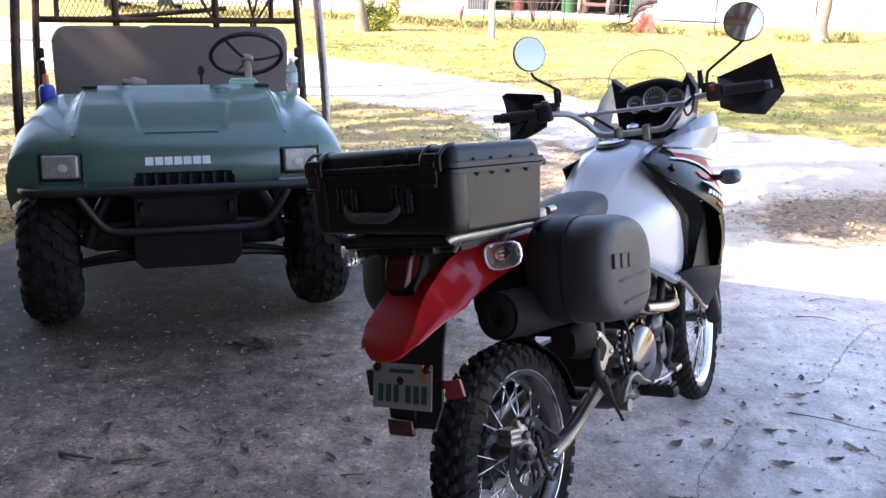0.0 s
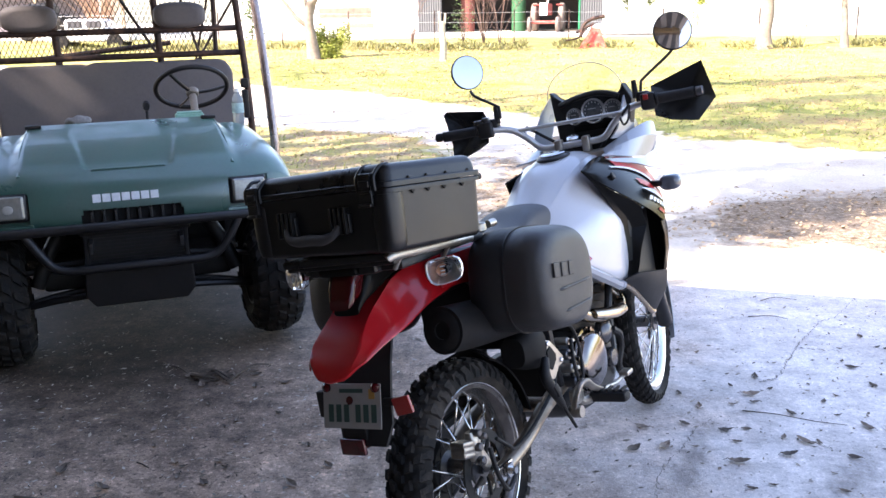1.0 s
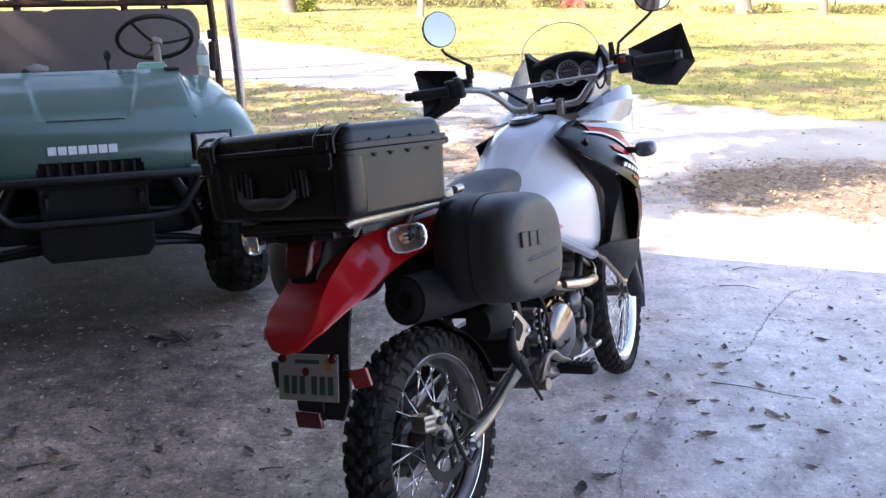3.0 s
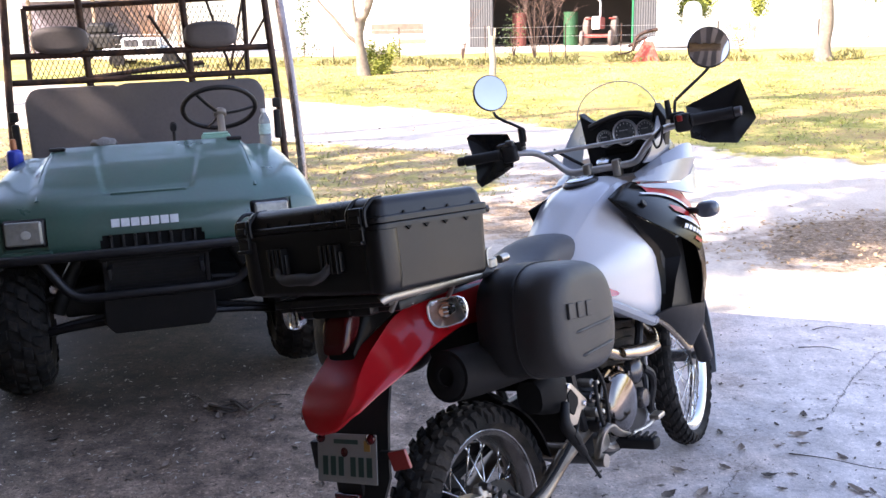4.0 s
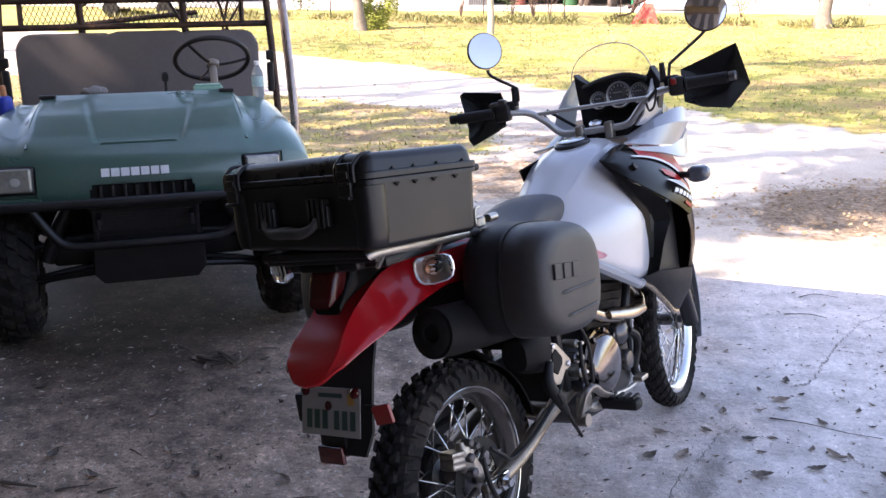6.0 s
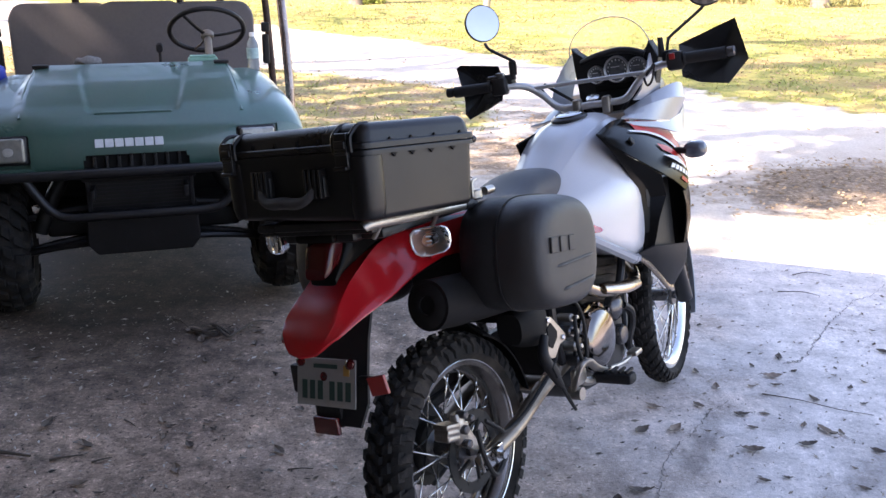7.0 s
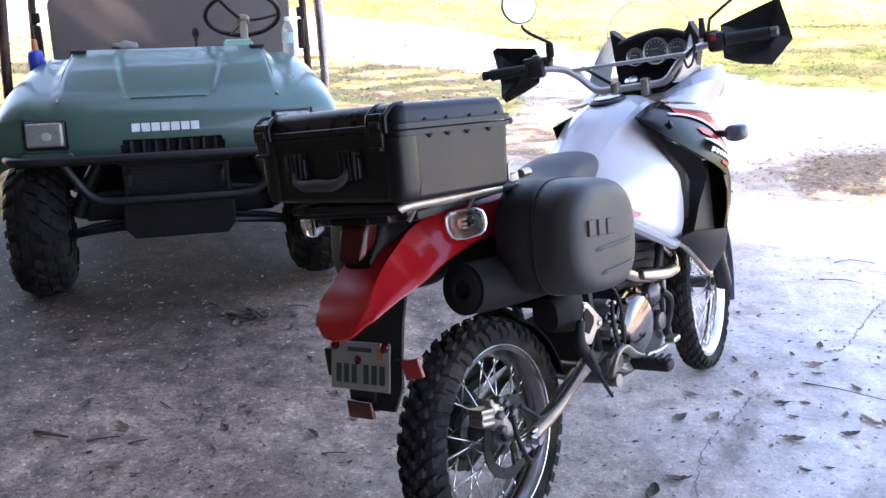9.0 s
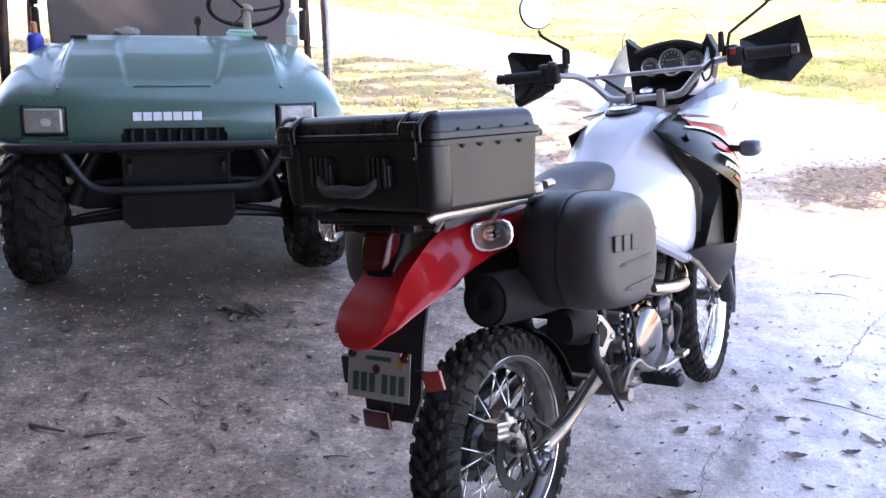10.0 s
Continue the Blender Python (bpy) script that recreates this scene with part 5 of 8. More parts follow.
lathe(bm, [(0, -0.001), (0.011, -0.001), (0.010, 0.001), (0, 0.001)], 12, PL @ Matrix.Translation((-0.003, 0.004, 0.014)) @ Matrix.Rotation(radians(90), 4, "Y"))
part("plate_emblem", bm, M_DARKREDLENS, plt)
bm = bmesh.new()
rbox(bm, (-0.003, -0.066, 0.030), (0.0015, 0.018, 0.024), 0)
bm.transform(PL)
part("plate_sticker", bm, M_PLATEORANGE, plt, "faded orange sticker")
for s in (-1, 1):
    bm = bmesh.new()
    lathe(bm, [(0, -0.004), (0.012, -0.004), (0.012, 0.004), (0.006, 0.009), (0, 0.01)], 16, PL @ Matrix.Translation((-0.004, s * 0.078, 0.046)) @ Matrix.Rotation(radians(-90), 4, "Y"))
    part("plate_bolt", bm, M_REDLENS, plt, "red plastic plate bolt")
bm = bmesh.new()
rbox(bm, (-0.437, 0.115, 0.655), (0.02, 0.03, 0.07), 0.005)
part("bracket_rib", bm, M_BLACK, bracket)
bm = bmesh.new()
rbox(bm, (-0.43, 0.03, 0.57), (0.03, 0.08, 0.06), 0.006)
part("reflector_mount", bm, M_BLACK, bracket)
bm = bmesh.new()
rbox(bm, (-0.43, -0.10, 0.66), (0.014, 0.05, 0.02), 0.004)
part("reflector_arm", bm, M_BLACK, bracket)
bm = bmesh.new()
rbox(bm, (-0.455, 0.030, 0.548), (0.014, 0.078, 0.044), 0.005)
part("lower_reflector", bm, M_DARKREDLENS, bike, "dark red rear reflector")
bm = bmesh.new()
rbox(bm, (-0.445, -0.142, 0.656), (0.010, 0.052, 0.045), 0.003, rot=Matrix.Rotation(radians(-12), 4, "X"))
part("side_reflector", bm, M_REDREFLECT, bike, "bright red reflector")


def indicator(base, tip, face, name):
    """A turn signal on a short stalk, whose lens looks along face."""
    b = bmesh.new()
    tube(b, [base, Vector(base).lerp(Vector(tip), 0.6), tip], 0.010, 8, 2)
    stalk = part(name, b, M_MUFFLER, bike, "clear-lens turn signal on a black stalk")
    m = frame_of(tip, face)
    b = bmesh.new()
    outline = [(-0.045, -0.012), (-0.047, 0.006), (-0.045, 0.022), (-0.036, 0.031), (-0.010, 0.034), (0.028, 0.033), (0.041, 0.026), (0.046, 0.012), (0.046, -0.006), (0.040, -0.021), (0.028, -0.029), (-0.006, -0.034), (-0.026, -0.033), (-0.038, -0.026)]

    def ring_at(x, k, flatten=1.0):
        return [b.verts.new(m @ Vector((x, y * k, z * k * flatten))) for y, z in outline]
    skin(b, [ring_at(-0.034, 0.45), ring_at(-0.018, 0.86), ring_at(-0.002, 1.0), ring_at(0.004, 1.02), ring_at(0.005, 0.95), ring_at(0.001, 0.86), ring_at(-0.012, 0.66), ring_at(-0.024, 0.36)])
    part("housing", b, M_REFLECTOR, stalk, "chrome turn signal housing", smooth=5)
    b = bmesh.new()
    skin(b, [ring_at(0.004, 0.93), ring_at(0.013, 0.88), ring_at(0.018, 0.66), ring_at(0.021, 0.3)])
    lens = part("lens", b, M_LENS, stalk, "clear faceted turn signal lens", smooth=5)
    lens.visible_shadow = False
    b = bmesh.new()
    hull(b, [(-0.026, -0.004, 0, 0.008, 0.008, 2), (-0.014, -0.004, 0, 0.016, 0.014, 2), (-0.005, -0.004, 0, 0.012, 0.011, 2), (0.001, -0.004, 0, 0.005, 0.005, 2)], 14, 2)
    b.transform(m)
    part("bulb", b, M_AMBERDARK, stalk, "amber bulb")
    for k in range(3):
        b = bmesh.new()
        rbox(b, (0.0, -0.004, 0.010 - 0.009 * k), (0.004, 0.013, 0.003), 0.001)
        b.transform(m)
        part("bulb_guard", b, M_BADGE, stalk)


indicator((-0.190, -0.185, 0.950), (-0.258, -0.207, 0.944), (-0.80, -0.55, 0.0), "turn_signal")
indicator((-0.20, 0.11, 0.955), (-0.315, 0.235, 0.966), (-0.9, 0.42, 0.0), "turn_signal")
for s in (-1, 1):
    bm = bmesh.new()
    tube(bm, [(1.165, s * 0.225, 0.945), (1.155, s * 0.26, 0.945), (1.145, s * 0.29, 0.943)], 0.012, 8, 2)
    fi = part("turn_signal", bm, M_BLACK, bike, "black-backed front turn signal")
    bm = bmesh.new()
    hull(bm, [(1.135, s * 0.30, 0.943, 0.012, 0.010, 2), (1.145, s * 0.305, 0.943, 0.034, 0.026, 2.4), (1.175, s * 0.305, 0.943, 0.04, 0.03, 2.6), (1.19, s * 0.305, 0.943, 0.036, 0.027, 2.6)], 18, 3)
    part("housing", bm, M_SMOKED, fi)

# luggage rack
for s in (-1,):
    bm = bmesh.new()
    tube(bm, [(-0.465, s * 0.195, 1.020), (-0.44, s * 0.20, 1.023), (-0.28, s * 0.20, 1.011), (-0.10, s * 0.20, 0.998)], 0.0125, 10, 3)
    rail = part("rack_rail", bm, M_ALU, bike, "bare aluminium rack rail")
    bm = bmesh.new()
    tube(bm, [(-0.10, s * 0.20, 0.998), (-0.07, s * 0.20, 0.995), (-0.02, s * 0.19, 0.975), (0.02, s * 0.16, 0.955)], 0.014, 10, 3)
    part("rack_clamp", bm, M_BLACK, rail)
    bm = bmesh.new()
    cyl(bm, (-0.41, s * 0.195, 1.015), (-0.41, s * 0.17, 0.985), 0.006, seg=8)
    part("rack_stay", bm, M_ALU, rail)
    bm = bmesh.new()
    cyl(bm, (-0.19, s * 0.195, 1.005), (-0.19, s * 0.16, 0.96), 0.006, seg=8)
    part("rack_stay", bm, M_ALU, rail)
bm = bmesh.new()
rbox(bm, (-0.28, -0.02, 1.022), (0.34, 0.34, 0.02), 0.006)
rbox(bm, (-0.27, 0, 0.996), (0.28, 0.22, 0.042), 0.012)
# wide sheet added to block light from the mudguard deck below
rbox(bm, (-0.20, -0.012, 0.990), (0.36, 0.32, 0.026), 0.008)
rack = part("rack_plate", bm, M_CASE, bike, "black luggage rack plate")
for x in (-0.42, -0.30, -0.16):
    bm = bmesh.new()
    rbox(bm, (x, -0.02, 1.008), (0.03, 0.34, 0.016), 0.004)
    part("rack_bar", bm, M_CASE, rack, "black cross bar")
bm = bmesh.new()
cyl(bm, (-0.035, -0.19, 1.0), (-0.035, -0.19, 1.025), 0.022, seg=16, bev=0.004)
cyl(bm, (0.015, -0.19, 1.012), (0.05, -0.19, 1.012), 0.011, seg=10)
tube(bm, [(-0.055, -0.2, 1.01), (-0.05, -0.2, 1.045), (-0.03, -0.2, 1.05)], 0.004, 6, 3)
part("rack_knob", bm, M_ALU, bike, "chrome rack fastener")

# front end
bm = bmesh.new()
for s in (-1, 1):
    cyl(bm, STEER_WHEEL @ Vector((-0.01, s * 0.095, -0.01)), STEER_WHEEL @ Vector((-0.19, s * 0.095, 0.36)), 0.031, 0.027)
    cyl(bm, STEER_WHEEL @ Vector((-0.17, s * 0.095, 0.32)), (1.065, s * 0.095, 1.085), 0.0215)
forks = part("front_fork", bm, M_STEELBLACK, bike, "black telescopic front fork")
bm = bmesh.new()
rbox(bm, (1.06, 0, 1.09), (0.12, 0.26, 0.035), 0.014)
rbox(bm, (1.12, 0, 0.95), (0.12, 0.26, 0.04), 0.014)
bm.transform(STEER_BAR)
part("fork_clamp", bm, M_ALU, forks, "aluminium triple clamp")
bm = bmesh.new()
rws = []
for k in range(19):
    a = radians(-28 + 120 * k / 18)
    r = 0.372
    row = []
    for j in range(7):
        u = (j - 3) / 3
        y = 0.062 * u
        rr = r - 0.035 * abs(u) ** 2.5
        row.append(STEER_WHEEL @ Vector((rr * math.cos(a), y, rr * math.sin(a))))
    rws.append(row)
surface(bm, rws, 0.004)
part("front_mudguard", bm, mat("grey mudguard plastic", (0.46, 0.47, 0.49), 0.4, vary=0.08), bike, "grey front mudguard")
bm = bmesh.new()
side_line = [(0.957, -0.465, 1.255), (0.97, -0.39, 1.255), (0.99, -0.30, 1.25), (1.02, -0.225, 1.238), (1.035, -0.17, 1.20), (1.045, -0.12, 1.15), (1.045, -0.06, 1.143), (1.045, 0, 1.143)]
tube(bm, side_line + [(x, -y, z) for x, y, z in side_line[-2::-1]], 0.0125, 12, 5)
bm.transform(STEER_BAR)
bar = part("handlebar", bm, M_GALV, bike, "grey aluminium handlebar with a crossbar")
bm = bmesh.new()
cyl(bm, (1.027, -0.20, 1.228), (1.027, 0.20, 1.228), 0.0075, seg=10)
bm.transform(STEER_BAR)
part("crossbar", bm, M_GALV, bar, "thin bright crossbar")
for s in (-1, 1):
    bm = bmesh.new()
    rbox(bm, (1.045, s * 0.052, 1.137), (0.05, 0.03, 0.062), 0.008)
    bm.transform(STEER_BAR)
    part("bar_clamp", bm, M_ALU, bar, "cast bar clamp")
    bm = bmesh.new()
    ridges = [(0, 0), (0.021, 0), (0.021, 0.006)]
    for k in range(16):
        ridges += [(0.0186, 0.008 + 0.008 * k), (0.0191, 0.010 + 0.008 * k), (0.0191, 0.0135 + 0.008 * k)]
    lathe(bm, ridges + [(0, 0.138)], 18, Matrix.Translation((0.972, s * 0.335, 1.255)) @ Vector((-0.015, s * 0.135, 0.001)).to_track_quat("Z", "Y").to_matrix().to_4x4())
    bm.transform(STEER_BAR)
    grip = part("grip", bm, M_BLACK, bar, "black rubber grip")
    bm = bmesh.new()
    cyl(bm, (0.957, s * 0.47, 1.256), (0.954, s * 0.497, 1.257), 0.0165, seg=14, bev=0.004)
    bm.transform(STEER_BAR)
    part("bar_end", bm, M_ENGINE if s < 0 else M_BLACK, grip, "bar end weight")
    bm = bmesh.new()
    rbox(bm, (0.985, s * 0.305, 1.252), (0.055, 0.055, 0.062), 0.012)
    rbox(bm, (1.02, s * 0.285, 1.268), (0.06, 0.05, 0.045), 0.012)
    cyl(bm, (1.005, s * 0.26, 1.27), (1.005, s * 0.26, 1.335), 0.012, 0.009, seg=10)
    bm.transform(STEER_BAR)
    sw = part("switch_housing", bm, M_BLACK, bar, "black switch housing")
    bm = bmesh.new()
    tube(bm, [(1.01, s * 0.31, 1.25), (1.035, s * 0.36, 1.245), (1.04, s * 0.44, 1.24), (1.035, s * 0.495, 1.24)], 0.007, 8, 4, flat=0.7)
    bm.transform(STEER_BAR)
    part("lever", bm, M_STEELBLACK, bar, "black hand lever")
bm = bmesh.new()
rbox(bm, (0.955, -0.298, 1.268), (0.012, 0.018, 0.02), 0.003)
bm.transform(STEER_BAR)
part("kill_switch", bm, M_REDREFLECT, sw, "red engine stop switch")
bm = bmesh.new()
rbox(bm, (0.985, 0.325, 1.282), (0.04, 0.045, 0.022), 0.007)
rbox(bm, (0.985, 0.30, 1.285), (0.04, 0.03, 0.03), 0.008)
bm.transform(STEER_BAR)
part("reservoir", bm, M_ENGINE, bar, "small metal lever perch")


def handguard(outline, back, name):
    """A curved plastic hand shield; outline in across, up; back: how far ahead of the grip it stands."""
    b = bmesh.new()
    cx = sum(p[0] for p in outline) / len(outline)
    cz = sum(p[1] for p in outline) / len(outline)
    rws = []
    dense = []
    n = len(outline)
    for i in range(n):
        p, q = Vector((*outline[i], 0)), Vector((*outline[(i + 1) % n], 0))
        dense += [p.lerp(q, k / 5) for k in range(5)]
    for f in (0.04, 0.35, 0.65, 0.9, 1.0):
        row = []
        for p in dense:
            y, z = cx + (p.x - cx) * f, cz + (p.y - cz) * f
            bulge = 0.05 * (1 - f * f) + 0.02 * (z - cz) / 0.1
            row.append((back + bulge - 0.25 * abs(abs(y) - 0.36) ** 1.5, y, z))
        rws.append([b.verts.new(q) for q in row])
    skin(b, rws, cap=False)
    b.faces.new(rws[0])
    bmesh.ops.solidify(b, geom=b.faces[:], thickness=0.005)
    return part(name, b, M_GUARD, bike, "black plastic handguard")


handguard([(-0.30, 1.303), (-0.43, 1.342), (-0.495, 1.360), (-0.538, 1.226), (-0.468, 1.155), (-0.37, 1.170), (-0.31, 1.195)], 1.125, "handguard")
handguard([(0.478, 1.338), (0.46, 1.348), (0.30, 1.324), (0.272, 1.273), (0.284, 1.204), (0.332, 1.183), (0.428, 1.149), (0.446, 1.171), (0.446, 1.215), (0.457, 1.264)], 0.935, "handguard")


def mirror(centre, stem, r, face):
    b = bmesh.new()
    tube(b, stem, 0.0055, 8, 3)
    arm = part("mirror", b, M_STEELBLACK, bike, "round mirror on a black cranked stem")
    m = frame_of(centre, face) @ Matrix.Rotation(radians(90), 4, "Y")
    b = bmesh.new()
    lathe(b, [(r * 0.97, 0.006), (r, 0.006), (r * 1.03, 0.002), (r * 1.02, -0.006), (r * 0.8, -0.018), (r * 0.3, -0.026), (0, -0.027)], 36, m)
    part("shell", b, M_BLACK, arm, "black mirror shell")
    b = bmesh.new()
    lathe(b, [(0, 0.0065), (r * 0.5, 0.0063), (r * 0.975, 0.0055), (r * 0.975, 0.003), (0, 0.003)], 36, m)
    part("glass", b, M_MIRROR, arm, "mirror glass reflecting pale sky")


def glass_face(centre, sees):
    """The way a glass must face, in the motorcycle's frame, for the rider's-side view to show what lies along sees."""
    c = BIKE @ Vector(centre)
    way = (c - Vector((0.35, 0.08, 1.58))).normalized()
    n = (Vector(sees).normalized() - way).normalized()
    return BIKE.to_3x3().inverted() @ n


LEFT_GLASS = glass_face((0.90, 0.312, 1.477), (0.70, -0.62, 0.34))
RIGHT_GLASS = glass_face((1.10, -0.42, 1.477), (0.10, -0.88, 0.46))
mirror((0.90, 0.312, 1.477), [(0.935, 0.225, 1.285), (0.933, 0.222, 1.325), (0.925, 0.232, 1.338), (0.905, 0.30, 1.385), (0.90, 0.312, 1.41)], 0.063, LEFT_GLASS)
mirror((1.10, -0.42, 1.477), [(1.065, -0.285, 1.29), (1.068, -0.29, 1.32), (1.075, -0.30, 1.335), (1.10, -0.385, 1.395), (1.10, -0.41, 1.415)], 0.066, RIGHT_GLASS)

# dash, screen and fairing
bm = bmesh.new()
plate(bm, [(0.124, 1.13), (0.130, 1.25), (0.139, 1.350), (0.092, 1.300), (0.05, 1.306), (0.0, 1.314), (-0.06, 1.318), (-0.11, 1.310), (-0.148, 1.294), (-0.163, 1.337), (-0.196, 1.272), (-0.165, 1.14), (-0.12, 1.10), (0.08, 1.10)], 0.05,
      Matrix.Translation((1.225, 0, 0)) @ Matrix(((0, 0, 1, 0), (1, 0, 0, 0), (0, 1, 0, 0), (0, 0, 0, 1))), 0.006)
dash = part("dashboard", bm, M_BLACK, bike, "black instrument panel with pointed cowl")
bm = bmesh.new()
tube(bm, [(1.19, 0.095, 1.290), (1.183, 0.05, 1.302), (1.180, 0.0, 1.311), (1.180, -0.06, 1.315), (1.183, -0.11, 1.306), (1.19, -0.15, 1.288)], 0.012, 8)
part("visor", bm, M_BLACK, dash)
for y, z, r in ((0.045, 1.240, 0.032), (-0.036, 1.250, 0.047), (-0.116, 1.247, 0.036)):
    gm = Matrix.Translation((1.20, y, z)) @ Matrix.Rotation(radians(-90), 4, "Y")
    bm = bmesh.new()
    lathe(bm, [(0, 0.001), (r * 0.88, 0.001), (r * 0.88, 0.010), (r * 0.97, 0.013), (r * 1.04, 0.0), (r * 1.04, -0.01)], 28, gm)
    g = part("gauge", bm, M_GALV, dash, "round instrument")
    bm = bmesh.new()
    lathe(bm, [(0, 0.0025), (r * 0.88, 0.0025), (r * 0.88, 0.002), (0, 0.002)], 28, gm)
    part("gauge_face", bm, M_GAUGE, g, "grey dial face")
    bm = bmesh.new()
    for k in range(11):
        a = radians(-120 + 24 * k)
        rbox(bm, gm @ Vector((r * 0.72 * math.cos(a), r * 0.72 * math.sin(a), 0.004)), (0.001, 0.003, 0.006), 0)
    rbox(bm, gm @ Vector((0.2 * r, 0.1 * r, 0.005)), (0.001, r * 0.7, 0.002), 0)
    part("dial_marks", bm, M_BADGE, g)
bm = bmesh.new()
rbox(bm, (1.19, -0.035, 1.190), (0.012, 0.17, 0.022), 0.004)
part("warning_lights", bm, M_GLOSSBLACK, dash)
bm = bmesh.new()
lathe(bm, [(0.024, -0.02), (0.024, 0.008), (0.019, 0.012), (0.008, 0.012), (0.007, 0.006), (0, 0.006)], 20, Matrix.Translation((1.09, 0.004, 1.16)) @ Matrix.Rotation(radians(-25), 4, "Y"))
bm.transform(STEER_BAR)
part("ignition_lock", bm, M_CHROME, bike, "chrome ignition lock")
bm = bmesh.new()
tube(bm, [(1.08, 0.20, 1.235), (1.11, 0.12, 1.17), (1.13, 0.05, 1.12), (1.14, 0.0, 1.05)], 0.006, 8)
tube(bm, [(1.05, -0.24, 1.25), (1.10, -0.15, 1.18), (1.14, -0.06, 1.10)], 0.006, 8)
tube(bm, [(1.08, 0.22, 1.225), (1.06, 0.14, 1.15), (1.12, 0.09, 1.09)], 0.005, 8)
tube(bm, [(1.03, -0.25, 1.25), (1.02, -0.24, 1.20), (1.035, -0.215, 1.185), (1.05, -0.20, 1.21)], 0.004, 8)
part("cable", bm, M_BLACK, bike, "black control cables")
bm = bmesh.new()
rws = []
for k in range(25):
    a = math.pi * k / 24
    y, z = 0.022 - 0.165 * math.cos(a), 1.285 + 0.155 * math.sin(a) ** 0.8
    row = []
    for f in (0.0, 0.33, 0.66, 1.0):
        zz = 1.22 + (z - 1.22) * f
        yy = 0.022 + (y - 0.022) * (0.96 + 0.04 * f)
        row.append((1.34 - 0.30 * (zz - 1.22) - 0.9 * (yy - 0.022) ** 2 * 1.5, yy, zz))
    rws.append(row)
rim_line = [r[-1] for r in rws]
surface(bm, rws, 0.003)
screen = part("windscreen", bm, M_SCREEN, bike, "small clear windscreen")
screen.visible_shadow = False
bm = bmesh.new()
tube(bm, rim_line, 0.0022, 6, 1)
part("screen_edge", bm, mat("frosted screen edge", (0.62, 0.62, 0.58), 0.3), screen, "bright polished screen edge")
for s in (-1, 1):
    bm = bmesh.new()
    up_line = [(1.03, s * 0.12, 1.11), (1.15, s * 0.172, 1.150), (1.28, s * 0.198, 1.172), (1.37, s * 0.20, 1.168), (1.425, s * 0.187, 1.138)]
    mid_line = [(0.97, s * 0.155, 1.10), (1.10, s * 0.198, 1.122), (1.24, s * 0.216, 1.125), (1.35, s * 0.212, 1.116), (1.425, s * 0.189, 1.108)]
    low_line = [(0.90, s * 0.172, 1.098), (1.04, s * 0.20, 1.072), (1.15, s * 0.208, 1.056), (1.27, s * 0.205, 1.048), (1.385, s * 0.188, 1.072)]
    cols = [[a, a.lerp(b, 0.5), b, b.lerp(c, 0.5), c] for a, b, c in zip(catmull(up_line, 4), catmull(mid_line, 4), catmull(low_line, 4))]
    surface(bm, cols, 0.006)
    part("fairing", bm, M_FAIRING, bike, "silver headlamp fairing side", smooth=12)
    bm = bmesh.new()
    surface(bm, [[(1.255, s * 0.160, 1.328), (1.18, s * 0.172, 1.275), (1.125, s * 0.176, 1.225), (1.08, s * 0.172, 1.172), (1.06, s * 0.15, 1.14)],
                 [(1.31, s * 0.150, 1.310), (1.28, s * 0.165, 1.26), (1.26, s * 0.172, 1.21), (1.24, s * 0.175, 1.17), (1.20, s * 0.165, 1.13)]], 0.006)
    part("screen_support", bm, M_FAIRING, bike, "silver fairing flank beside the dash")
    bm = bmesh.new()
    low2 = [(0.93, s * 0.165, 1.08), (1.08, s * 0.20, 1.058), (1.20, s * 0.204, 1.046), (1.32, s * 0.198, 1.060), (1.41, s * 0.183, 1.088)]
    surface(bm, [low2, [(0.97, s * 0.175, 1.062), (1.10, s * 0.210, 1.034), (1.21, s * 0.216, 1.006), (1.30, s * 0.21, 0.992), (1.36, s * 0.195, 1.0)]], 0.006)
    part("fairing_lower", bm, M_FAIRING, bike, "silver fairing lower edge")
bm = bmesh.new()
hull(bm, [(1.28, 0, 1.14, 0.16, 0.10, 3), (1.38, 0, 1.13, 0.14, 0.10, 3), (1.46, 0, 1.12, 0.09, 0.07, 3)], 24, 3)
part("headlamp", bm, M_GLOSSBLACK, bike, "headlamp seen from behind")


# ---- luggage on the motorcycle ----
CASE = BIKE @ Matrix.Translation((-0.4744, -0.0057, 1.040)) @ Matrix.Rotation(-0.1149, 4, "Z") @ Matrix.Rotation(0.0738, 4, "Y") @ Matrix.Rotation(0.0158, 4, "X")
case = thing("hard_case", CASE, "black moulded waterproof hard case strapped on the rack", "hard case")
CL, CW, CH = 0.4835, 0.356, 0.150      # across, along, up to the lip


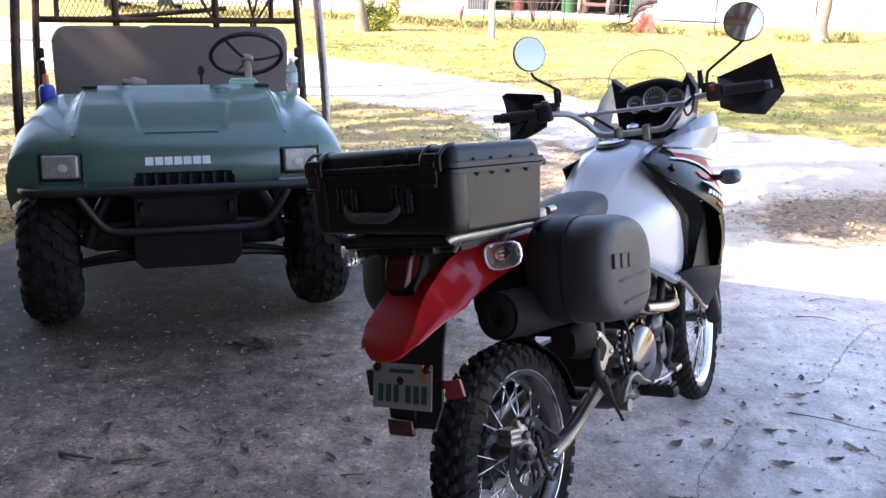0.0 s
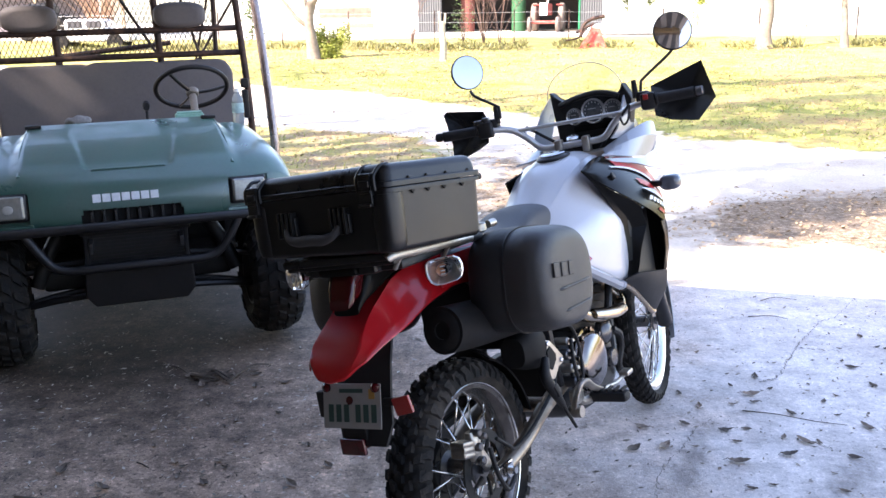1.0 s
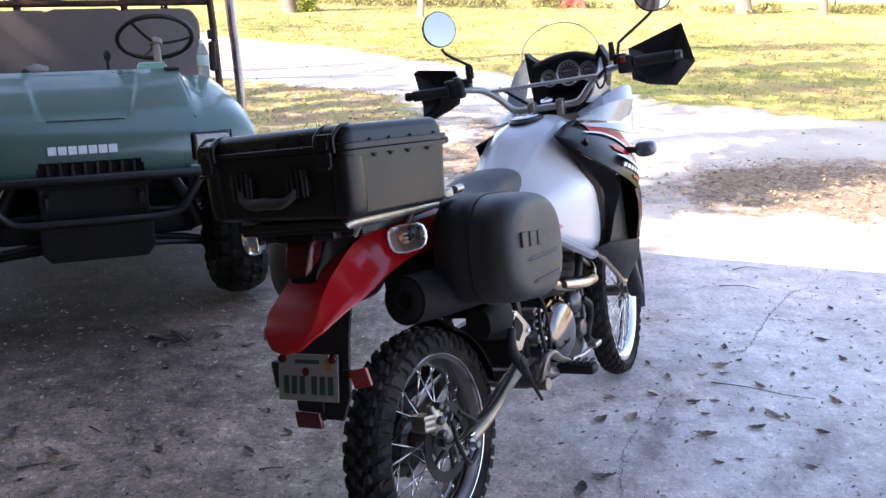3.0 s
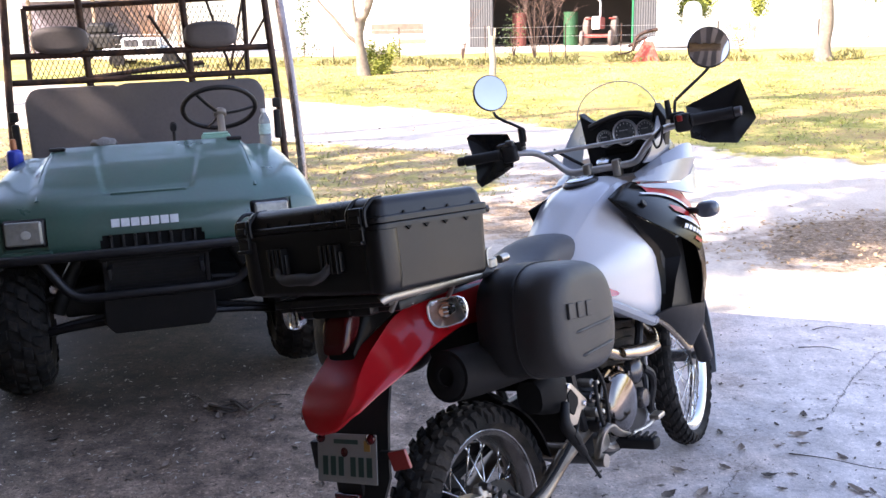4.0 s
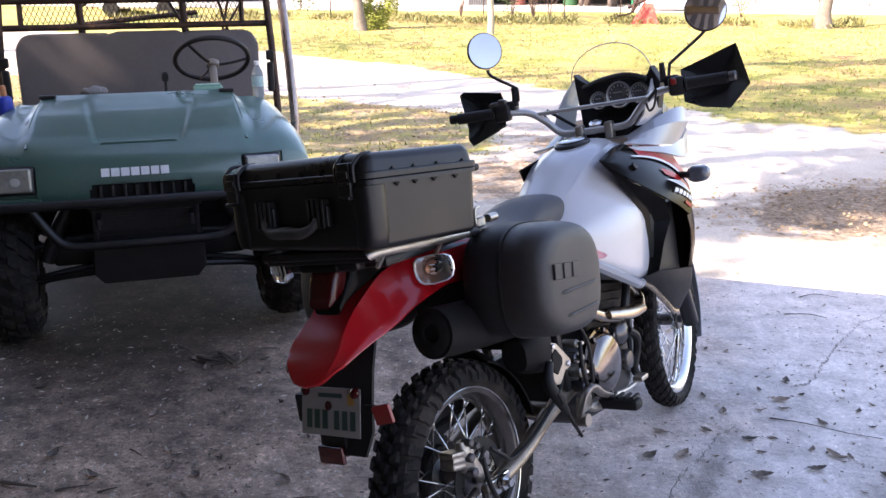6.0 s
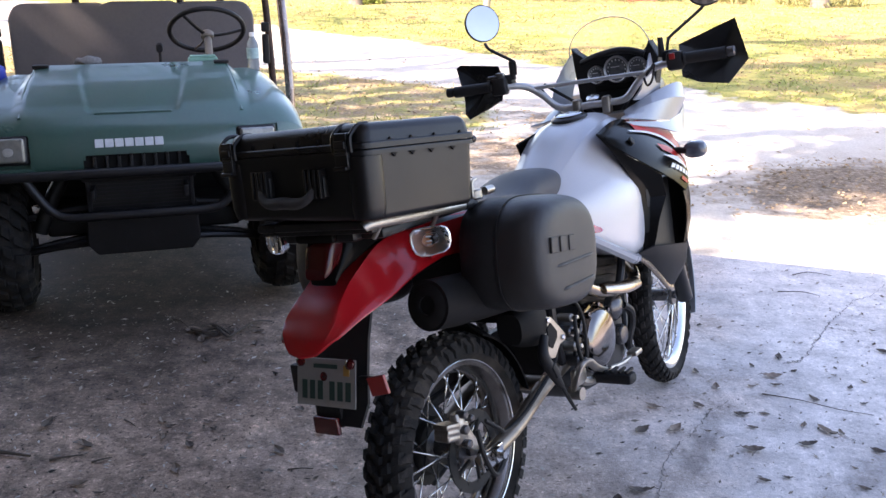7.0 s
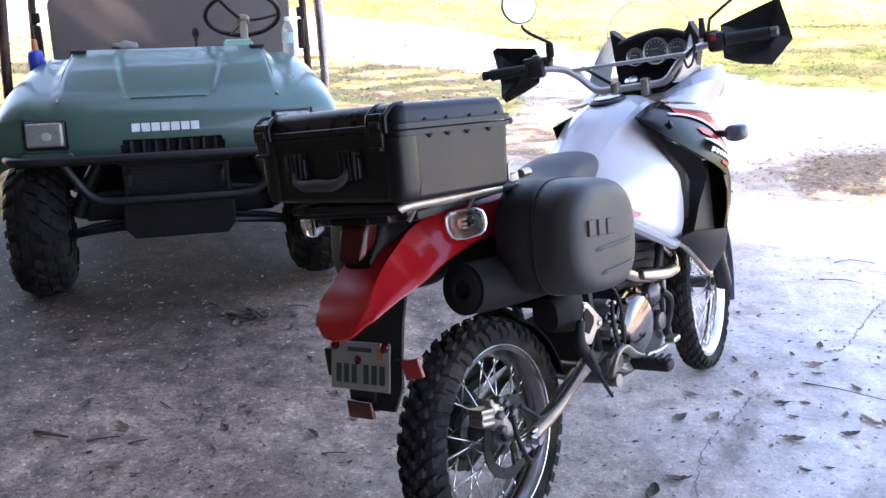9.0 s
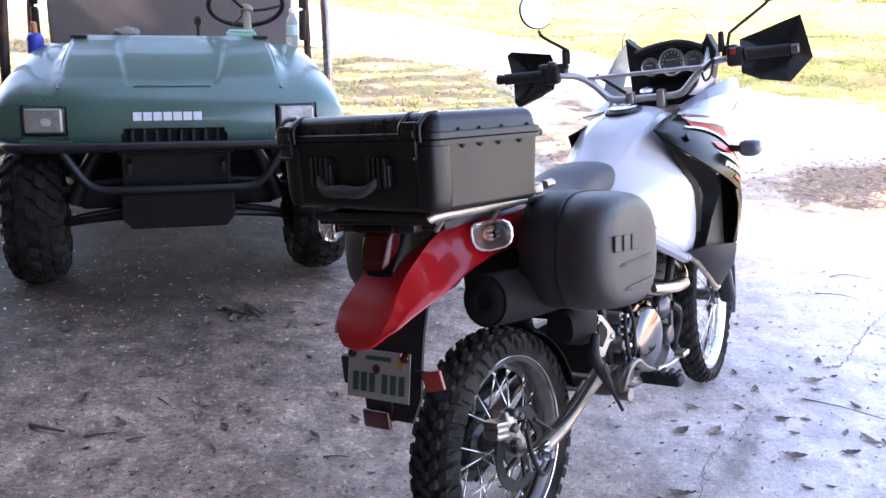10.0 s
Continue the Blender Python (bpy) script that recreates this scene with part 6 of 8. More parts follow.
def case_half(z0, z1, in0, in1, bev):
    b = bmesh.new()
    bb = bmesh.new()
    pts = []
    for z, inset in ((z0, in0), (z1, in1)):
        for x, y in ((inset, -CL / 2 + inset), (CW - inset, -CL / 2 + inset), (CW - inset, CL / 2 - inset), (inset, CL / 2 - inset)):
            pts.append(bb.verts.new((x, y, z)))
    bb.faces.new(pts[3::-1])
    bb.faces.new(pts[4:])
    for k in range(4):
        bb.faces.new((pts[k], pts[(k + 1) % 4], pts[4 + (k + 1) % 4], pts[4 + k]))
    upright = [e for e in bb.edges if abs(e.verts[0].co.z - e.verts[1].co.z) > 0.01]
    bmesh.ops.bevel(bb, geom=upright, offset=0.028, segments=6, affect="EDGES", profile=0.5)
    flat = [e for e in bb.edges if abs(e.verts[0].co.z - e.verts[1].co.z) < 1e-4 and abs(e.verts[0].co.z - bev[0]) < 1e-4 and len(e.link_faces) == 2]
    bmesh.ops.bevel(bb, geom=flat, offset=bev[1], segments=4, affect="EDGES", profile=0.5)
    merge(b, bb)
    return b


shell = part("bottom_shell", case_half(0.0, CH, 0.008, 0.002, (0.0, 0.014)), M_CASE, case, "ribbed black lower shell")
lid = part("lid", case_half(CH + 0.006, CH + 0.055, 0.002, 0.010, (CH + 0.055, 0.02)), M_CASE, case, "black rounded lid")
bm = bmesh.new()
for z, h, grow in ((CH - 0.006, 0.012, 0.003), (CH + 0.008, 0.014, 0.004)):
    merge(bm, case_half(z - h / 2, z + h / 2, -grow, -grow, (z + h / 2, 0.004)))
part("lip", bm, M_CASE, case, "raised sealing lip")
bm = bmesh.new()
for side in (-1, 1):
    m = Matrix.Rotation(radians(90), 4, "X")
    for x in (0.09, 0.145, 0.205, 0.275):
        plate(bm, [(-0.008, 0), (0.008, 0), (0, -0.008)], 0.010, Matrix.Translation((x, side * (CL / 2 - 0.003), CH - 0.013)) @ m)
    for x in (0.082, 0.146, 0.219, 0.305):
        plate(bm, [(-0.0055, 0), (0.0055, 0), (0, 0.007)], 0.012, Matrix.Translation((x, side * (CL / 2 - 0.006), CH + 0.014)) @ m)
for y in (-0.10, -0.03, 0.05, 0.13):
    plate(bm, [(-0.006, 0), (0.006, 0), (0, 0.013)], 0.010, Matrix.Translation((0.006, y, CH + 0.014)) @ Matrix.Rotation(radians(90), 4, "Z") @ Matrix.Rotation(radians(90), 4, "X"))
# duller black than the case, standing in for shade at the lip
part("gusset", bm, M_MUFFLER, shell, "small moulded gussets", kind="stuff")
for y in (-0.215, 0.215):
    bm = bmesh.new()
    side = 1 if y > 0 else -1
    hull(bm, [(0.034, y - side * 0.008, 0.006, 0.032, 0.028, 2.3), (0.032, y - side * 0.003, 0.030, 0.036, 0.033, 2.3), (0.030, y - side * 0.002, CH - 0.014, 0.037, 0.034, 2.3)], 36, 2, "z")
    part("corner_post", bm, M_CASE, shell, "rounded moulded corner")
for y in (-0.187, 0.217):
    bm = bmesh.new()
    rbox(bm, (-0.004, y, CH - 0.002), (0.018, 0.040, 0.078), 0.004)
    rbox(bm, (-0.010, y, CH + 0.012), (0.014, 0.034, 0.018), 0.004)
    rbox(bm, (-0.011, y, CH - 0.036), (0.018, 0.040, 0.009), 0.003)
    rbox(bm, (-0.008, y, CH - 0.006), (0.014, 0.034, 0.006), 0.002)
    part("latch", bm, M_CASE, case, "black snap latch")
    for dy in (-0.027, 0.027):
        bm = bmesh.new()
        tube(bm, [(-0.006, y + dy, CH - 0.004), (-0.007, y + dy, CH + 0.026), (0.004, y + dy, CH + 0.040), (0.020, y + dy, CH + 0.051), (0.045, y + dy, CH + 0.053)], 0.0048, 8, 3)
        part("latch_rib", bm, M_CASE, lid)
for y in (-0.088, 0.10):
    bm = bmesh.new()
    for k in range(4):
        rbox(bm, (-0.004, y - 0.024 + 0.016 * k, 0.084), (0.024, 0.008, 0.064), 0.003)
    rbox(bm, (-0.001, y, 0.078), (0.018, 0.066, 0.05), 0.006)
    part("handle_mount", bm, M_CASE, case)
bm = bmesh.new()
tube(bm, [(-0.008, -0.088, 0.072), (-0.018, -0.070, 0.052), (-0.020, -0.035, 0.043), (-0.020, 0.01, 0.045), (-0.020, 0.055, 0.043), (-0.018, 0.085, 0.052), (-0.008, 0.10, 0.072)], [0.009, 0.01, 0.013, 0.014, 0.013, 0.01, 0.009], 12, 4)
part("handle", bm, mat("worn grey rubber", (0.04, 0.038, 0.038), 0.7, vary=0.25, grain=150), case, "worn rubber-covered handle")
bm = bmesh.new()
cyl(bm, (CW + 0.004, -CL / 2 + 0.02, CH - 0.003), (CW + 0.016, -CL / 2 + 0.02, CH - 0.003), 0.009, seg=10)
part("hinge_pin", bm, M_CASE, case)
for y in (-0.1, 0.1):
    bm = bmesh.new()
    rbox(bm, (CW + 0.006, y, CH), (0.012, 0.06, 0.03), 0.004)
    part("hinge", bm, M_CASE, case)


def pannier(s):
    p = thing("pannier", BIKE @ Matrix.Translation((0.035, s * 0.312, 0.848)), "charcoal moulded side pannier with raised ribs", "pannier", "panniers on the motorcycle")
    tiltm = Matrix.Rotation(radians(8), 4, "Y")
    b = bmesh.new()
    hull(b, [(-0.006, -s * 0.135, 0.0, 0.125, 0.108, 2.8), (-0.006, -s * 0.125, 0.0, 0.158, 0.136, 3.0), (-0.004, -s * 0.07, 0.002, 0.170, 0.144, 3.1), (0, -s * 0.022, 0, 0.166, 0.143, 3.1)], 40, 4, "y", tiltm)
    part("inner_shell", b, M_BLACK, p, "black inner shell")
    b = bmesh.new()
    hull(b, [(0, -s * 0.018, 0, 0.165, 0.142, 3.1), (0, s * 0.03, 0, 0.163, 0.141, 3.1), (0.002, s * 0.062, -0.001, 0.156, 0.136, 3.0), (0.003, s * 0.080, -0.003, 0.146, 0.128, 2.9), (0.005, s * 0.0905, -0.005, 0.131, 0.116, 2.8), (0.007, s * 0.0955, -0.006, 0.108, 0.096, 2.8), (0.008, s * 0.098, -0.007, 0.05, 0.046, 2.6)], 44, 4, "y", tiltm)
    lid_ = part("lid", b, M_PANNIER, p, "grained charcoal lid")
    b = bmesh.new()
    hull(b, [(0, -s * 0.024, 0, 0.168, 0.145, 3.1), (0, -s * 0.017, 0, 0.168, 0.145, 3.1)], 44, 1, "y", tiltm)
    part("seam", b, M_BLACK, p)
    for z, x0, x1 in ((-0.032, -0.095, 0.140), (-0.090, -0.065, 0.125)):
        b = bmesh.new()
        pts = []
        for k in range(9):
            x = x0 + (x1 - x0) * k / 8
            e = max(0.0, (x - 0.08)) / 0.06
            pts.append((x, s * (0.0975 - 0.024 * e * e - (0.008 if k == 0 else 0)), z + 0.02 * k / 8))
        tube(b, pts, [0.001] + [0.0045] * 7 + [0.003], 8, 3)
        b.transform(tiltm)
        part("rib", b, M_PANNIER, lid_)
    # plain raised bars where the maker's letters stand
    for x in (-0.094, -0.050, -0.007):
        b = bmesh.new()
        rbox(b, (x, s * 0.0965, 0.022), (0.030, 0.010, 0.038), 0.003)
        b.transform(tiltm)
        part("raised_bar", b, M_PANNIER, lid_)
    b = bmesh.new()
    for x in (-0.08, 0.08):
        tube(b, [(x, -s * 0.08, 0.10), (x, -s * 0.13, 0.06), (x * 0.8, -s * 0.17, 0.03)], 0.009, 8, 3)
    part("mounting_bar", b, M_STEELBLACK, p)


pannier(-1)
pannier(1)


# ---- utility vehicle ----
UTV_TURN = radians(3.2)
_f0, _l0 = Vector((0.453, -0.891, 0)).normalized(), Vector((0.891, 0.453, 0)).normalized()
_f = math.cos(UTV_TURN) * _f0 - math.sin(UTV_TURN) * _l0
UTV = frame_of((-1.513, 4.253, 0.0), _f) @ Matrix.Rotation(radians(1.2), 4, "X")
utv = thing("utility_vehicle", UTV, "dark green utility vehicle with black roll cage and bull bar", "utility vehicle")


def knobby_wheel(x, y, turn=0.0):
    m = Matrix.Translation((x, y, 0.312)) @ Matrix.Rotation(turn, 4, "Z")
    b = bmesh.new()
    s = 1 if y > 0 else -1
    lathe(b, [(0, s * 0.03), (0.05, s * 0.035), (0.055, s * 0.02), (0.12, s * 0.01), (0.15, s * 0.06), (0.158, s * 0.115), (0.15, s * 0.115), (0.14, 0.0), (0.15, -s * 0.11), (0.158, -s * 0.11), (0.1, -s * 0.05), (0, -s * 0.05)], 32)
    b.transform(AXLE_Y)
    w = part("wheel", b, M_STEELBLACK, utv, "knobby off-road wheel")
    w.matrix_basis = m
    tyre_parts(w, "muddy knobby black tyre", M_TYREDARK, M_TYREDARK, 0.318, 0.255, 0.158, 22, 0.02, 5)
    return w


for wy in (-0.635, 0.635):
    knobby_wheel(0.0, wy, radians(3))
    knobby_wheel(-1.93, wy)


def hood_point(u, v):
    """u: 0 at the nose's lower edge to 1 at the dash; v: -1 to 1 across."""
    prof = catmull([(0.235, 0.0, 0.655), (0.245, 0, 0.72), (0.235, 0, 0.80), (0.20, 0, 0.875), (0.11, 0, 0.945), (-0.05, 0, 1.0), (-0.24, 0, 1.045), (-0.47, 0, 1.078)], 6)
    k = u * (len(prof) - 1)
    i = min(int(k), len(prof) - 2)
    p = prof[i].lerp(prof[i + 1], k - i)
    a = abs(v)
    y = 0.775 * v
    rise = max(0.0, min(1.0, (u - 0.35) / 0.65))
    drop = 0.0
    if a > 0.60:
        drop += 0.042 * min(1.0, (a - 0.60) / 0.06) * rise
    if a > 0.74:
        q = min(1.0, (a - 0.74) / 0.26)
        drop += (0.10 + 0.14 * rise) * (1 - math.sqrt(max(0.0, 1 - q * q)))
    x = p.x - 0.11 * a ** 4 * (1 - 0.7 * rise) - 0.02 * a * a
    z = p.z - drop
    if u < 0.4 and a > 0.75:
        z += 0.02 * (a - 0.75) / 0.25
    side = 1.0 - 0.10 * max(0.0, rise - 0.55) * (a > 0.5)
    # a shallow pan with a lip at its lower end
    reach = 0.235 + 0.085 * (u - 0.53) / 0.40
    if 0.525 < u < 0.96 and a < reach + 0.02:
        inner = min(1.0, (reach + 0.02 - a) / 0.02) * min(1.0, (u - 0.525) / 0.018) * min(1.0, (0.96 - u) / 0.35)
        z -= 0.012 * inner
        x -= 0.006 * inner
    return Vector((x, y * side, z))


bm = bmesh.new()
NU, NV = 110, 144
grid = [[bm.verts.new(hood_point(j / NU, -1 + 2 * i / NV)) for i in range(NV + 1)] for j in range(NU + 1)]


def cut(u, v):
    a = abs(v)
    if 0.10 < u < 0.375 and 0.565 < a < 0.815:
        return True      # headlamp openings
    return a < 0.29 + 0.12 * (0.14 - u) and u < 0.215


for j in range(NU):
    for i in range(NV):
        if not cut((j + 0.5) / NU, -1 + 2 * (i + 0.5) / NV):
            bm.faces.new((grid[j][i], grid[j][i + 1], grid[j + 1][i + 1], grid[j + 1][i]))
bmesh.ops.delete(bm, geom=[v for v in bm.verts if not v.link_faces], context="VERTS")
lining = bm.copy()
lining.transform(Matrix.Translation((-0.008, 0, -0.011)))
bmesh.ops.reverse_faces(lining, faces=lining.faces)
merge(bm, lining)
hood = part("hood", bm, M_GREEN, utv, "glossy dark green moulded hood")
for s in (-1, 1):
    bm = bmesh.new()
    rws = []
    for k in range(13):
        u = k / 12
        e = hood_point(u, s)
        low = 0.690 + 0.03 * math.sin(math.pi * u) + 0.05 * u
        rws.append([e + Vector((0.002, -s * 0.004, 0.004)), Vector((e.x, e.y + s * 0.008, (e.z * 0.5 + low * 0.5))), Vector((e.x - 0.005, e.y - s * 0.005, min(e.z, low)))])
    surface(bm, rws, 0.0)
    part("fender_side", bm, M_GREEN, hood)
bm = bmesh.new()
tube(bm, [hood_point(0.518, -0.205) + Vector((0, 0, -0.002)), hood_point(0.520, -0.19) + Vector((0, 0, 0.001)), hood_point(0.520, 0) + Vector((0, 0, 0.001)), hood_point(0.520, 0.19) + Vector((0, 0, 0.001)), hood_point(0.518, 0.205) + Vector((0, 0, -0.002))], 0.006, 8, 4)
part("hood_crease", bm, M_GREEN, hood)
for s in (-1, 1):
    bm = bmesh.new()
    for v0, v1 in ((0.60, 0.63),):
        tube(bm, [hood_point(0.5, s * 0.615) + Vector((0, 0, 0.0)), hood_point(0.75, s * 0.615) + Vector((0, 0, -0.002)), hood_point(0.98, s * 0.61) + Vector((0, 0, -0.002))], 0.008, 8, 4)
    part("hood_ridge", bm, M_GREEN, hood)
    bm = bmesh.new()
    p = hood_point(0.97, s * 0.58)
    rbox(bm, p + Vector((0.015, 0, 0.004)), (0.05, 0.075, 0.016), 0.005)
    part("hood_latch", bm, M_BLACK, hood, "black rubber hood latch")
    # headlamps
    c = (hood_point(0.235, s * 0.69) + Vector((-0.02, 0, 0)))
    lm = Matrix.Translation(c) @ Matrix.Rotation(radians(-8), 4, "Y") @ Matrix.Rotation(radians(s * 9), 4, "Z")
    bm = bmesh.new()
    rbox(bm, (-0.035, 0, 0), (0.05, 0.225, 0.185), 0.02)
    rbox(bm, (0.005, 0, -0.082), (0.03, 0.22, 0.022), 0.006)
    bm.transform(lm)
    bez = part("headlamp", bm, M_GREEN, utv, "rectangular headlamp in a green recess")
    bm = bmesh.new()
    rbox(bm, (0.010, 0, 0.010), (0.05, 0.160, 0.106), 0.012, 3)
    bm.transform(lm)
    part("lamp_lens", bm, M_LAMPGLASS, bez, "dusty ribbed headlamp glass")
    bm = bmesh.new()
    rbox(bm, (-0.006, 0, 0.008), (0.05, 0.182, 0.128), 0.014, 3)
    bm.transform(lm)
    part("lamp_rim", bm, M_STEELBLACK, bez, "dark lamp rim")
    bm = bmesh.new()
    hull(bm, [(0.031, -s * 0.012, 0.004, 0.024, 0.020, 2.2), (0.0365, -s * 0.012, 0.004, 0.022, 0.018, 2.2), (0.0385, -s * 0.012, 0.004, 0.012, 0.010, 2.0)], 16, 2)
    bm.transform(lm)
    part("bulb_window", bm, M_BULBSPOT, bez, "pale bulb showing through the glass")
    for k in (1, 7):
        bm = bmesh.new()
        rbox(bm, (0.0342, -0.072 + 0.018 * k, 0.010), (0.0022, 0.010, 0.09), 0.001)
        bm.transform(lm)
        part("lens_rib", bm, M_LAMPGLASS, bez)
# plain white bars where the maker's name stands
badge = None
for k in range(7):
    v = -0.197 + 0.0545 * k
    p0, p1 = hood_point(0.262, v), hood_point(0.318, v)
    bm = bmesh.new()
    rbox(bm, (0, 0, 0), (0.005, 0.036, 0.038), 0.002)
    bm.transform(frame_of(p0.lerp(p1, 0.5) + Vector((0.003, 0, 0.001)), (0.93, 0, 0.36)))
    part("badge_bar", bm, M_BADGE, hood, "raised white badge bar")
bm = bmesh.new()
rbox(bm, (0.165, 0, 0.69), (0.06, 0.50, 0.14), 0.012)
grille = part("grille", bm, M_BLACK, utv, "black slotted nose grille")
for k in range(8):
    bm = bmesh.new()
    rbox(bm, (0.205, -0.182 + 0.052 * k, 0.700), (0.035, 0.014, 0.085), 0.004)
    part("slat", bm, M_PANNIER, grille)
bm = bmesh.new()
rbox(bm, (0.15, 0, 0.52), (0.03, 0.46, 0.24), 0.008)
rad = part("radiator_screen", bm, M_DARK, utv, "black mesh radiator guard")
bm = bmesh.new()
for k in range(26):
    rbox(bm, (0.172, -0.2125 + 0.017 * k, 0.52), (0.006, 0.004, 0.215), 0)
for k in range(13):
    rbox(bm, (0.176, 0, 0.418 + 0.017 * k), (0.005, 0.43, 0.004), 0)
part("mesh_wire", bm, M_STEELBLACK, rad, kind="stuff")
for y in (-0.225, 0.225):
    bm = bmesh.new()
    rbox(bm, (0.17, y, 0.52), (0.03, 0.02, 0.25), 0.004)
    for zz in (0.42, 0.62):
        cyl(bm, (0.18, y, zz), (0.19, y, zz), 0.009, seg=8)
    part("screen_frame", bm, M_STEELBLACK, rad)
bm = bmesh.new()
tube(bm, [(0.02, -0.725, 0.672), (0.14, -0.718, 0.675), (0.25, -0.66, 0.678), (0.285, -0.5, 0.68), (0.295, 0, 0.682), (0.285, 0.5, 0.68), (0.25, 0.66, 0.678), (0.14, 0.718, 0.675), (0.02, 0.725, 0.672)], 0.022, 14, 5)
bull = part("bull_bar", bm, M_STEELBLACK, utv, "black tubular bull bar")
bm = bmesh.new()
tube(bm, [(0.275, -0.475, 0.675), (0.285, -0.43, 0.60), (0.292, -0.37, 0.52), (0.297, -0.30, 0.492), (0.30, -0.15, 0.49), (0.30, 0.15, 0.49), (0.297, 0.30, 0.492), (0.292, 0.37, 0.52), (0.285, 0.43, 0.60), (0.275, 0.475, 0.675)], 0.02, 14, 5)
part("lower_bar", bm, M_STEELBLACK, bull)
bm = bmesh.new()
for y in (-0.2, 0.2):
    bm = bmesh.new()
    rbox(bm, (0.20, y, 0.58), (0.17, 0.02, 0.05), 0.005)
    part("bar_mount", bm, M_STEELBLACK, bull)
bm = bmesh.new()
pts = [(-0.245, 0.485), (0.245, 0.485), (0.25, 0.335), (0.21, 0.285), (-0.21, 0.285), (-0.25, 0.335)]
plate(bm, pts, 0.22, Matrix.Translation((0.11, 0, 0)) @ Matrix(((0, 0, 1, 0), (1, 0, 0, 0), (0, 1, 0, 0), (0, 0, 0, 1))), 0.012)
part("skid_plate", bm, M_BLACK, utv, "black plastic front skid plate")
for s in (-1, 1):
    for z0, z1, x0 in ((0.315, 0.26, 0.09), (0.31, 0.26, -0.06), (0.46, 0.42, 0.0)):
        bm = bmesh.new()
        tube(bm, [(x0, s * 0.20, z0), (x0 * 0.6, s * 0.40, (z0 + z1) / 2 + 0.005), (x0 * 0.2, s * 0.56, z1)], 0.017, 8, 2)
        part("suspension_arm", bm, M_STEELBLACK, utv)
    bm = bmesh.new()
    tube(bm, [(-0.03, s * 0.27, 0.74), (0.0, s * 0.40, 0.52), (0.02, s * 0.47, 0.36)], 0.035, 12, 2)
    part("shock_absorber", bm, M_DARK, utv)
    bm = bmesh.new()
    rbox(bm, (-0.22, s * 0.60, 0.72), (0.50, 0.27, 0.02), 0.008, rot=Matrix.Rotation(radians(6), 4, "Y"))
    rbox(bm, (-0.42, s * 0.60, 0.56), (0.02, 0.27, 0.34), 0.008)
    part("wheel_arch", bm, M_BLACK, utv)
bm = bmesh.new()
rbox(bm, (-0.9, 0, 0.36), (1.7, 0.9, 0.10), 0.02)
rbox(bm, (-0.05, 0, 0.50), (0.45, 0.46, 0.36), 0.02)
# unseen block added to stop yard light coming under the vehicle
rbox(bm, (-1.75, 0, 0.46), (0.70, 0.80, 0.36), 0.04)
part("chassis", bm, M_DARK, utv)
bm = bmesh.new()
hull(bm, [(-0.45, 0, 0.90, 0.44, 0.13, 6), (-0.50, 0, 0.91, 0.45, 0.135, 6), (-0.56, 0, 0.88, 0.44, 0.12, 6)], 32, 2)
rbox(bm, (-0.50, 0, 0.65), (0.06, 1.3, 0.45), 0.02)
part("dash_panel", bm, M_BLACK, utv, "black dash panel")
bm = bmesh.new()
rbox(bm, (-0.95, 0, 0.42), (0.95, 1.38, 0.05), 0.015)
part("floor_pan", bm, M_BLACK, utv)
bm = bmesh.new()
hull(bm, [(-0.92, 0, 0.78, 0.64, 0.055, 5), (-0.95, 0, 0.79, 0.67, 0.075, 5), (-1.15, 0, 0.785, 0.68, 0.08, 5), (-1.36, 0, 0.78, 0.67, 0.075, 5)], 32, 3)
bench = part("bench_seat", bm, M_BENCH, utv, "grey vinyl bench cushion")
bm = bmesh.new()


def back_outline():
    return [(-0.69, 0.84), (0.69, 0.84), (0.70, 1.26), (0.665, 1.325), (0.62, 1.342), (0.28, 1.342), (0.22, 1.318), (-0.13, 1.318), (-0.19, 1.342), (-0.62, 1.342), (-0.665, 1.325), (-0.70, 1.26)]


plate(bm, back_outline(), 0.085, Matrix.Translation((-1.42, 0, 0)) @ Matrix(((0, 0, 1, 0), (1, 0, 0, 0), (0, 1, 0, 0), (0, 0, 0, 1))), 0.026)
bm.transform(Matrix.Translation((-1.42, 0, 0.84)) @ Matrix.Rotation(radians(-8), 4, "Y") @ Matrix.Translation((1.42, 0, -0.84)))
part("backrest", bm, M_BENCH, utv, "dusty grey vinyl bench backrest")
for y in (-0.465, 0.405):
    bm = bmesh.new()
    hull(bm, [(-1.56, y, 1.612, 0.10, 0.045, 3), (-1.54, y, 1.612, 0.150, 0.072, 3), (-1.49, y, 1.612, 0.158, 0.08, 3), (-1.46, y, 1.612, 0.14, 0.068, 3), (-1.45, y, 1.612, 0.10, 0.045, 3)], 28, 3)
    part("headrest", bm, M_BENCH, utv, "grey vinyl headrest pad")

# cage
M_CAGE = M_RUSTY
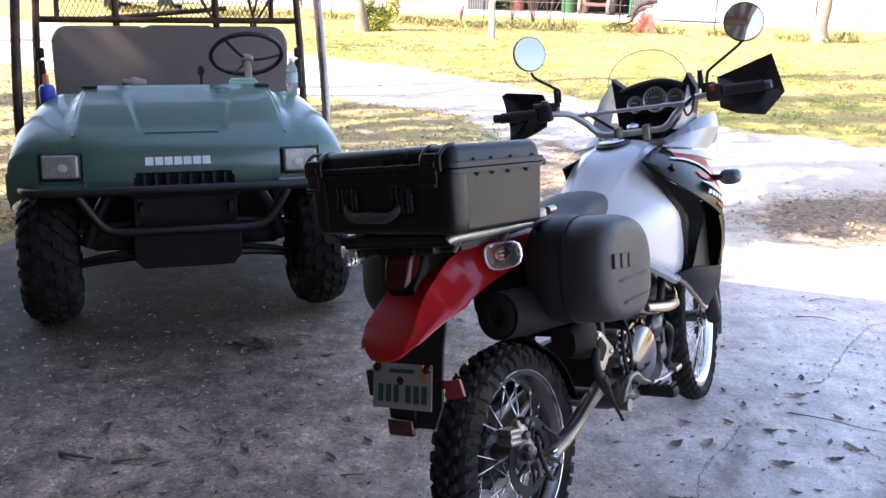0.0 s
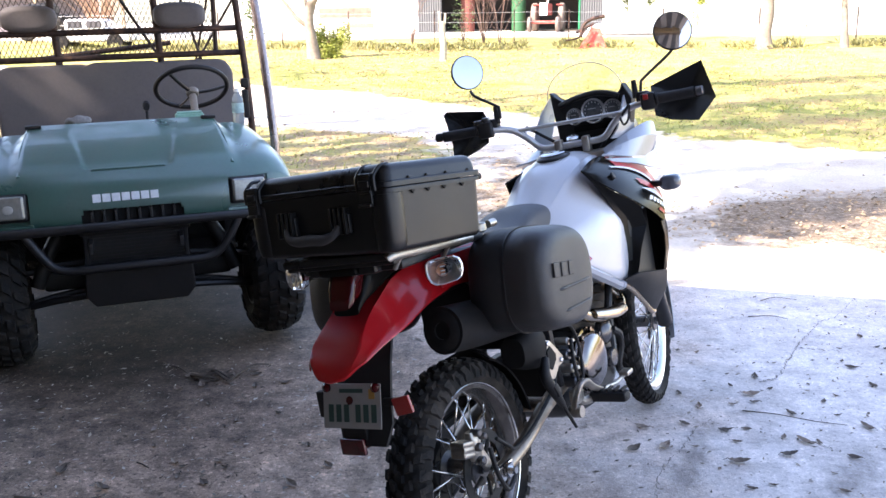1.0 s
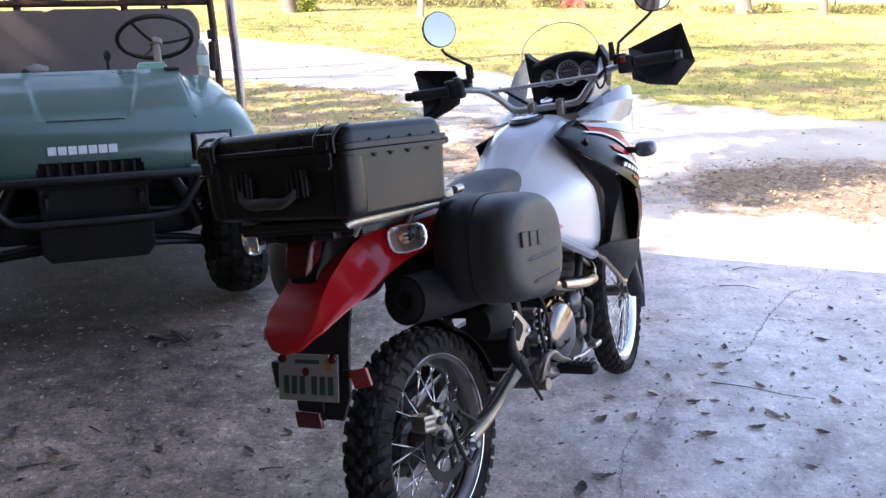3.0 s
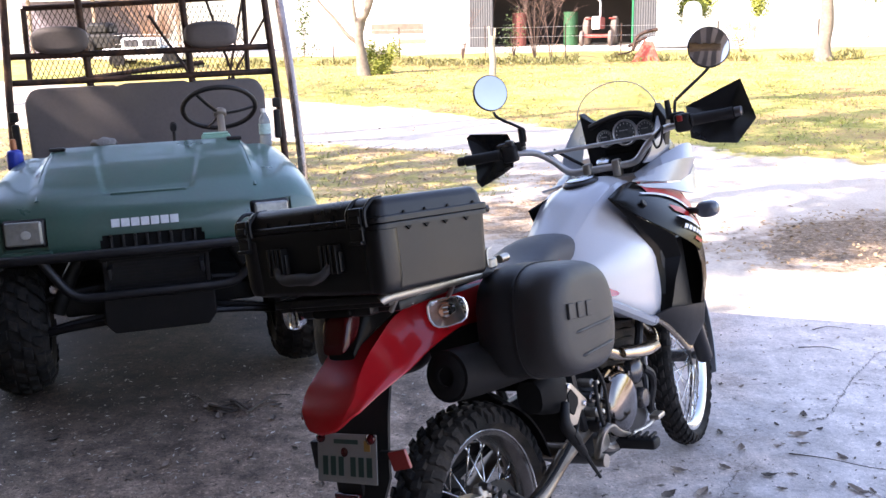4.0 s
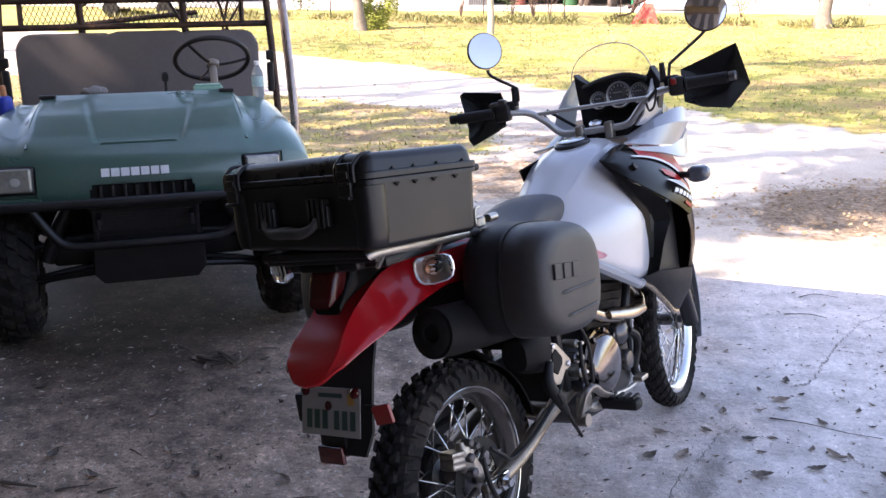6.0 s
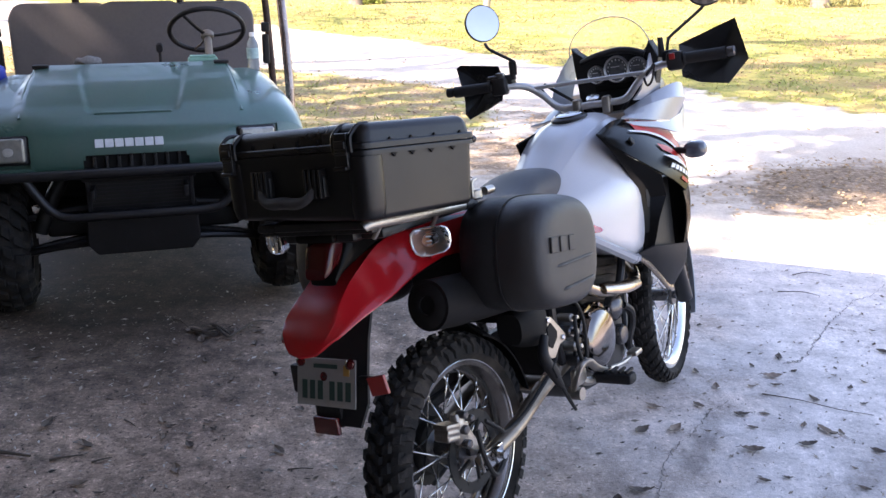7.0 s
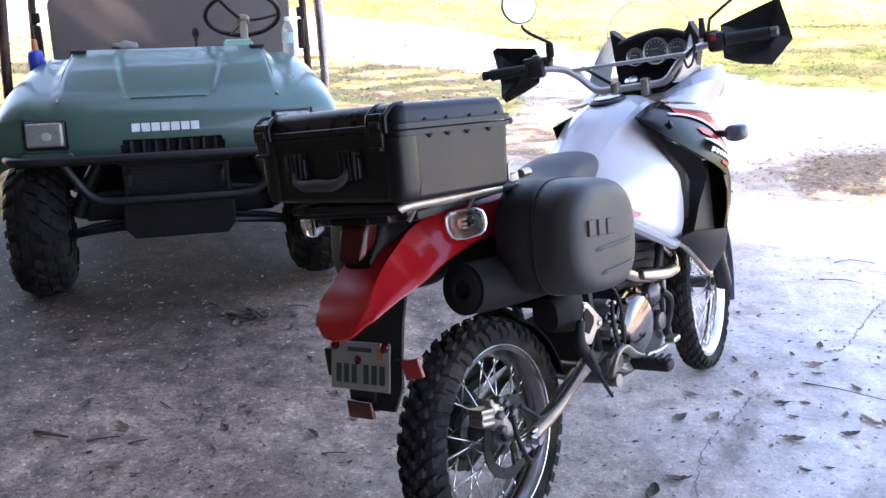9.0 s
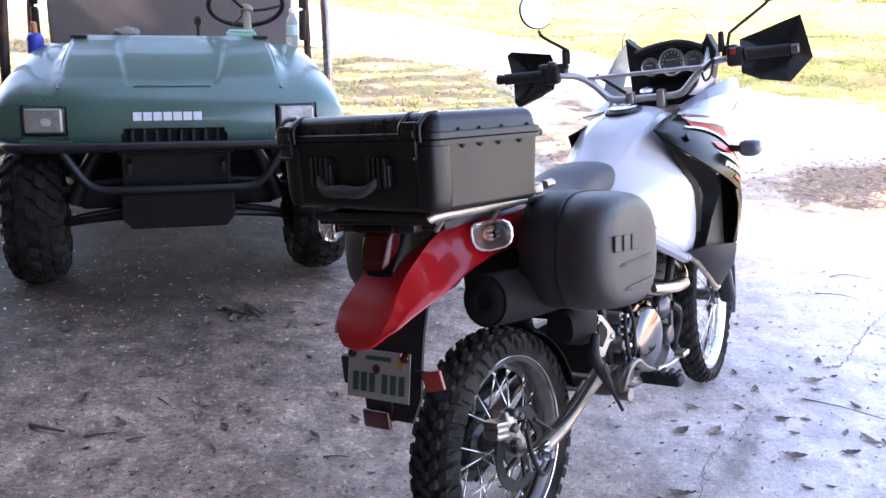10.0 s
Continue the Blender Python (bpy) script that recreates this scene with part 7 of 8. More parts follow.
for s in (-1, 1):
    bm = bmesh.new()
    tube(bm, [(-0.42, s * 0.775, 0.80), (-0.45, s * 0.775, 1.0), (-0.56, s * 0.76, 1.45), (-0.68, s * 0.735, 1.86), (-0.74, s * 0.72, 1.95), (-0.85, s * 0.715, 1.98)], 0.024, 12, 5)
    part("front_post", bm, M_CAGE if s < 0 else M_SUNPOST, utv, "dark red-brown cage tube" if s < 0 else "red-brown cage tube lightened for the sun on it")
    bm = bmesh.new()
    tube(bm, [(-1.47, s * 0.80, 0.80), (-1.48, s * 0.785, 1.2), (-1.50, s * 0.76, 1.6), (-1.50, s * 0.74, 1.9), (-1.44, s * 0.72, 1.97)], 0.022, 12, 4)
    part("rear_post", bm, M_CAGE, utv, "dark red-brown cage tube")
    bm = bmesh.new()
    tube(bm, [(-0.80, s * 0.715, 1.975), (-1.15, s * 0.715, 1.99), (-1.48, s * 0.72, 1.975)], 0.022, 12, 3)
    part("roof_rail", bm, M_CAGE, utv)
    bm = bmesh.new()
    rbox(bm, (-1.44, s * 0.765, 1.18), (0.05, 0.05, 0.06), 0.01)
    rbox(bm, (-1.42, s * 0.76, 1.05), (0.06, 0.04, 0.18), 0.012)
    part("seat_bracket", bm, M_BLACK, utv)
for z, x in ((1.525, -1.51), (1.372, -1.52)):
    bm = bmesh.new()
    cyl(bm, (x, -0.76, z), (x, 0.78, z), 0.02, seg=10)
    part("cross_bar", bm, M_CAGE, utv)
for y in (-0.325, 0.27):
    bm = bmesh.new()
    cyl(bm, (-1.53, y, 1.32), (-1.53, y - 0.02, 1.92), 0.022, seg=10)
    part("screen_post", bm, M_CAGE, utv)
bm = bmesh.new()
fr = [(-0.665, 1.372), (-0.65, 1.80), (0.625, 1.83), (0.615, 1.372)]
for a, b in zip(fr, fr[1:] + fr[:1]):
    cyl(bm, (-1.56, a[0], a[1]), (-1.56, b[0], b[1]), 0.016, seg=8)
scr = part("rear_screen", bm, M_CAGE, utv, "expanded-metal rear screen in a steel frame")
bm = bmesh.new()
for k in range(-18, 44):
    for d in (1, -1):
        y0 = -0.60 + 0.03 * k
        z0, z1 = 1.39, 1.80
        run = 0.205 * d
        a, b = (y0, z0), (y0 + run, z1)
        lo, hi = -0.65, 0.61
        if max(a[0], b[0]) < lo or min(a[0], b[0]) > hi:
            continue
        ta, tb = 0.0, 1.0
        for bound, sgn in ((lo, 1), (hi, -1)):
            fa, fb = sgn * (a[0] - bound), sgn * (b[0] - bound)
            if fa < 0:
                ta = max(ta, fa / (fa - fb))
            if fb < 0:
                tb = min(tb, fa / (fa - fb))
        if tb <= ta:
            continue
        pa = (a[0] + run * ta, z0 + (z1 - z0) * ta)
        pb = (a[0] + run * tb, z0 + (z1 - z0) * tb)
        cyl(bm, (-1.56, *pa), (-1.56, *pb), 0.0024, seg=3)
part("mesh_wire", bm, M_FOIL, scr, kind="stuff", smooth=0)
bm = bmesh.new()
hull(bm, [(-0.60, 0, 1.985, 0.66, 0.008, 6), (-0.72, 0, 2.0, 0.74, 0.016, 6), (-1.1, 0, 2.02, 0.76, 0.02, 6), (-1.45, 0, 2.01, 0.75, 0.018, 6), (-1.56, 0, 1.995, 0.70, 0.01, 6)], 28, 3)
part("roof", bm, mat("pale sun-bleached roof plastic", (0.42, 0.43, 0.45), 0.5, vary=0.12), utv, "pale plastic roof panel")

# controls
WHEEL = Matrix.Translation((-0.76, 0.385, 1.213)) @ Matrix.Rotation(radians(-38), 4, "Y")
bm = bmesh.new()
R_, r_ = 0.195, 0.0135
ring = []
for k in range(48):
    a = 2 * math.pi * k / 48
    c = Vector((math.cos(a), math.sin(a), 0))
    ring.append([bm.verts.new(WHEEL @ (c * (R_ + r_ * math.cos(b * math.pi / 5)) + Vector((0, 0, r_ * math.sin(b * math.pi / 5))))) for b in range(10)])
skin(bm, ring + [ring[0]], cap=False)
wheel_ = part("steering_wheel", bm, M_BLACK, utv, "black steering wheel")
for a in (radians(200), radians(320), radians(90)):
    bm = bmesh.new()
    d = Vector((math.cos(a), math.sin(a), 0))
    tube(bm, [WHEEL @ (d * 0.02 + Vector((0, 0, -0.035))), WHEEL @ (d * 0.10 + Vector((0, 0, -0.025))), WHEEL @ (d * 0.19)], 0.011, 8, 3, flat=0.6)
    part("spoke", bm, M_STEELBLACK, wheel_)
bm = bmesh.new()
cyl(bm, WHEEL @ Vector((0, 0, -0.015)), WHEEL @ Vector((0, 0, -0.05)), 0.035, seg=16, bev=0.006)
cyl(bm, WHEEL @ Vector((0, 0, -0.04)), WHEEL @ Vector((0, 0, -0.30)), 0.02, seg=12)
part("steering_column", bm, mat("scuffed tan plastic", (0.20, 0.17, 0.14), 0.5), wheel_, "scuffed tan steering column")
bm = bmesh.new()
cyl(bm, (-0.72, 0.13, 0.95), (-0.74, 0.132, 1.11), 0.008, seg=8)
hull(bm, [(-0.75, 0.132, 1.125, 0.016, 0.02, 2.4), (-0.735, 0.132, 1.128, 0.02, 0.028, 2.4), (-0.72, 0.132, 1.125, 0.016, 0.02, 2.4)], 14, 2)
part("gear_lever", bm, M_BLACK, utv, "black gear lever")

# cargo box behind the cab
bm = bmesh.new()
rbox(bm, (-2.05, 0, 0.80), (0.95, 1.36, 0.04), 0.01)
rbox(bm, (-1.60, 0, 0.93), (0.04, 1.36, 0.28), 0.01)
rbox(bm, (-2.52, 0, 0.93), (0.04, 1.36, 0.28), 0.01)
for s in (-1, 1):
    rbox(bm, (-2.05, s * 0.68, 0.93), (0.95, 0.04, 0.28), 0.01)
part("cargo_box", bm, M_BLACK, utv, "black plastic cargo box")
for a, b, r in (((-1.6, 0.05, 1.74), (-1.95, 0.42, 1.10), 0.010), ((-1.6, 0.40, 1.82), (-1.95, 0.62, 1.05), 0.009), ((-1.6, 0.62, 1.82), (-2.0, 0.45, 1.05), 0.008), ((-1.62, 0.75, 1.70), (-2.1, 0.35, 1.02), 0.008)):
    bm = bmesh.new()
    cyl(bm, a, b, r, seg=8)
    part("brace_rod", bm, M_CAGE, utv)
plank = thing("plank", UTV @ Matrix.Identity(4), "weathered board lying across the cargo bed rails", "plank")
bm = bmesh.new()
cyl(bm, (-1.85, -0.46, 1.365), (-1.92, 0.36, 1.437), 0.016, seg=8)
plank_ob = part("board", bm, M_RUSTY, plank)

# loose things on the vehicle
bottle = thing("water_bottle", UTV @ Matrix.Translation((-0.50, 0.60, 1.018)), "clear plastic water bottle standing on the fender", "bottle")
bm = bmesh.new()
lathe(bm, [(0, 0), (0.026, 0), (0.031, 0.006), (0.031, 0.05), (0.029, 0.055), (0.031, 0.06), (0.031, 0.125), (0.029, 0.14), (0.016, 0.168), (0.013, 0.175), (0.013, 0.182)], 24)
bt = part("bottle_body", bm, M_BOTTLE, bottle, "clear bottle body")
bm = bmesh.new()
lathe(bm, [(0.0318, 0.065), (0.0322, 0.066), (0.0322, 0.118), (0.0318, 0.119)], 24)
part("bottle_label", bm, M_LABEL, bottle, "pale blue-green paper label")
bm = bmesh.new()
lathe(bm, [(0, 0.196), (0.014, 0.196), (0.0148, 0.18), (0.0148, 0.176), (0, 0.176)], 20)
part("cap", bm, M_WHITE, bottle, "white screw cap")
can = thing("spray_can", UTV @ Matrix.Translation((-0.50, -0.64, 0.985)) @ Matrix.Scale(0.8, 4), "blue bottle with an orange cap on the fender", "bottle")
bm = bmesh.new()
lathe(bm, [(0, 0), (0.045, 0), (0.05, 0.01), (0.05, 0.09), (0.042, 0.115), (0.022, 0.125), (0, 0.125)], 24)
part("can_body", bm, M_BLUE, can, "blue plastic body")
bm = bmesh.new()
lathe(bm, [(0.018, 0.12), (0.02, 0.125), (0.018, 0.18), (0.012, 0.19), (0, 0.19)], 18)
part("cap", bm, M_ORANGECAP, can, "orange-brown cap")
tray = thing("dash_box", UTV @ Matrix.Translation((-0.56, 0.345, 1.055)), "pale green plastic box on the dash", "box")
bm = bmesh.new()
rbox(bm, (0, 0, 0.018), (0.08, 0.15, 0.036), 0.010)
part("box_body", bm, M_MINT, tray)
bm = bmesh.new()
rbox(bm, (0, 0, 0.040), (0.07, 0.13, 0.010), 0.004)
part("lid", bm, M_MINT, tray)
rag = thing("rag", UTV @ Matrix.Translation((-0.55, -0.215, 1.06)) @ Matrix.Scale(0.72, 4), "crumpled grey rag lying on the dash", "rag")
bm = bmesh.new()
hull(bm, [(-0.06, 0.02, 0.012, 0.05, 0.012, 2.2), (-0.03, -0.01, 0.03, 0.09, 0.03, 2.2), (0.01, 0.0, 0.035, 0.08, 0.032, 2.0), (0.045, 0.02, 0.015, 0.05, 0.015, 2.2)], 24, 4)
for v in bm.verts:
    v.co += 0.014 * Vector(noise.noise_vector(v.co * 26))
part("cloth", bm, M_ROPE, rag)


# ---- the yard beyond ----
def limb(bm, pts, r0, r1, seg=8, n=3):
    k = len(pts)
    tube(bm, pts, [r0 + (r1 - r0) * i / (k - 1) for i in range(k)], seg, n)


def twigs(bm, base, height, spread, count, seed, r=0.012, forks=3):
    rnd = random.Random(seed)
    for _ in range(count):
        a = rnd.uniform(0, 2 * math.pi)
        s = spread * rnd.uniform(0.3, 1.0)
        h = height * rnd.uniform(0.6, 1.0)
        p = Vector(base)
        q = p + Vector((s * math.cos(a) * 0.35, s * math.sin(a) * 0.35, h * 0.45))
        e = p + Vector((s * math.cos(a), s * math.sin(a), h))
        limb(bm, [p, q, e], r, r * 0.3, 5, 2)
        for _ in range(forks):
            f = rnd.uniform(0.35, 0.85)
            o = q.lerp(e, f)
            d = Vector((rnd.uniform(-1, 1), rnd.uniform(-1, 1), rnd.uniform(0.3, 1))) * h * 0.28
            limb(bm, [o, o + d * 0.5 + Vector((0, 0, 0.02)), o + d], r * 0.5, r * 0.2, 4, 1)


def leaf_cloud(bm, centre, size, count, leaf, seed, lumps=6):
    rnd = random.Random(seed)
    cs = [Vector((rnd.gauss(0, 0.38) * size[0], rnd.gauss(0, 0.38) * size[1], rnd.uniform(-0.5, 0.5) * size[2])) for _ in range(lumps)]
    for _ in range(count):
        c = rnd.choice(cs)
        d = Vector((rnd.gauss(0, 1), rnd.gauss(0, 1), rnd.gauss(0, 1))).normalized() * rnd.random() ** 0.4
        p = Vector(centre) + c + Vector((d.x * size[0], d.y * size[1], d.z * size[2])) * 0.45
        u = Vector((rnd.uniform(-1, 1), rnd.uniform(-1, 1), rnd.uniform(-0.6, 0.6))).normalized() * leaf * rnd.uniform(0.6, 1.2)
        w = u.orthogonal().normalized() * leaf * 0.45
        vs = [bm.verts.new(p - u * 0.5), bm.verts.new(p + w * 0.6), bm.verts.new(p + u * 0.5), bm.verts.new(p - w * 0.6)]
        bm.faces.new(vs)


def at(x, y, dz=0.0):
    return Matrix.Translation((x, y, ground_z(x, y) + dz))


def tree(name, x, y, trunk, limbs, r, label, crown=None, bark=M_BARK, leaf=M_LEAF, seed=1):
    t = thing(name, at(x, y, -0.05), label, "tree")
    b = bmesh.new()
    k = len(trunk)
    rad = [r * 1.35] + [r * (1 - 0.5 * i / (k - 1)) for i in range(1, k)]
    tube(b, trunk, rad, 12, 4)
    part("trunk", b, bark, t, "pale bark trunk")
    for i, line in enumerate(limbs):
        b = bmesh.new()
        limb(b, line, r * 0.5, r * 0.12, 8, 4)
        part("limb", b, bark, t)
    if crown:
        centre, size, count, lf = crown
        b = bmesh.new()
        leaf_cloud(b, centre, size, count, lf, seed, 14)
        part("crown", b, leaf, t, "thin leafy crown", smooth=0)
    return t


tree("yard_tree", -5.0, 24.5, [(0, 0, 0), (-0.06, 0, 0.6), (-0.10, 0, 1.05), (-0.05, 0, 1.45), (0.2, 0, 1.85), (0.9, 0.1, 4.2)],
     [[(-0.10, 0, 1.2), (-0.20, 0, 1.6), (-0.24, 0, 2.3), (-0.3, 0.1, 4.0)], [(-0.08, 0, 0.85), (-0.42, 0, 1.1), (-0.72, 0, 1.5), (-1.2, 0, 2.05), (-1.7, 0.1, 2.9)], [(-0.06, 0.05, 1.15), (0.08, 0.1, 1.7), (0.16, 0.1, 2.5), (0.2, 0, 3.6)]],
     0.15, "pale forked yard tree beside a bright shrub", ((0.1, 0, 5.4), (4.2, 3.4, 2.4), 2600, 0.16), seed=3)
tree("yard_tree", 7.14, 27.1, [(0, 0, 0), (0.0, 0, 0.5), (0.06, 0, 1.1), (-0.02, 0, 2.2), (-0.1, 0, 4.0), (0, 0, 6)],
     [[(0, 0, 3.2), (0.8, 0, 4.4), (1.6, 0, 5.4)], [(-0.06, 0, 3.0), (-0.9, 0, 4.2), (-1.8, 0, 5.0)]], 0.21, "single pale trunk standing on the lawn edge", ((0, 0, 6.2), (5, 4, 2.6), 2600, 0.17), seed=4)
tree("yard_tree", 9.43, 27.4, [(0, 0, 0), (-0.05, 0, 0.8), (-0.12, 0, 1.7), (-0.1, 0, 3.2), (0, 0, 5)],
     [[(-0.1, 0, 2.8), (0.6, 0, 3.9), (1.0, 0, 4.8)]], 0.10, "slim young tree with a thin trunk", ((0, 0, 5.0), (3.2, 3, 2.0), 1500, 0.15), seed=5)
# tall unseen trees added at the sides, to streak the lawn with shade
SHADE_LIMBS = [[(0, 0, 4), (2, 0.5, 6), (4.0, 1, 7.4)], [(0, 0, 4.6), (-1.6, 1, 6.6), (-3, 1.4, 8)], [(0, 0, 5), (1, -1.5, 7), (2, -2.6, 8.4)]]
SHADE_STEM = [(0, 0, 0), (0.1, 0, 2), (0, 0.1, 4.5), (0.2, 0, 8)]
for x, y, centre, size, count, sd in ((-9.9, 4.0, (2.4, 1.0, 8.0), (6, 4, 3.0), 2000, 6), (-15, 15, (3.0, 0, 8.0), (8, 5, 3), 1300, 7), (-10.5, 3.6, (3.5, 0.8, 13.0), (9, 6, 3), 5200, 8), (-9.2, -1.5, (-0.9, 0.3, 10.0), (4.4, 3.2, 2.2), 1000, 9)):
    high = centre[2] / 8
    tree("shade_tree", x, y, [(a, b, c * high) for a, b, c in SHADE_STEM], [[(a, b, c * high) for a, b, c in line] for line in (SHADE_LIMBS if sd != 9 else SHADE_LIMBS[1:2])], 0.28, "unseen tall leafy tree added beside the carport for its shade", (centre, size, count, 0.24), M_DARKBARK, M_LEAFDARK, sd)


def bough(holder, start, end, high, width, count, seed, leaf=0.2):
    """A leafy bough of a tall tree, so hung that its shade falls between two places of the yard."""
    rnd = random.Random(seed)
    back = high / math.tan(SUN_ELEV)
    shift = Vector((-math.sin(SUN_AZ) * back, -math.cos(SUN_AZ) * back, high)) - holder.matrix_world.translation
    a, c = [Vector((x, y, ground_z(x, y))) + shift for x, y in (start, end)]
    b = bmesh.new()
    limb(b, [(0, 0, high * 0.62), Vector((0, 0, high * 0.8)).lerp(a, 0.5), a, a.lerp(c, 0.5) + Vector((0, 0, 0.25)), c], 0.16, 0.035, 8, 4)
    part("limb", b, M_DARKBARK, holder)
    b = bmesh.new()
    for _ in range(count):
        f = rnd.random()
        p = a.lerp(c, f) + Vector((rnd.gauss(0, 0.5), rnd.gauss(0, 0.5), rnd.gauss(0, 0.4))) * width * (0.55 + 0.45 * math.sin(math.pi * f))
        u = Vector((rnd.uniform(-1, 1), rnd.uniform(-1, 1), rnd.uniform(-0.6, 0.6))).normalized() * leaf * rnd.uniform(0.6, 1.2)
        w = u.orthogonal().normalized() * leaf * 0.3
        b.faces.new([b.verts.new(p - u * 0.5), b.verts.new(p + w), b.verts.new(p + u * 0.5), b.verts.new(p - w)])
    part("foliage", b, M_LEAFDARK, holder, smooth=0)


tall = tree("shade_tree", -11.5, -3.2, [(0, 0, 0), (0.1, 0, 3), (0, 0.1, 6), (0.2, 0, 8.6)], [[(0, 0, 4), (-1.6, 0.5, 6), (-3, 1, 7.4)]], 0.30, "unseen tall leafy tree added beside the carport for its shade", None, M_DARKBARK, M_LEAFDARK, 21)
bough(tall, (1.5, 6.8), (3.1, 8.5), 8.5, 0.62, 700, 22)
bough(tall, (2.7, 8.3), (5.2, 10.6), 9.0, 0.95, 2300, 31)
bough(tall, (1.9, 9.5), (4.4, 10.5), 9.5, 0.16, 110, 23)
tall = tree("shade_tree", -13.0, 6.5, [(0, 0, 0), (0.1, 0, 3), (0, 0.1, 7), (0.2, 0, 10)], [[(0, 0, 5), (-1.6, 0.5, 7), (-3, 1, 8.4)]], 0.30, "unseen tall leafy tree added at the yard's edge for its shade", None, M_DARKBARK, M_LEAFDARK, 24)
bough(tall, (2.4, 12.7), (5.6, 14.0), 9.0, 0.40, 500, 25)
bough(tall, (2.6, 14.7), (6.4, 16.3), 10.0, 0.42, 520, 26)
bough(tall, (3.4, 18.0), (8.0, 19.6), 10.5, 0.5, 620, 27)
bough(tall, (-2.8, 11.7), (-1.1, 15.0), 8.0, 0.12, 60, 28)
bough(tall, (-2.2, 11.3), (-0.9, 12.9), 8.5, 0.14, 70, 29)
bough(tall, (-2.5, 13.2), (-0.7, 14.9), 9.0, 0.08, 30, 30)


def shrub(x, y, size, count, leaf, seed, material, label, lift=0.0):
    s = thing("shrub", at(x, y), label, "shrub")
    b = bmesh.new()
    twigs(b, (0, 0, 0), size[2] * 0.9, size[0] * 0.4, 7, seed, 0.012, 2)
    part("stem_cluster", b, M_TWIG, s, kind="stuff")
    b = bmesh.new()
    leaf_cloud(b, (0, 0, size[2] * 0.52 + lift), size, count, leaf, seed, 9)
    part("foliage", b, material, s, smooth=0)


shrub(-4.68, 24.8, (0.42, 0.42, 0.68), 3000, 0.075, 11, M_LEAFBRIGHT, "bright yellow-green shrub at the foot of a tree")
shrub(5.4, 41.0, (1.1, 0.9, 1.1), 4200, 0.14, 19, M_LEAFBRIGHT, "bright green bush beside the shed", 1.0)
shrub(7.85, 41.0, (0.48, 0.5, 0.85), 1300, 0.12, 13, M_LEAFBRIGHT, "bright green bush in the far yard", 1.1)
shrub(12.3, 41.0, (1.4, 1.0, 0.7), 1300, 0.14, 14, M_LEAFBRIGHT, "sunlit bush at the yard's far edge", 1.6)
shrub(5.35, 29.3, (0.42, 0.4, 0.75), 420, 0.07, 17, M_LEAFBRIGHT, "airy yellow-green bush by the wire fence")
shrub(-8.75, 32.0, (0.55, 0.5, 1.9), 620, 0.12, 15, M_LEAFDARK, "dark thin evergreen sapling")
shrub(-1.35, 29.0, (0.6, 0.5, 1.3), 350, 0.08, 16, M_LEAFDARK, "scrubby bush beside the old post")

for i, (x, y, h, sp, n, r) in enumerate(((-0.75, 29.6, 2.6, 1.2, 16, 0.011), (-0.25, 29.8, 2.4, 1.0, 12, 0.010), (-2.95, 29.4, 1.6, 0.5, 12, 0.012), (-14.3, 32.5, 3.6, 2.2, 95, 0.015), (-3.0, 38.5, 2.6, 0.9, 8, 0.02))):
    t = thing("bare_shrub", at(x, y), "leafless shrub with fine reddish twigs", "shrub")
    b = bmesh.new()
    twigs(b, (0, 0, 0), h, sp, n, 30 + i, r, 4)
    part("crown", b, M_TWIGTAN if x < -10 else M_TWIG, t, smooth=0)

# weeds along the fence line
b = bmesh.new()
rnd = random.Random(5)
for k in range(30000):
    x = rnd.uniform(-14, 15)
    y = 28.2 + rnd.gauss(0, 0.5) + 0.4 * math.sin(x * 0.7)
    if noise.noise((x * 0.6, 0, 4)) < -0.2 or rnd.random() < 0.45:
        continue
    z = ground_z(x, y)
    h = rnd.uniform(0.04, 0.19) + 0.28 * max(0, noise.noise((x * 1.3, y, 8)))
    a = rnd.uniform(0, 6.28)
    w = rnd.uniform(0.010, 0.026)
    d = Vector((math.cos(a), math.sin(a), 0)) * w
    tip = Vector((x + rnd.uniform(-0.12, 0.12), y + rnd.uniform(-0.12, 0.12), z + h))
    p = Vector((x, y, z + rnd.uniform(0, h * 0.5)))
    mid = p.lerp(tip, 0.5)
    b.faces.new([b.verts.new(p), b.verts.new(mid + d), b.verts.new(tip), b.verts.new(mid - d)])
tagged(part("weeds", b, M_WEED, smooth=0), "scrubby weeds along the wire fence", "weeds", kind="stuff")
b = bmesh.new()
for k in range(26000):
    x = rnd.uniform(-9, 9)
    y = 8.0 + 18 * rnd.random() ** 1.4
    jx, jy = x + 0.5 * noise.noise((x * 0.7, y * 0.7, 0)), y + 0.5 * noise.noise((x * 0.7, y * 0.7, 7))
    if not (inside(LAWN, jx, jy) or (inside(ISLAND, jx, jy) and rnd.random() < 0.55)) or noise.noise((x * 1.1, y * 1.1, 20)) < -0.2:
        continue
    z = ground_z(x, y)
    h = rnd.uniform(0.025, 0.075)
    a = rnd.uniform(0, 6.28)
    d = Vector((math.cos(a), math.sin(a), 0)) * rnd.uniform(0.006, 0.014)
    lean = Vector((rnd.uniform(-1, 1), rnd.uniform(-1, 1), 0)) * h * 0.7
    p = Vector((x, y, z - 0.01))
    b.faces.new([b.verts.new(p - d), b.verts.new(p + d), b.verts.new(p + lean + Vector((0, 0, h)))])
tagged(part("grass", b, M_GRASS, smooth=0), "short dry yellow-green lawn grass", "grass", kind="stuff")
b = bmesh.new()
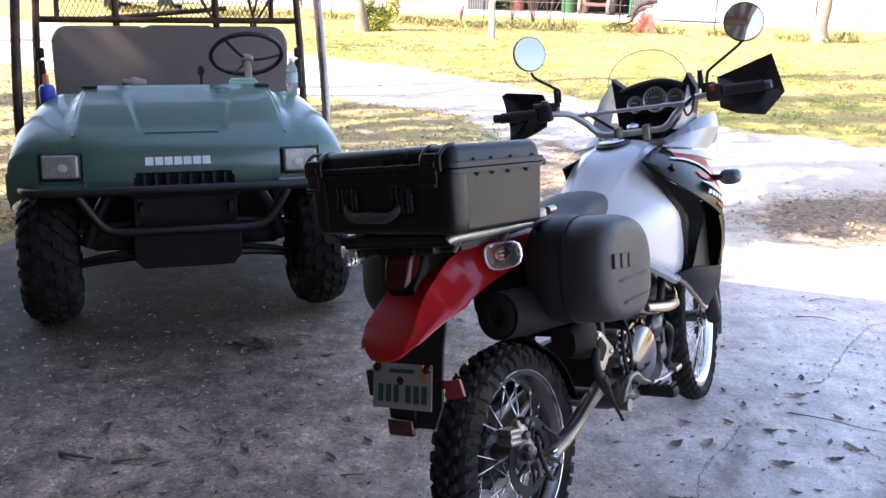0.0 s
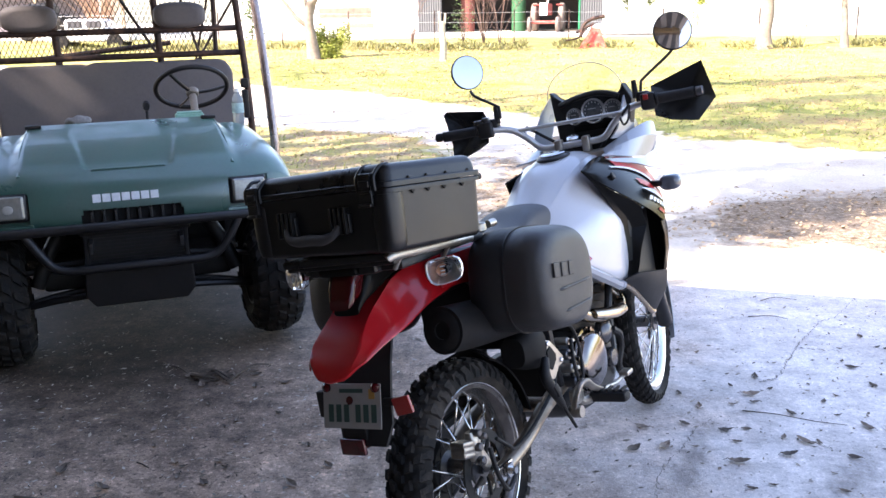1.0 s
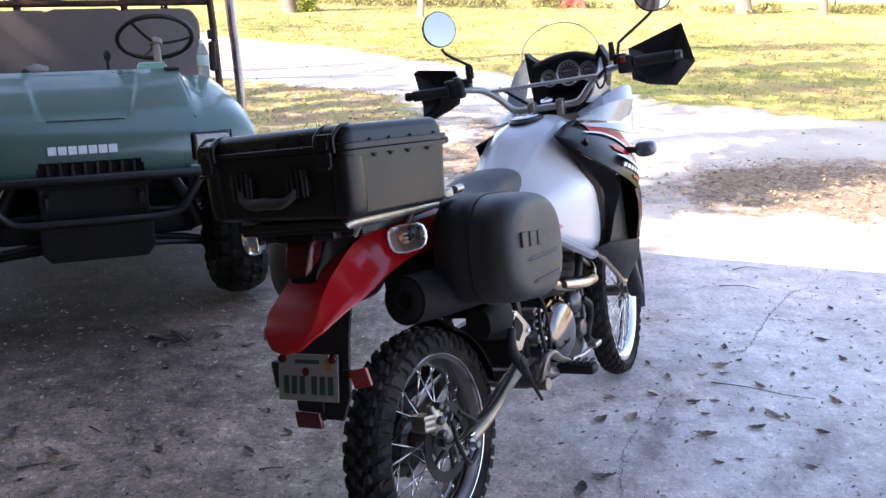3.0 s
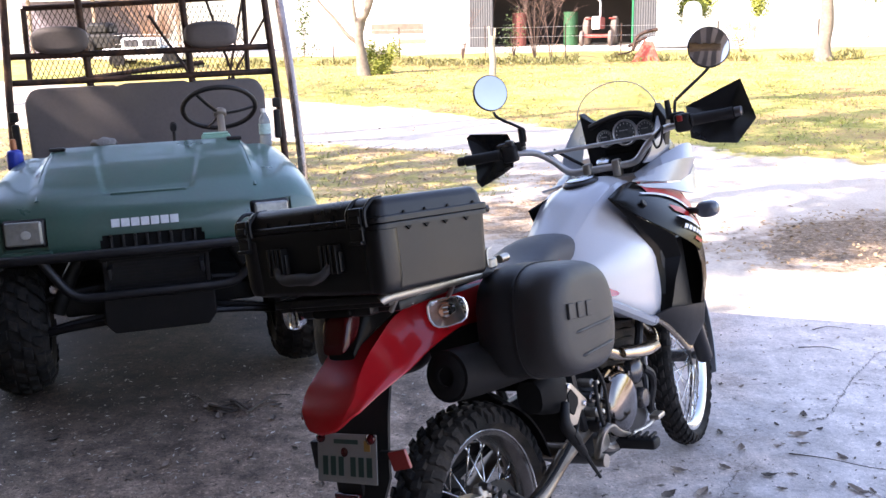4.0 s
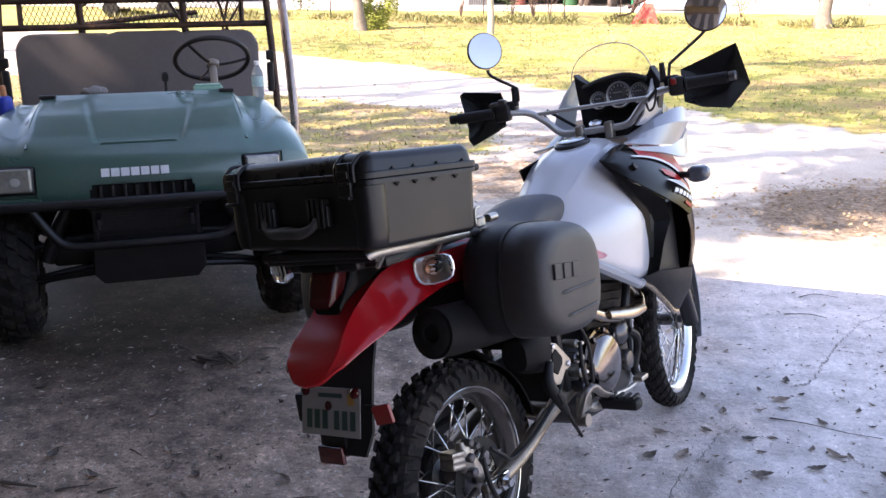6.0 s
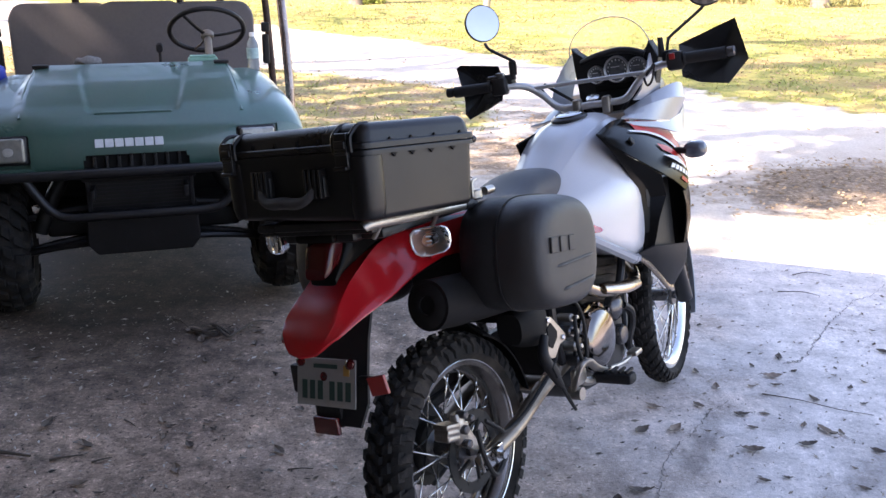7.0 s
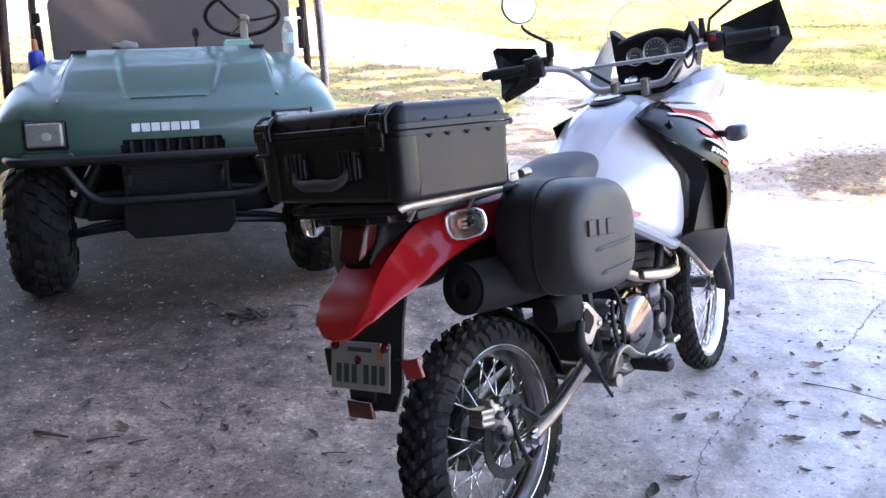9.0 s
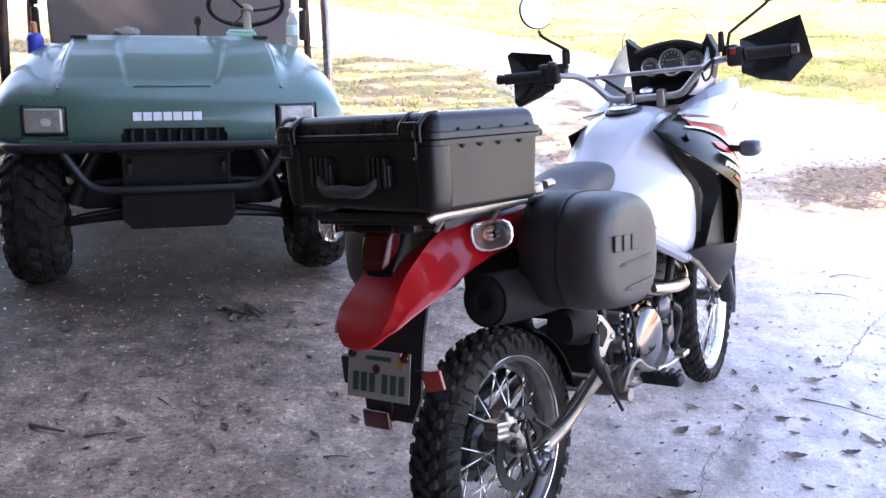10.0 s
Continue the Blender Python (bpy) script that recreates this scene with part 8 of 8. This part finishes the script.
for k in range(60000):
    x, y = rnd.uniform(-9, 9), rnd.uniform(5.5, 28)
    if k < 2600:
        x, y = -3.12 - abs(rnd.gauss(0, 0.5)), rnd.uniform(1.5, 7.5)
    in_l = inside(LITTER_PATCH, x, y) or k < 2600 or (inside(DIRT_PATCH, x, y) and rnd.random() < 0.35)
    if not (in_l or (25.3 < y < 28.2 and rnd.random() < 0.9) or (inside(ISLAND, x, y) and rnd.random() < 0.8) or (inside(LAWN, x, y) and rnd.random() < 0.5 + 0.75 * noise.noise((x * 0.5, y * 0.35, 31))) or rnd.random() < 0.02):
        continue
    if x > -3.2 and y < edge_y(x) + 0.1:
        continue
    z = ground_z(x, y) + rnd.uniform(0.005, 0.03)
    a = rnd.uniform(0, 6.28)
    l = rnd.uniform(0.012, 0.030)
    u = Vector((math.cos(a), math.sin(a), rnd.uniform(-0.35, 0.35))) * l
    w = Vector((-math.sin(a), math.cos(a), rnd.uniform(-0.5, 0.5))) * l * 0.45
    p = Vector((x, y, z))
    b.faces.new([b.verts.new(p - u), b.verts.new(p + w), b.verts.new(p + u), b.verts.new(p - w + Vector((0, 0, 0.01)))])
tagged(part("leaf_litter", b, M_LITTER, smooth=0), "brown fallen leaves strewn over the yard", "leaf litter", kind="stuff")

# old broken post and the wire fence
post = thing("broken_post", at(-1.56, 23.6), "weathered grey wooden post with a splintered top", "post")
b = bmesh.new()
tube(b, [(0.02, 0, -0.1), (0.03, 0, 0.4), (0.0, 0, 0.8), (0.01, 0, 0.98)], [0.09, 0.085, 0.08, 0.075], 10, 2)
part("stump", b, M_OLDWOOD, post)
for dx, h in ((-0.06, 0.22), (0.075, 0.17)):
    b = bmesh.new()
    rbox(b, (dx, 0, 0.95 + h / 2), (0.05, 0.08, h + 0.1), 0.012, rot=Matrix.Rotation(radians(4 if dx > 0 else -3), 4, "Y"))
    part("splinter", b, M_OLDWOOD, post)
fence = thing("wire_fence", at(0, 28.8), "wire fence on thin rusty steel posts", "fence")
for x in (-8.9, -6.9, -4.83, -2.2, 0.2, 1.83, 4.6, 7.4, 10.2):
    b = bmesh.new()
    z = 0.0
    rbox(b, (x, 0, 0.50), (0.035, 0.03, 1.15), 0.005)
    part("fence_post", b, M_RUSTY, fence)
for z in (0.42, 0.72, 1.0):
    b = bmesh.new()
    tube(b, [(-14 + 28 * k / 24, 0, z + 0.012 * math.sin(k * 2.1)) for k in range(25)], 0.004, 5, 1)
    part("wire", b, M_WIRE, fence)

# open shed
shed = thing("shed", at(0, 37.6), "open-fronted grey metal shed with a dark interior", "shed")


def box_part(name, c, s, m, parent, label="", bev=0.01):
    b = bmesh.new()
    rbox(b, c, s, bev, 1)
    return part(name, b, m, parent, label)


def corrugated(name, x0, x1, y, h, m, parent, label=""):
    b = bmesh.new()
    n = max(4, int((x1 - x0) / 0.045))
    rws = [[(x0 + (x1 - x0) * k / n, y + 0.012 * math.cos(k * math.pi), z) for z in (0, h)] for k in range(n + 1)]
    surface(b, rws, 0.02)
    return part(name, b, m, parent, label, smooth=0)


corrugated("front_panel", -3.62, -2.70, 0, 3.4, M_CONCRETE_SHED, shed, "grey ribbed wall panel")
corrugated("front_panel", 2.72, 3.56, 0, 3.4, M_CONCRETE_SHED, shed, "grey ribbed wall panel")
box_part("door_trim", (2.68, -0.03, 1.7), (0.06, 0.05, 3.4), M_GREENTRIM, shed, "green door trim")
box_part("back_wall", (0, 5.0, 1.7), (7.2, 0.1, 3.4), M_SHEDDARK, shed)
for x in (-3.58, 3.52):
    box_part("side_wall", (x, 2.5, 1.7), (0.08, 4.9, 3.4), M_CONCRETE_SHED, shed)
box_part("lintel", (0, 0.02, 3.05), (5.4, 0.08, 0.7), M_CONCRETE_SHED, shed)
b = bmesh.new()
surface(b, [[(-3.9, -0.4, 3.4), (-3.9, 5.4, 3.7)], [(3.9, -0.4, 3.4), (3.9, 5.4, 3.7)]], 0.06)
part("roof", b, M_ROOFTIN, shed)
for x, c, h in ((-1.72, mat("rust-red drum paint", (0.16, 0.05, 0.04), 0.7, vary=0.3), 1.3), (0.33, mat("dull green drum paint", (0.02, 0.085, 0.035), 0.6, vary=0.25), 1.3)):
    t = thing("barrel", at(x, 38.6), "old steel drum standing in the open shed", "barrel")
    b = bmesh.new()
    lathe(b, [(0, 0), (0.28, 0), (0.29, 0.02), (0.28, 0.04), (0.28, h * 0.33), (0.295, h * 0.35), (0.28, h * 0.37), (0.28, h * 0.66), (0.295, h * 0.68), (0.28, h * 0.7), (0.28, h - 0.02), (0.29, h), (0, h)], 20)
    part("drum", b, c, t)

# old tractor before the shed
trac = thing("tractor", at(1.32, 36.9) @ Matrix.Rotation(radians(-8), 4, "Z") @ Matrix.Diagonal((0.74, 1.0, 0.9, 1.0)), "faded red farm tractor with an upright exhaust stack", "tractor")
box_part("hood", (0.02, 0.3, 0.95), (0.46, 1.6, 0.50), M_TRACTOR, trac, "faded red tractor hood", 0.05)
box_part("grille", (0.02, -0.52, 0.95), (0.40, 0.05, 0.52), M_WHITE, trac, "bleached front grille", 0.03)
box_part("axle", (0, -0.3, 0.42), (1.25, 0.12, 0.14), M_TRACTOR, trac, "", 0.02)
for x in (-0.72, 0.72):
    for y, r, w in ((-0.3, 0.32, 0.17), (1.4, 0.62, 0.32)):
        b = bmesh.new()
        lathe(b, [(r * 0.5, -w / 2), (r * 0.9, -w / 2), (r, -w * 0.3), (r, w * 0.3), (r * 0.9, w / 2), (r * 0.5, w / 2), (r * 0.45, 0), (r * 0.5, -w / 2)], 24)
        b.transform(Matrix.Translation((x, y, r)) @ Matrix.Rotation(radians(90), 4, "Y"))
        wpart = part("wheel", b, mat("dusty tractor tyre", (0.16, 0.13, 0.11), 0.9), trac, "dusty tractor tyre")
        b = bmesh.new()
        lathe(b, [(0, -0.03), (r * 0.5, -0.05), (r * 0.5, 0.05), (0, 0.03)], 18)
        b.transform(Matrix.Translation((x, y, r)) @ Matrix.Rotation(radians(90), 4, "Y"))
        part("rim", b, M_TRACTOR, wpart)
b = bmesh.new()
tube(b, [(0.14, 0.1, 1.15), (0.14, 0.1, 1.7), (0.13, 0.08, 1.82), (0.06, 0.02, 1.88)], 0.045, 10, 3)
part("exhaust_stack", b, M_WHITE, trac, "pale rusted exhaust stack")
box_part("fender", (-0.62, 1.35, 1.15), (0.34, 0.8, 0.06), M_TRACTOR, trac, "", 0.02)
box_part("fender", (0.62, 1.35, 1.15), (0.34, 0.8, 0.06), M_TRACTOR, trac, "", 0.02)
b = bmesh.new()
lathe(b, [(0.17, -0.012), (0.19, -0.012), (0.19, 0.012), (0.17, 0.012), (0.17, -0.012)], 20)
b.transform(Matrix.Translation((0, 1.1, 1.42)) @ Matrix.Rotation(radians(40), 4, "X"))
part("steering_wheel", b, M_BLACK, trac)

imp = thing("farm_implement", at(2.52, 27.9) @ Matrix.Diagonal((0.86, 0.86, 0.86, 1.0)), "red sheet-metal farm implement with a dark hitch arm", "implement")
b = bmesh.new()
plate(b, [(-0.42, 0), (0.42, 0), (0.22, 0.66), (-0.08, 0.70)], 0.05, Matrix.Rotation(radians(80), 4, "X"), 0.01)
part("blade", b, M_IMPLEMENT, imp, "scuffed red blade")
b = bmesh.new()
plate(b, [(-0.50, 0), (-0.30, 0), (-0.05, 0.72), (-0.10, 0.74)], 0.04, Matrix.Translation((0, -0.15, 0)) @ Matrix.Rotation(radians(85), 4, "X"), 0.008)
part("side_plate", b, M_IMPLEMENT, imp)
b = bmesh.new()
tube(b, [(-0.45, 0.2, 0.35), (-0.35, 0.2, 0.75), (-0.1, 0.2, 0.95), (0.35, 0.2, 1.05)], 0.06, 8, 3)
tube(b, [(-0.6, 0.2, 0.5), (-0.35, 0.2, 0.65), (0.0, 0.2, 0.8)], 0.05, 8, 3)
tube(b, [(-0.95, 0.0, 0.25), (-0.5, 0.1, 0.35), (-0.3, 0.2, 0.6)], 0.03, 8, 3)
part("hitch_arm", b, M_RUSTY, imp, "dark red hitch arm")

tank_ = thing("storage_tank", at(4.75, 36.2), "tall white round-topped storage tank", "tank")
b = bmesh.new()
lathe(b, [(0, 0), (0.33, 0), (0.34, 0.05), (0.34, 1.15), (0.30, 1.38), (0.2, 1.52), (0, 1.56)], 24)
part("shell", b, M_WHITE, tank_)
box = thing("boat", at(4.4, 34.5), "pale upturned boat hull lying on the grass", "boat")
b = bmesh.new()
hull(b, [(-1.6, 0, 0.12, 0.05, 0.1, 2.5), (-1.2, 0, 0.2, 0.35, 0.2, 2.6), (0, 0, 0.24, 0.5, 0.24, 2.8), (1.1, 0, 0.2, 0.45, 0.2, 3)], 20, 4)
part("hull", b, mat("pale blue hull paint", (0.45, 0.5, 0.58), 0.5, vary=0.2), box)

# pale house trailer and boards far behind
home = thing("house_trailer", at(-8.8, 46.0), "long white house trailer with a low tan deck", "trailer")
box_part("body", (0, 0, 1.5), (9.0, 2.4, 3.04), M_WHITE, home, "white sheet-metal body", 0.06)
box_part("roof", (0, 0, 3.06), (9.3, 2.7, 0.12), M_WHITE, home, "", 0.03)
box_part("window_band", (0.95, -1.23, 0.80), (2.5, 0.06, 0.46), mat("brown shaded porch", (0.16, 0.12, 0.09), 0.8, vary=0.35, grain=5), home, "brown shaded porch opening")
box_part("skirting", (1.65, -1.23, 0.22), (1.3, 0.06, 0.26), mat("tan skirting", (0.24, 0.16, 0.11), 0.8, vary=0.2), home, "tan skirting board")
truck = thing("small_truck", at(-12.75, 28.4) @ Matrix.Rotation(radians(10), 4, "Z") @ Matrix.Scale(0.7, 4), "small white parked farm truck with grey windows", "truck")
box_part("body", (0, 0, 0.62), (3.6, 1.7, 0.52), M_WHITE, truck, "white truck body", 0.08)
box_part("cab", (-0.1, 0, 1.08), (1.7, 1.55, 0.5), M_WHITE, truck, "white truck cab", 0.1)
for x in (-0.5, 0.3):
    box_part("window", (x, -0.78, 1.10), (0.62, 0.04, 0.30), M_GLASSDARK, truck, "dark side window", 0.02)
box_part("window", (0.77, 0, 1.12), (0.04, 1.2, 0.30), M_GLASSDARK, truck, "", 0.02)
for x in (-1.15, 1.15):
    for y in (-0.8, 0.8):
        b = bmesh.new()
        lathe(b, [(0, -0.1), (0.33, -0.1), (0.36, -0.05), (0.36, 0.05), (0.33, 0.1), (0, 0.1)], 20)
        b.transform(Matrix.Translation((x, y, 0.36)) @ Matrix.Rotation(radians(90), 4, "X"))
        part("wheel", b, M_RUBBER, truck)
lean = thing("open_shelter", at(-19.2, 37.0, -0.35), "low open shelter with a pale tin roof on posts", "shelter")
b = bmesh.new()
surface(b, [[(-4, -2, 2.5), (-4, 2, 2.9)], [(6, -2, 2.5), (6, 2, 2.9)]], 0.08)
part("roof", b, M_ROOFTIN, lean, "pale tin roof")
for x in (-3.8, -1.5, 1.2, 4.6):
    box_part("post", (x, -1.8, 1.25), (0.12, 0.12, 2.5), M_TIMBER, lean)
box_part("back_wall", (-1.0, 1.9, 1.3), (6.0, 0.08, 2.6), mat("violet-grey weathered boards", (0.16, 0.14, 0.16), 0.8, vary=0.25, grain=8), lean, "weathered grey board wall")
dark = thing("machine", at(-16.4, 33.0) @ Matrix.Scale(0.85, 4), "dark farm machine parked under the shelter", "machine")
box_part("body", (0, 0, 0.75), (1.8, 1.2, 0.7), M_DARK, dark, "", 0.12)
box_part("cowl", (-0.2, 0, 1.3), (1.0, 1.0, 0.5), M_DARK, dark, "", 0.12)
for x in (-0.7, 0.7):
    b = bmesh.new()
    lathe(b, [(0, -0.12), (0.4, -0.12), (0.45, 0), (0.4, 0.12), (0, 0.12)], 18)
    b.transform(Matrix.Translation((x, -0.6, 0.45)) @ Matrix.Rotation(radians(90), 4, "X"))
    part("wheel", b, M_RUBBER, dark)


# ---- leaves and sticks on the slab ----
def leaf_mesh(seed, size):
    rnd = random.Random(seed)
    b = bmesh.new()
    n = 9
    mid, lft, rgt = [], [], []
    for k in range(n):
        u = k / (n - 1)
        w = size * 0.24 * math.sin(math.pi * min(1, u * 1.04)) ** 0.8 * (1 + 0.35 * (rnd.random() - 0.5) * (k % 2))
        x = size * (u - 0.5)
        curl = 0.16 * size * (2 * u - 1) ** 2 + rnd.uniform(0, 0.02) * size
        mid.append(b.verts.new((x, 0.02 * size * math.sin(4 * u), curl)))
        lft.append(b.verts.new((x, w, curl + 0.28 * w + rnd.uniform(0, 0.05) * size)))
        rgt.append(b.verts.new((x, -w, curl + 0.30 * w + rnd.uniform(0, 0.05) * size)))
    skin(b, [lft, mid, rgt], cap=False, closed=False)
    cyl(b, (size * 0.48, 0, 0.16 * size), (size * 0.66, 0.02 * size, 0.10 * size), size * 0.012, seg=4)
    me = bpy.data.meshes.new("fallen_leaf")
    b.to_mesh(me)
    b.free()
    me.materials.append(M_DEADLEAF)
    return me


LEAVES = [leaf_mesh(k, s) for k, s in enumerate((0.075, 0.065, 0.085, 0.055, 0.045, 0.035, 0.026, 0.018))]
rnd = random.Random(21)


def drop_leaf(x, y, k=None, turn=None):
    ob = new("fallen_leaf", LEAVES[rnd.randrange(len(LEAVES)) if k is None else k])
    ob.matrix_world = Matrix.Translation((x, y, 0.002)) @ Matrix.Rotation(rnd.uniform(0, 6.28) if turn is None else turn, 4, "Z") @ Matrix.Rotation(rnd.uniform(-0.2, 0.2), 4, "X")
    tagged(ob, "curled dry brown leaf on the concrete", "leaf", "fallen leaves on the slab")


LEAF_SIZES = (0.075, 0.065, 0.085, 0.055, 0.045, 0.035)


def lay_leaves(marks):
    """Single leaves at marked places: x, y and length."""
    for x, y, size in marks:
        near = min(range(len(LEAF_SIZES)), key=lambda i: abs(LEAF_SIZES[i] - size))
        drop_leaf(x, y, near)


lay_leaves([(1.12, 4.30, 0.035), (1.21, 4.28, 0.035), (1.41, 3.97, 0.065), (1.28, 3.86, 0.035), (1.34, 3.76, 0.085), (1.34, 3.68, 0.045), (1.44, 3.83, 0.03), (1.04, 3.76, 0.045), (1.10, 3.62, 0.055), (1.24, 3.65, 0.035), (1.01, 3.44, 0.055),
            (1.16, 3.39, 0.065), (1.24, 3.41, 0.03), (0.84, 3.40, 0.065), (0.90, 3.23, 0.075), (0.78, 3.20, 0.075), (1.18, 3.29, 0.045), (1.46, 3.57, 0.055), (1.37, 3.34, 0.045), (1.44, 3.30, 0.085), (1.49, 3.30, 0.045)])
lay_leaves([(1.88, 4.11, 0.065), (2.07, 4.55, 0.055), (2.10, 4.40, 0.035), (2.13, 4.38, 0.03), (1.72, 3.45, 0.075), (1.58, 3.18, 0.055), (1.46, 2.92, 0.045), (1.15, 2.92, 0.045), (1.23, 2.95, 0.035), (0.75, 2.79, 0.085), (0.67, 2.70, 0.085),
            (1.15, 3.12, 0.085), (1.35, 3.19, 0.075), (1.45, 2.65, 0.065), (1.12, 2.66, 0.085), (1.63, 3.70, 0.045), (1.70, 3.77, 0.035), (1.96, 3.77, 0.035), (1.90, 3.89, 0.055)])
lay_leaves([(-2.10, 3.72, 0.065), (-1.96, 3.72, 0.055), (-1.65, 3.44, 0.065), (-1.50, 3.31, 0.045), (-1.09, 2.78, 0.075), (-0.75, 3.01, 0.045), (-0.75, 2.84, 0.055), (-0.34, 3.00, 0.055), (-0.91, 2.99, 0.055), (-0.87, 2.96, 0.035), (-0.86, 2.88, 0.045),
            (-0.96, 3.52, 0.045), (-0.79, 3.37, 0.045), (-0.64, 3.45, 0.035), (-0.69, 3.78, 0.055), (-1.15, 3.68, 0.055), (-1.09, 3.26, 0.065), (-1.30, 2.90, 0.075), (-1.00, 2.55, 0.065), (-0.91, 2.51, 0.035), (-0.73, 2.68, 0.065), (-0.44, 2.85, 0.065),
            (-0.81, 4.34, 0.035), (-1.04, 3.12, 0.03), (-0.85, 3.87, 0.055), (-0.82, 3.73, 0.055)])
for _ in range(70):
    x, y = 0.85 + rnd.random() ** 0.8 * 1.7, rnd.uniform(2.2, 5.0)
    drop_leaf(x, y, rnd.choice((5, 6, 6, 7, 7)))
for _ in range(70):
    drop_leaf(rnd.uniform(-2.6, 0.5), rnd.uniform(1.7, 4.6), rnd.choice((5, 6, 6, 7)))
# a scatter of crumbs and grit, too fine to count
b = bmesh.new()
for _ in range(4800):
    x, y = rnd.uniform(-3.0, 2.9), rnd.uniform(1.5, 5.3)
    s = rnd.uniform(0.002, 0.0075) * (1.5 if rnd.random() < 0.12 else 1)
    a = rnd.uniform(0, 6.28)
    u, w = Vector((math.cos(a), math.sin(a), 0.2)) * s * 1.6, Vector((-math.sin(a), math.cos(a), 0.3)) * s * 0.6
    p = Vector((x, y, 0.004))
    b.faces.new([b.verts.new(p - u), b.verts.new(p + w), b.verts.new(p + u), b.verts.new(p - w)])
tagged(part("grit", b, mat("pale and dark grit", (0.20, 0.165, 0.13), 0.9, vary=0.3, island=0.85), smooth=0), "fine grit and leaf crumbs on the concrete", "grit", kind="stuff")

# leaf litter trodden into the dusty side of the slab
rnd_litter = random.Random(77)
for count, colour, kind_name, big in ((2600, (0.40, 0.36, 0.31), "pale", 0.011), (1900, (0.06, 0.046, 0.036), "dark", 0.0085)):
    b = bmesh.new()
    for _ in range(count):
        x, y = -2.9 + 3.5 * rnd_litter.random() ** 1.25, rnd_litter.uniform(1.6, 4.4)
        s = big * rnd_litter.uniform(0.25, 1.0) ** 1.6
        a = rnd_litter.uniform(0, 6.28)
        u, w = Vector((math.cos(a), math.sin(a), rnd_litter.uniform(-0.1, 0.1))) * s * 1.5, Vector((-math.sin(a), math.cos(a), 0.15)) * s * rnd_litter.uniform(0.3, 0.7)
        p = Vector((x, y, 0.0045))
        b.faces.new([b.verts.new(p - u), b.verts.new(p - 0.2 * u + w), b.verts.new(p + u), b.verts.new(p + 0.3 * u - w)])
    tagged(part("leaf_litter", b, mat(kind_name + " leaf crumbs", colour, 0.9, vary=0.3, island=0.6), smooth=0), kind_name + " dry leaf crumbs trodden onto the concrete", "leaf litter", kind="stuff")


def stick(points, r, label="dry brown twig lying on the concrete"):
    ob = bmesh.new()
    limb(ob, [(x, y, z + r) for x, y, z in points], r, r * 0.45, 6, 3)
    tagged(part("stick", ob, M_STICK), label, "stick", "sticks on the slab")


stick([(-1.10, 3.80, 0.0), (-1.03, 3.84, 0.012), (-0.95, 3.76, 0.008), (-0.92, 3.84, 0.014), (-0.88, 3.93, 0.02), (-0.82, 3.98, 0.004)], 0.007)
stick([(-1.06, 3.88, 0.006), (-1.01, 3.84, 0.012), (-0.94, 3.79, 0.0)], 0.009)
stick([(-1.14, 3.83, 0), (-1.08, 3.79, 0.01), (-1.02, 3.80, 0)], 0.010)
stick([(-1.29, 3.95, 0), (-1.23, 3.92, 0.004), (-1.17, 3.86, 0)], 0.004)
stick([(-1.02, 2.68, 0), (-0.99, 2.70, 0.004), (-0.97, 2.72, 0)], 0.004)
stick([(-1.05, 2.98, 0), (-1.02, 2.96, 0.003), (-0.99, 2.94, 0)], 0.003)
stick([(-0.38, 2.74, 0), (-0.34, 2.75, 0.003), (-0.30, 2.76, 0)], 0.003)
for k in range(22):
    drop_leaf(rnd.gauss(-1.02, 0.06), rnd.gauss(3.82, 0.04), rnd.choice((1, 3, 4, 5)))
stick([(-1.36, 2.69, 0), (-1.30, 2.68, 0.004), (-1.23, 2.68, 0)], 0.008)
stick([(-1.16, 2.67, 0), (-1.12, 2.69, 0.003), (-1.07, 2.72, 0)], 0.005)
stick([(1.27, 3.59, 0), (1.40, 3.55, 0.004), (1.53, 3.49, 0.004), (1.65, 3.47, 0)], 0.0024)
stick([(1.73, 5.16, 0), (1.82, 5.21, 0.006), (1.94, 5.19, 0)], 0.003)
stick([(1.59, 4.86, 0), (1.71, 4.86, 0.006), (1.79, 4.83, 0)], 0.003)
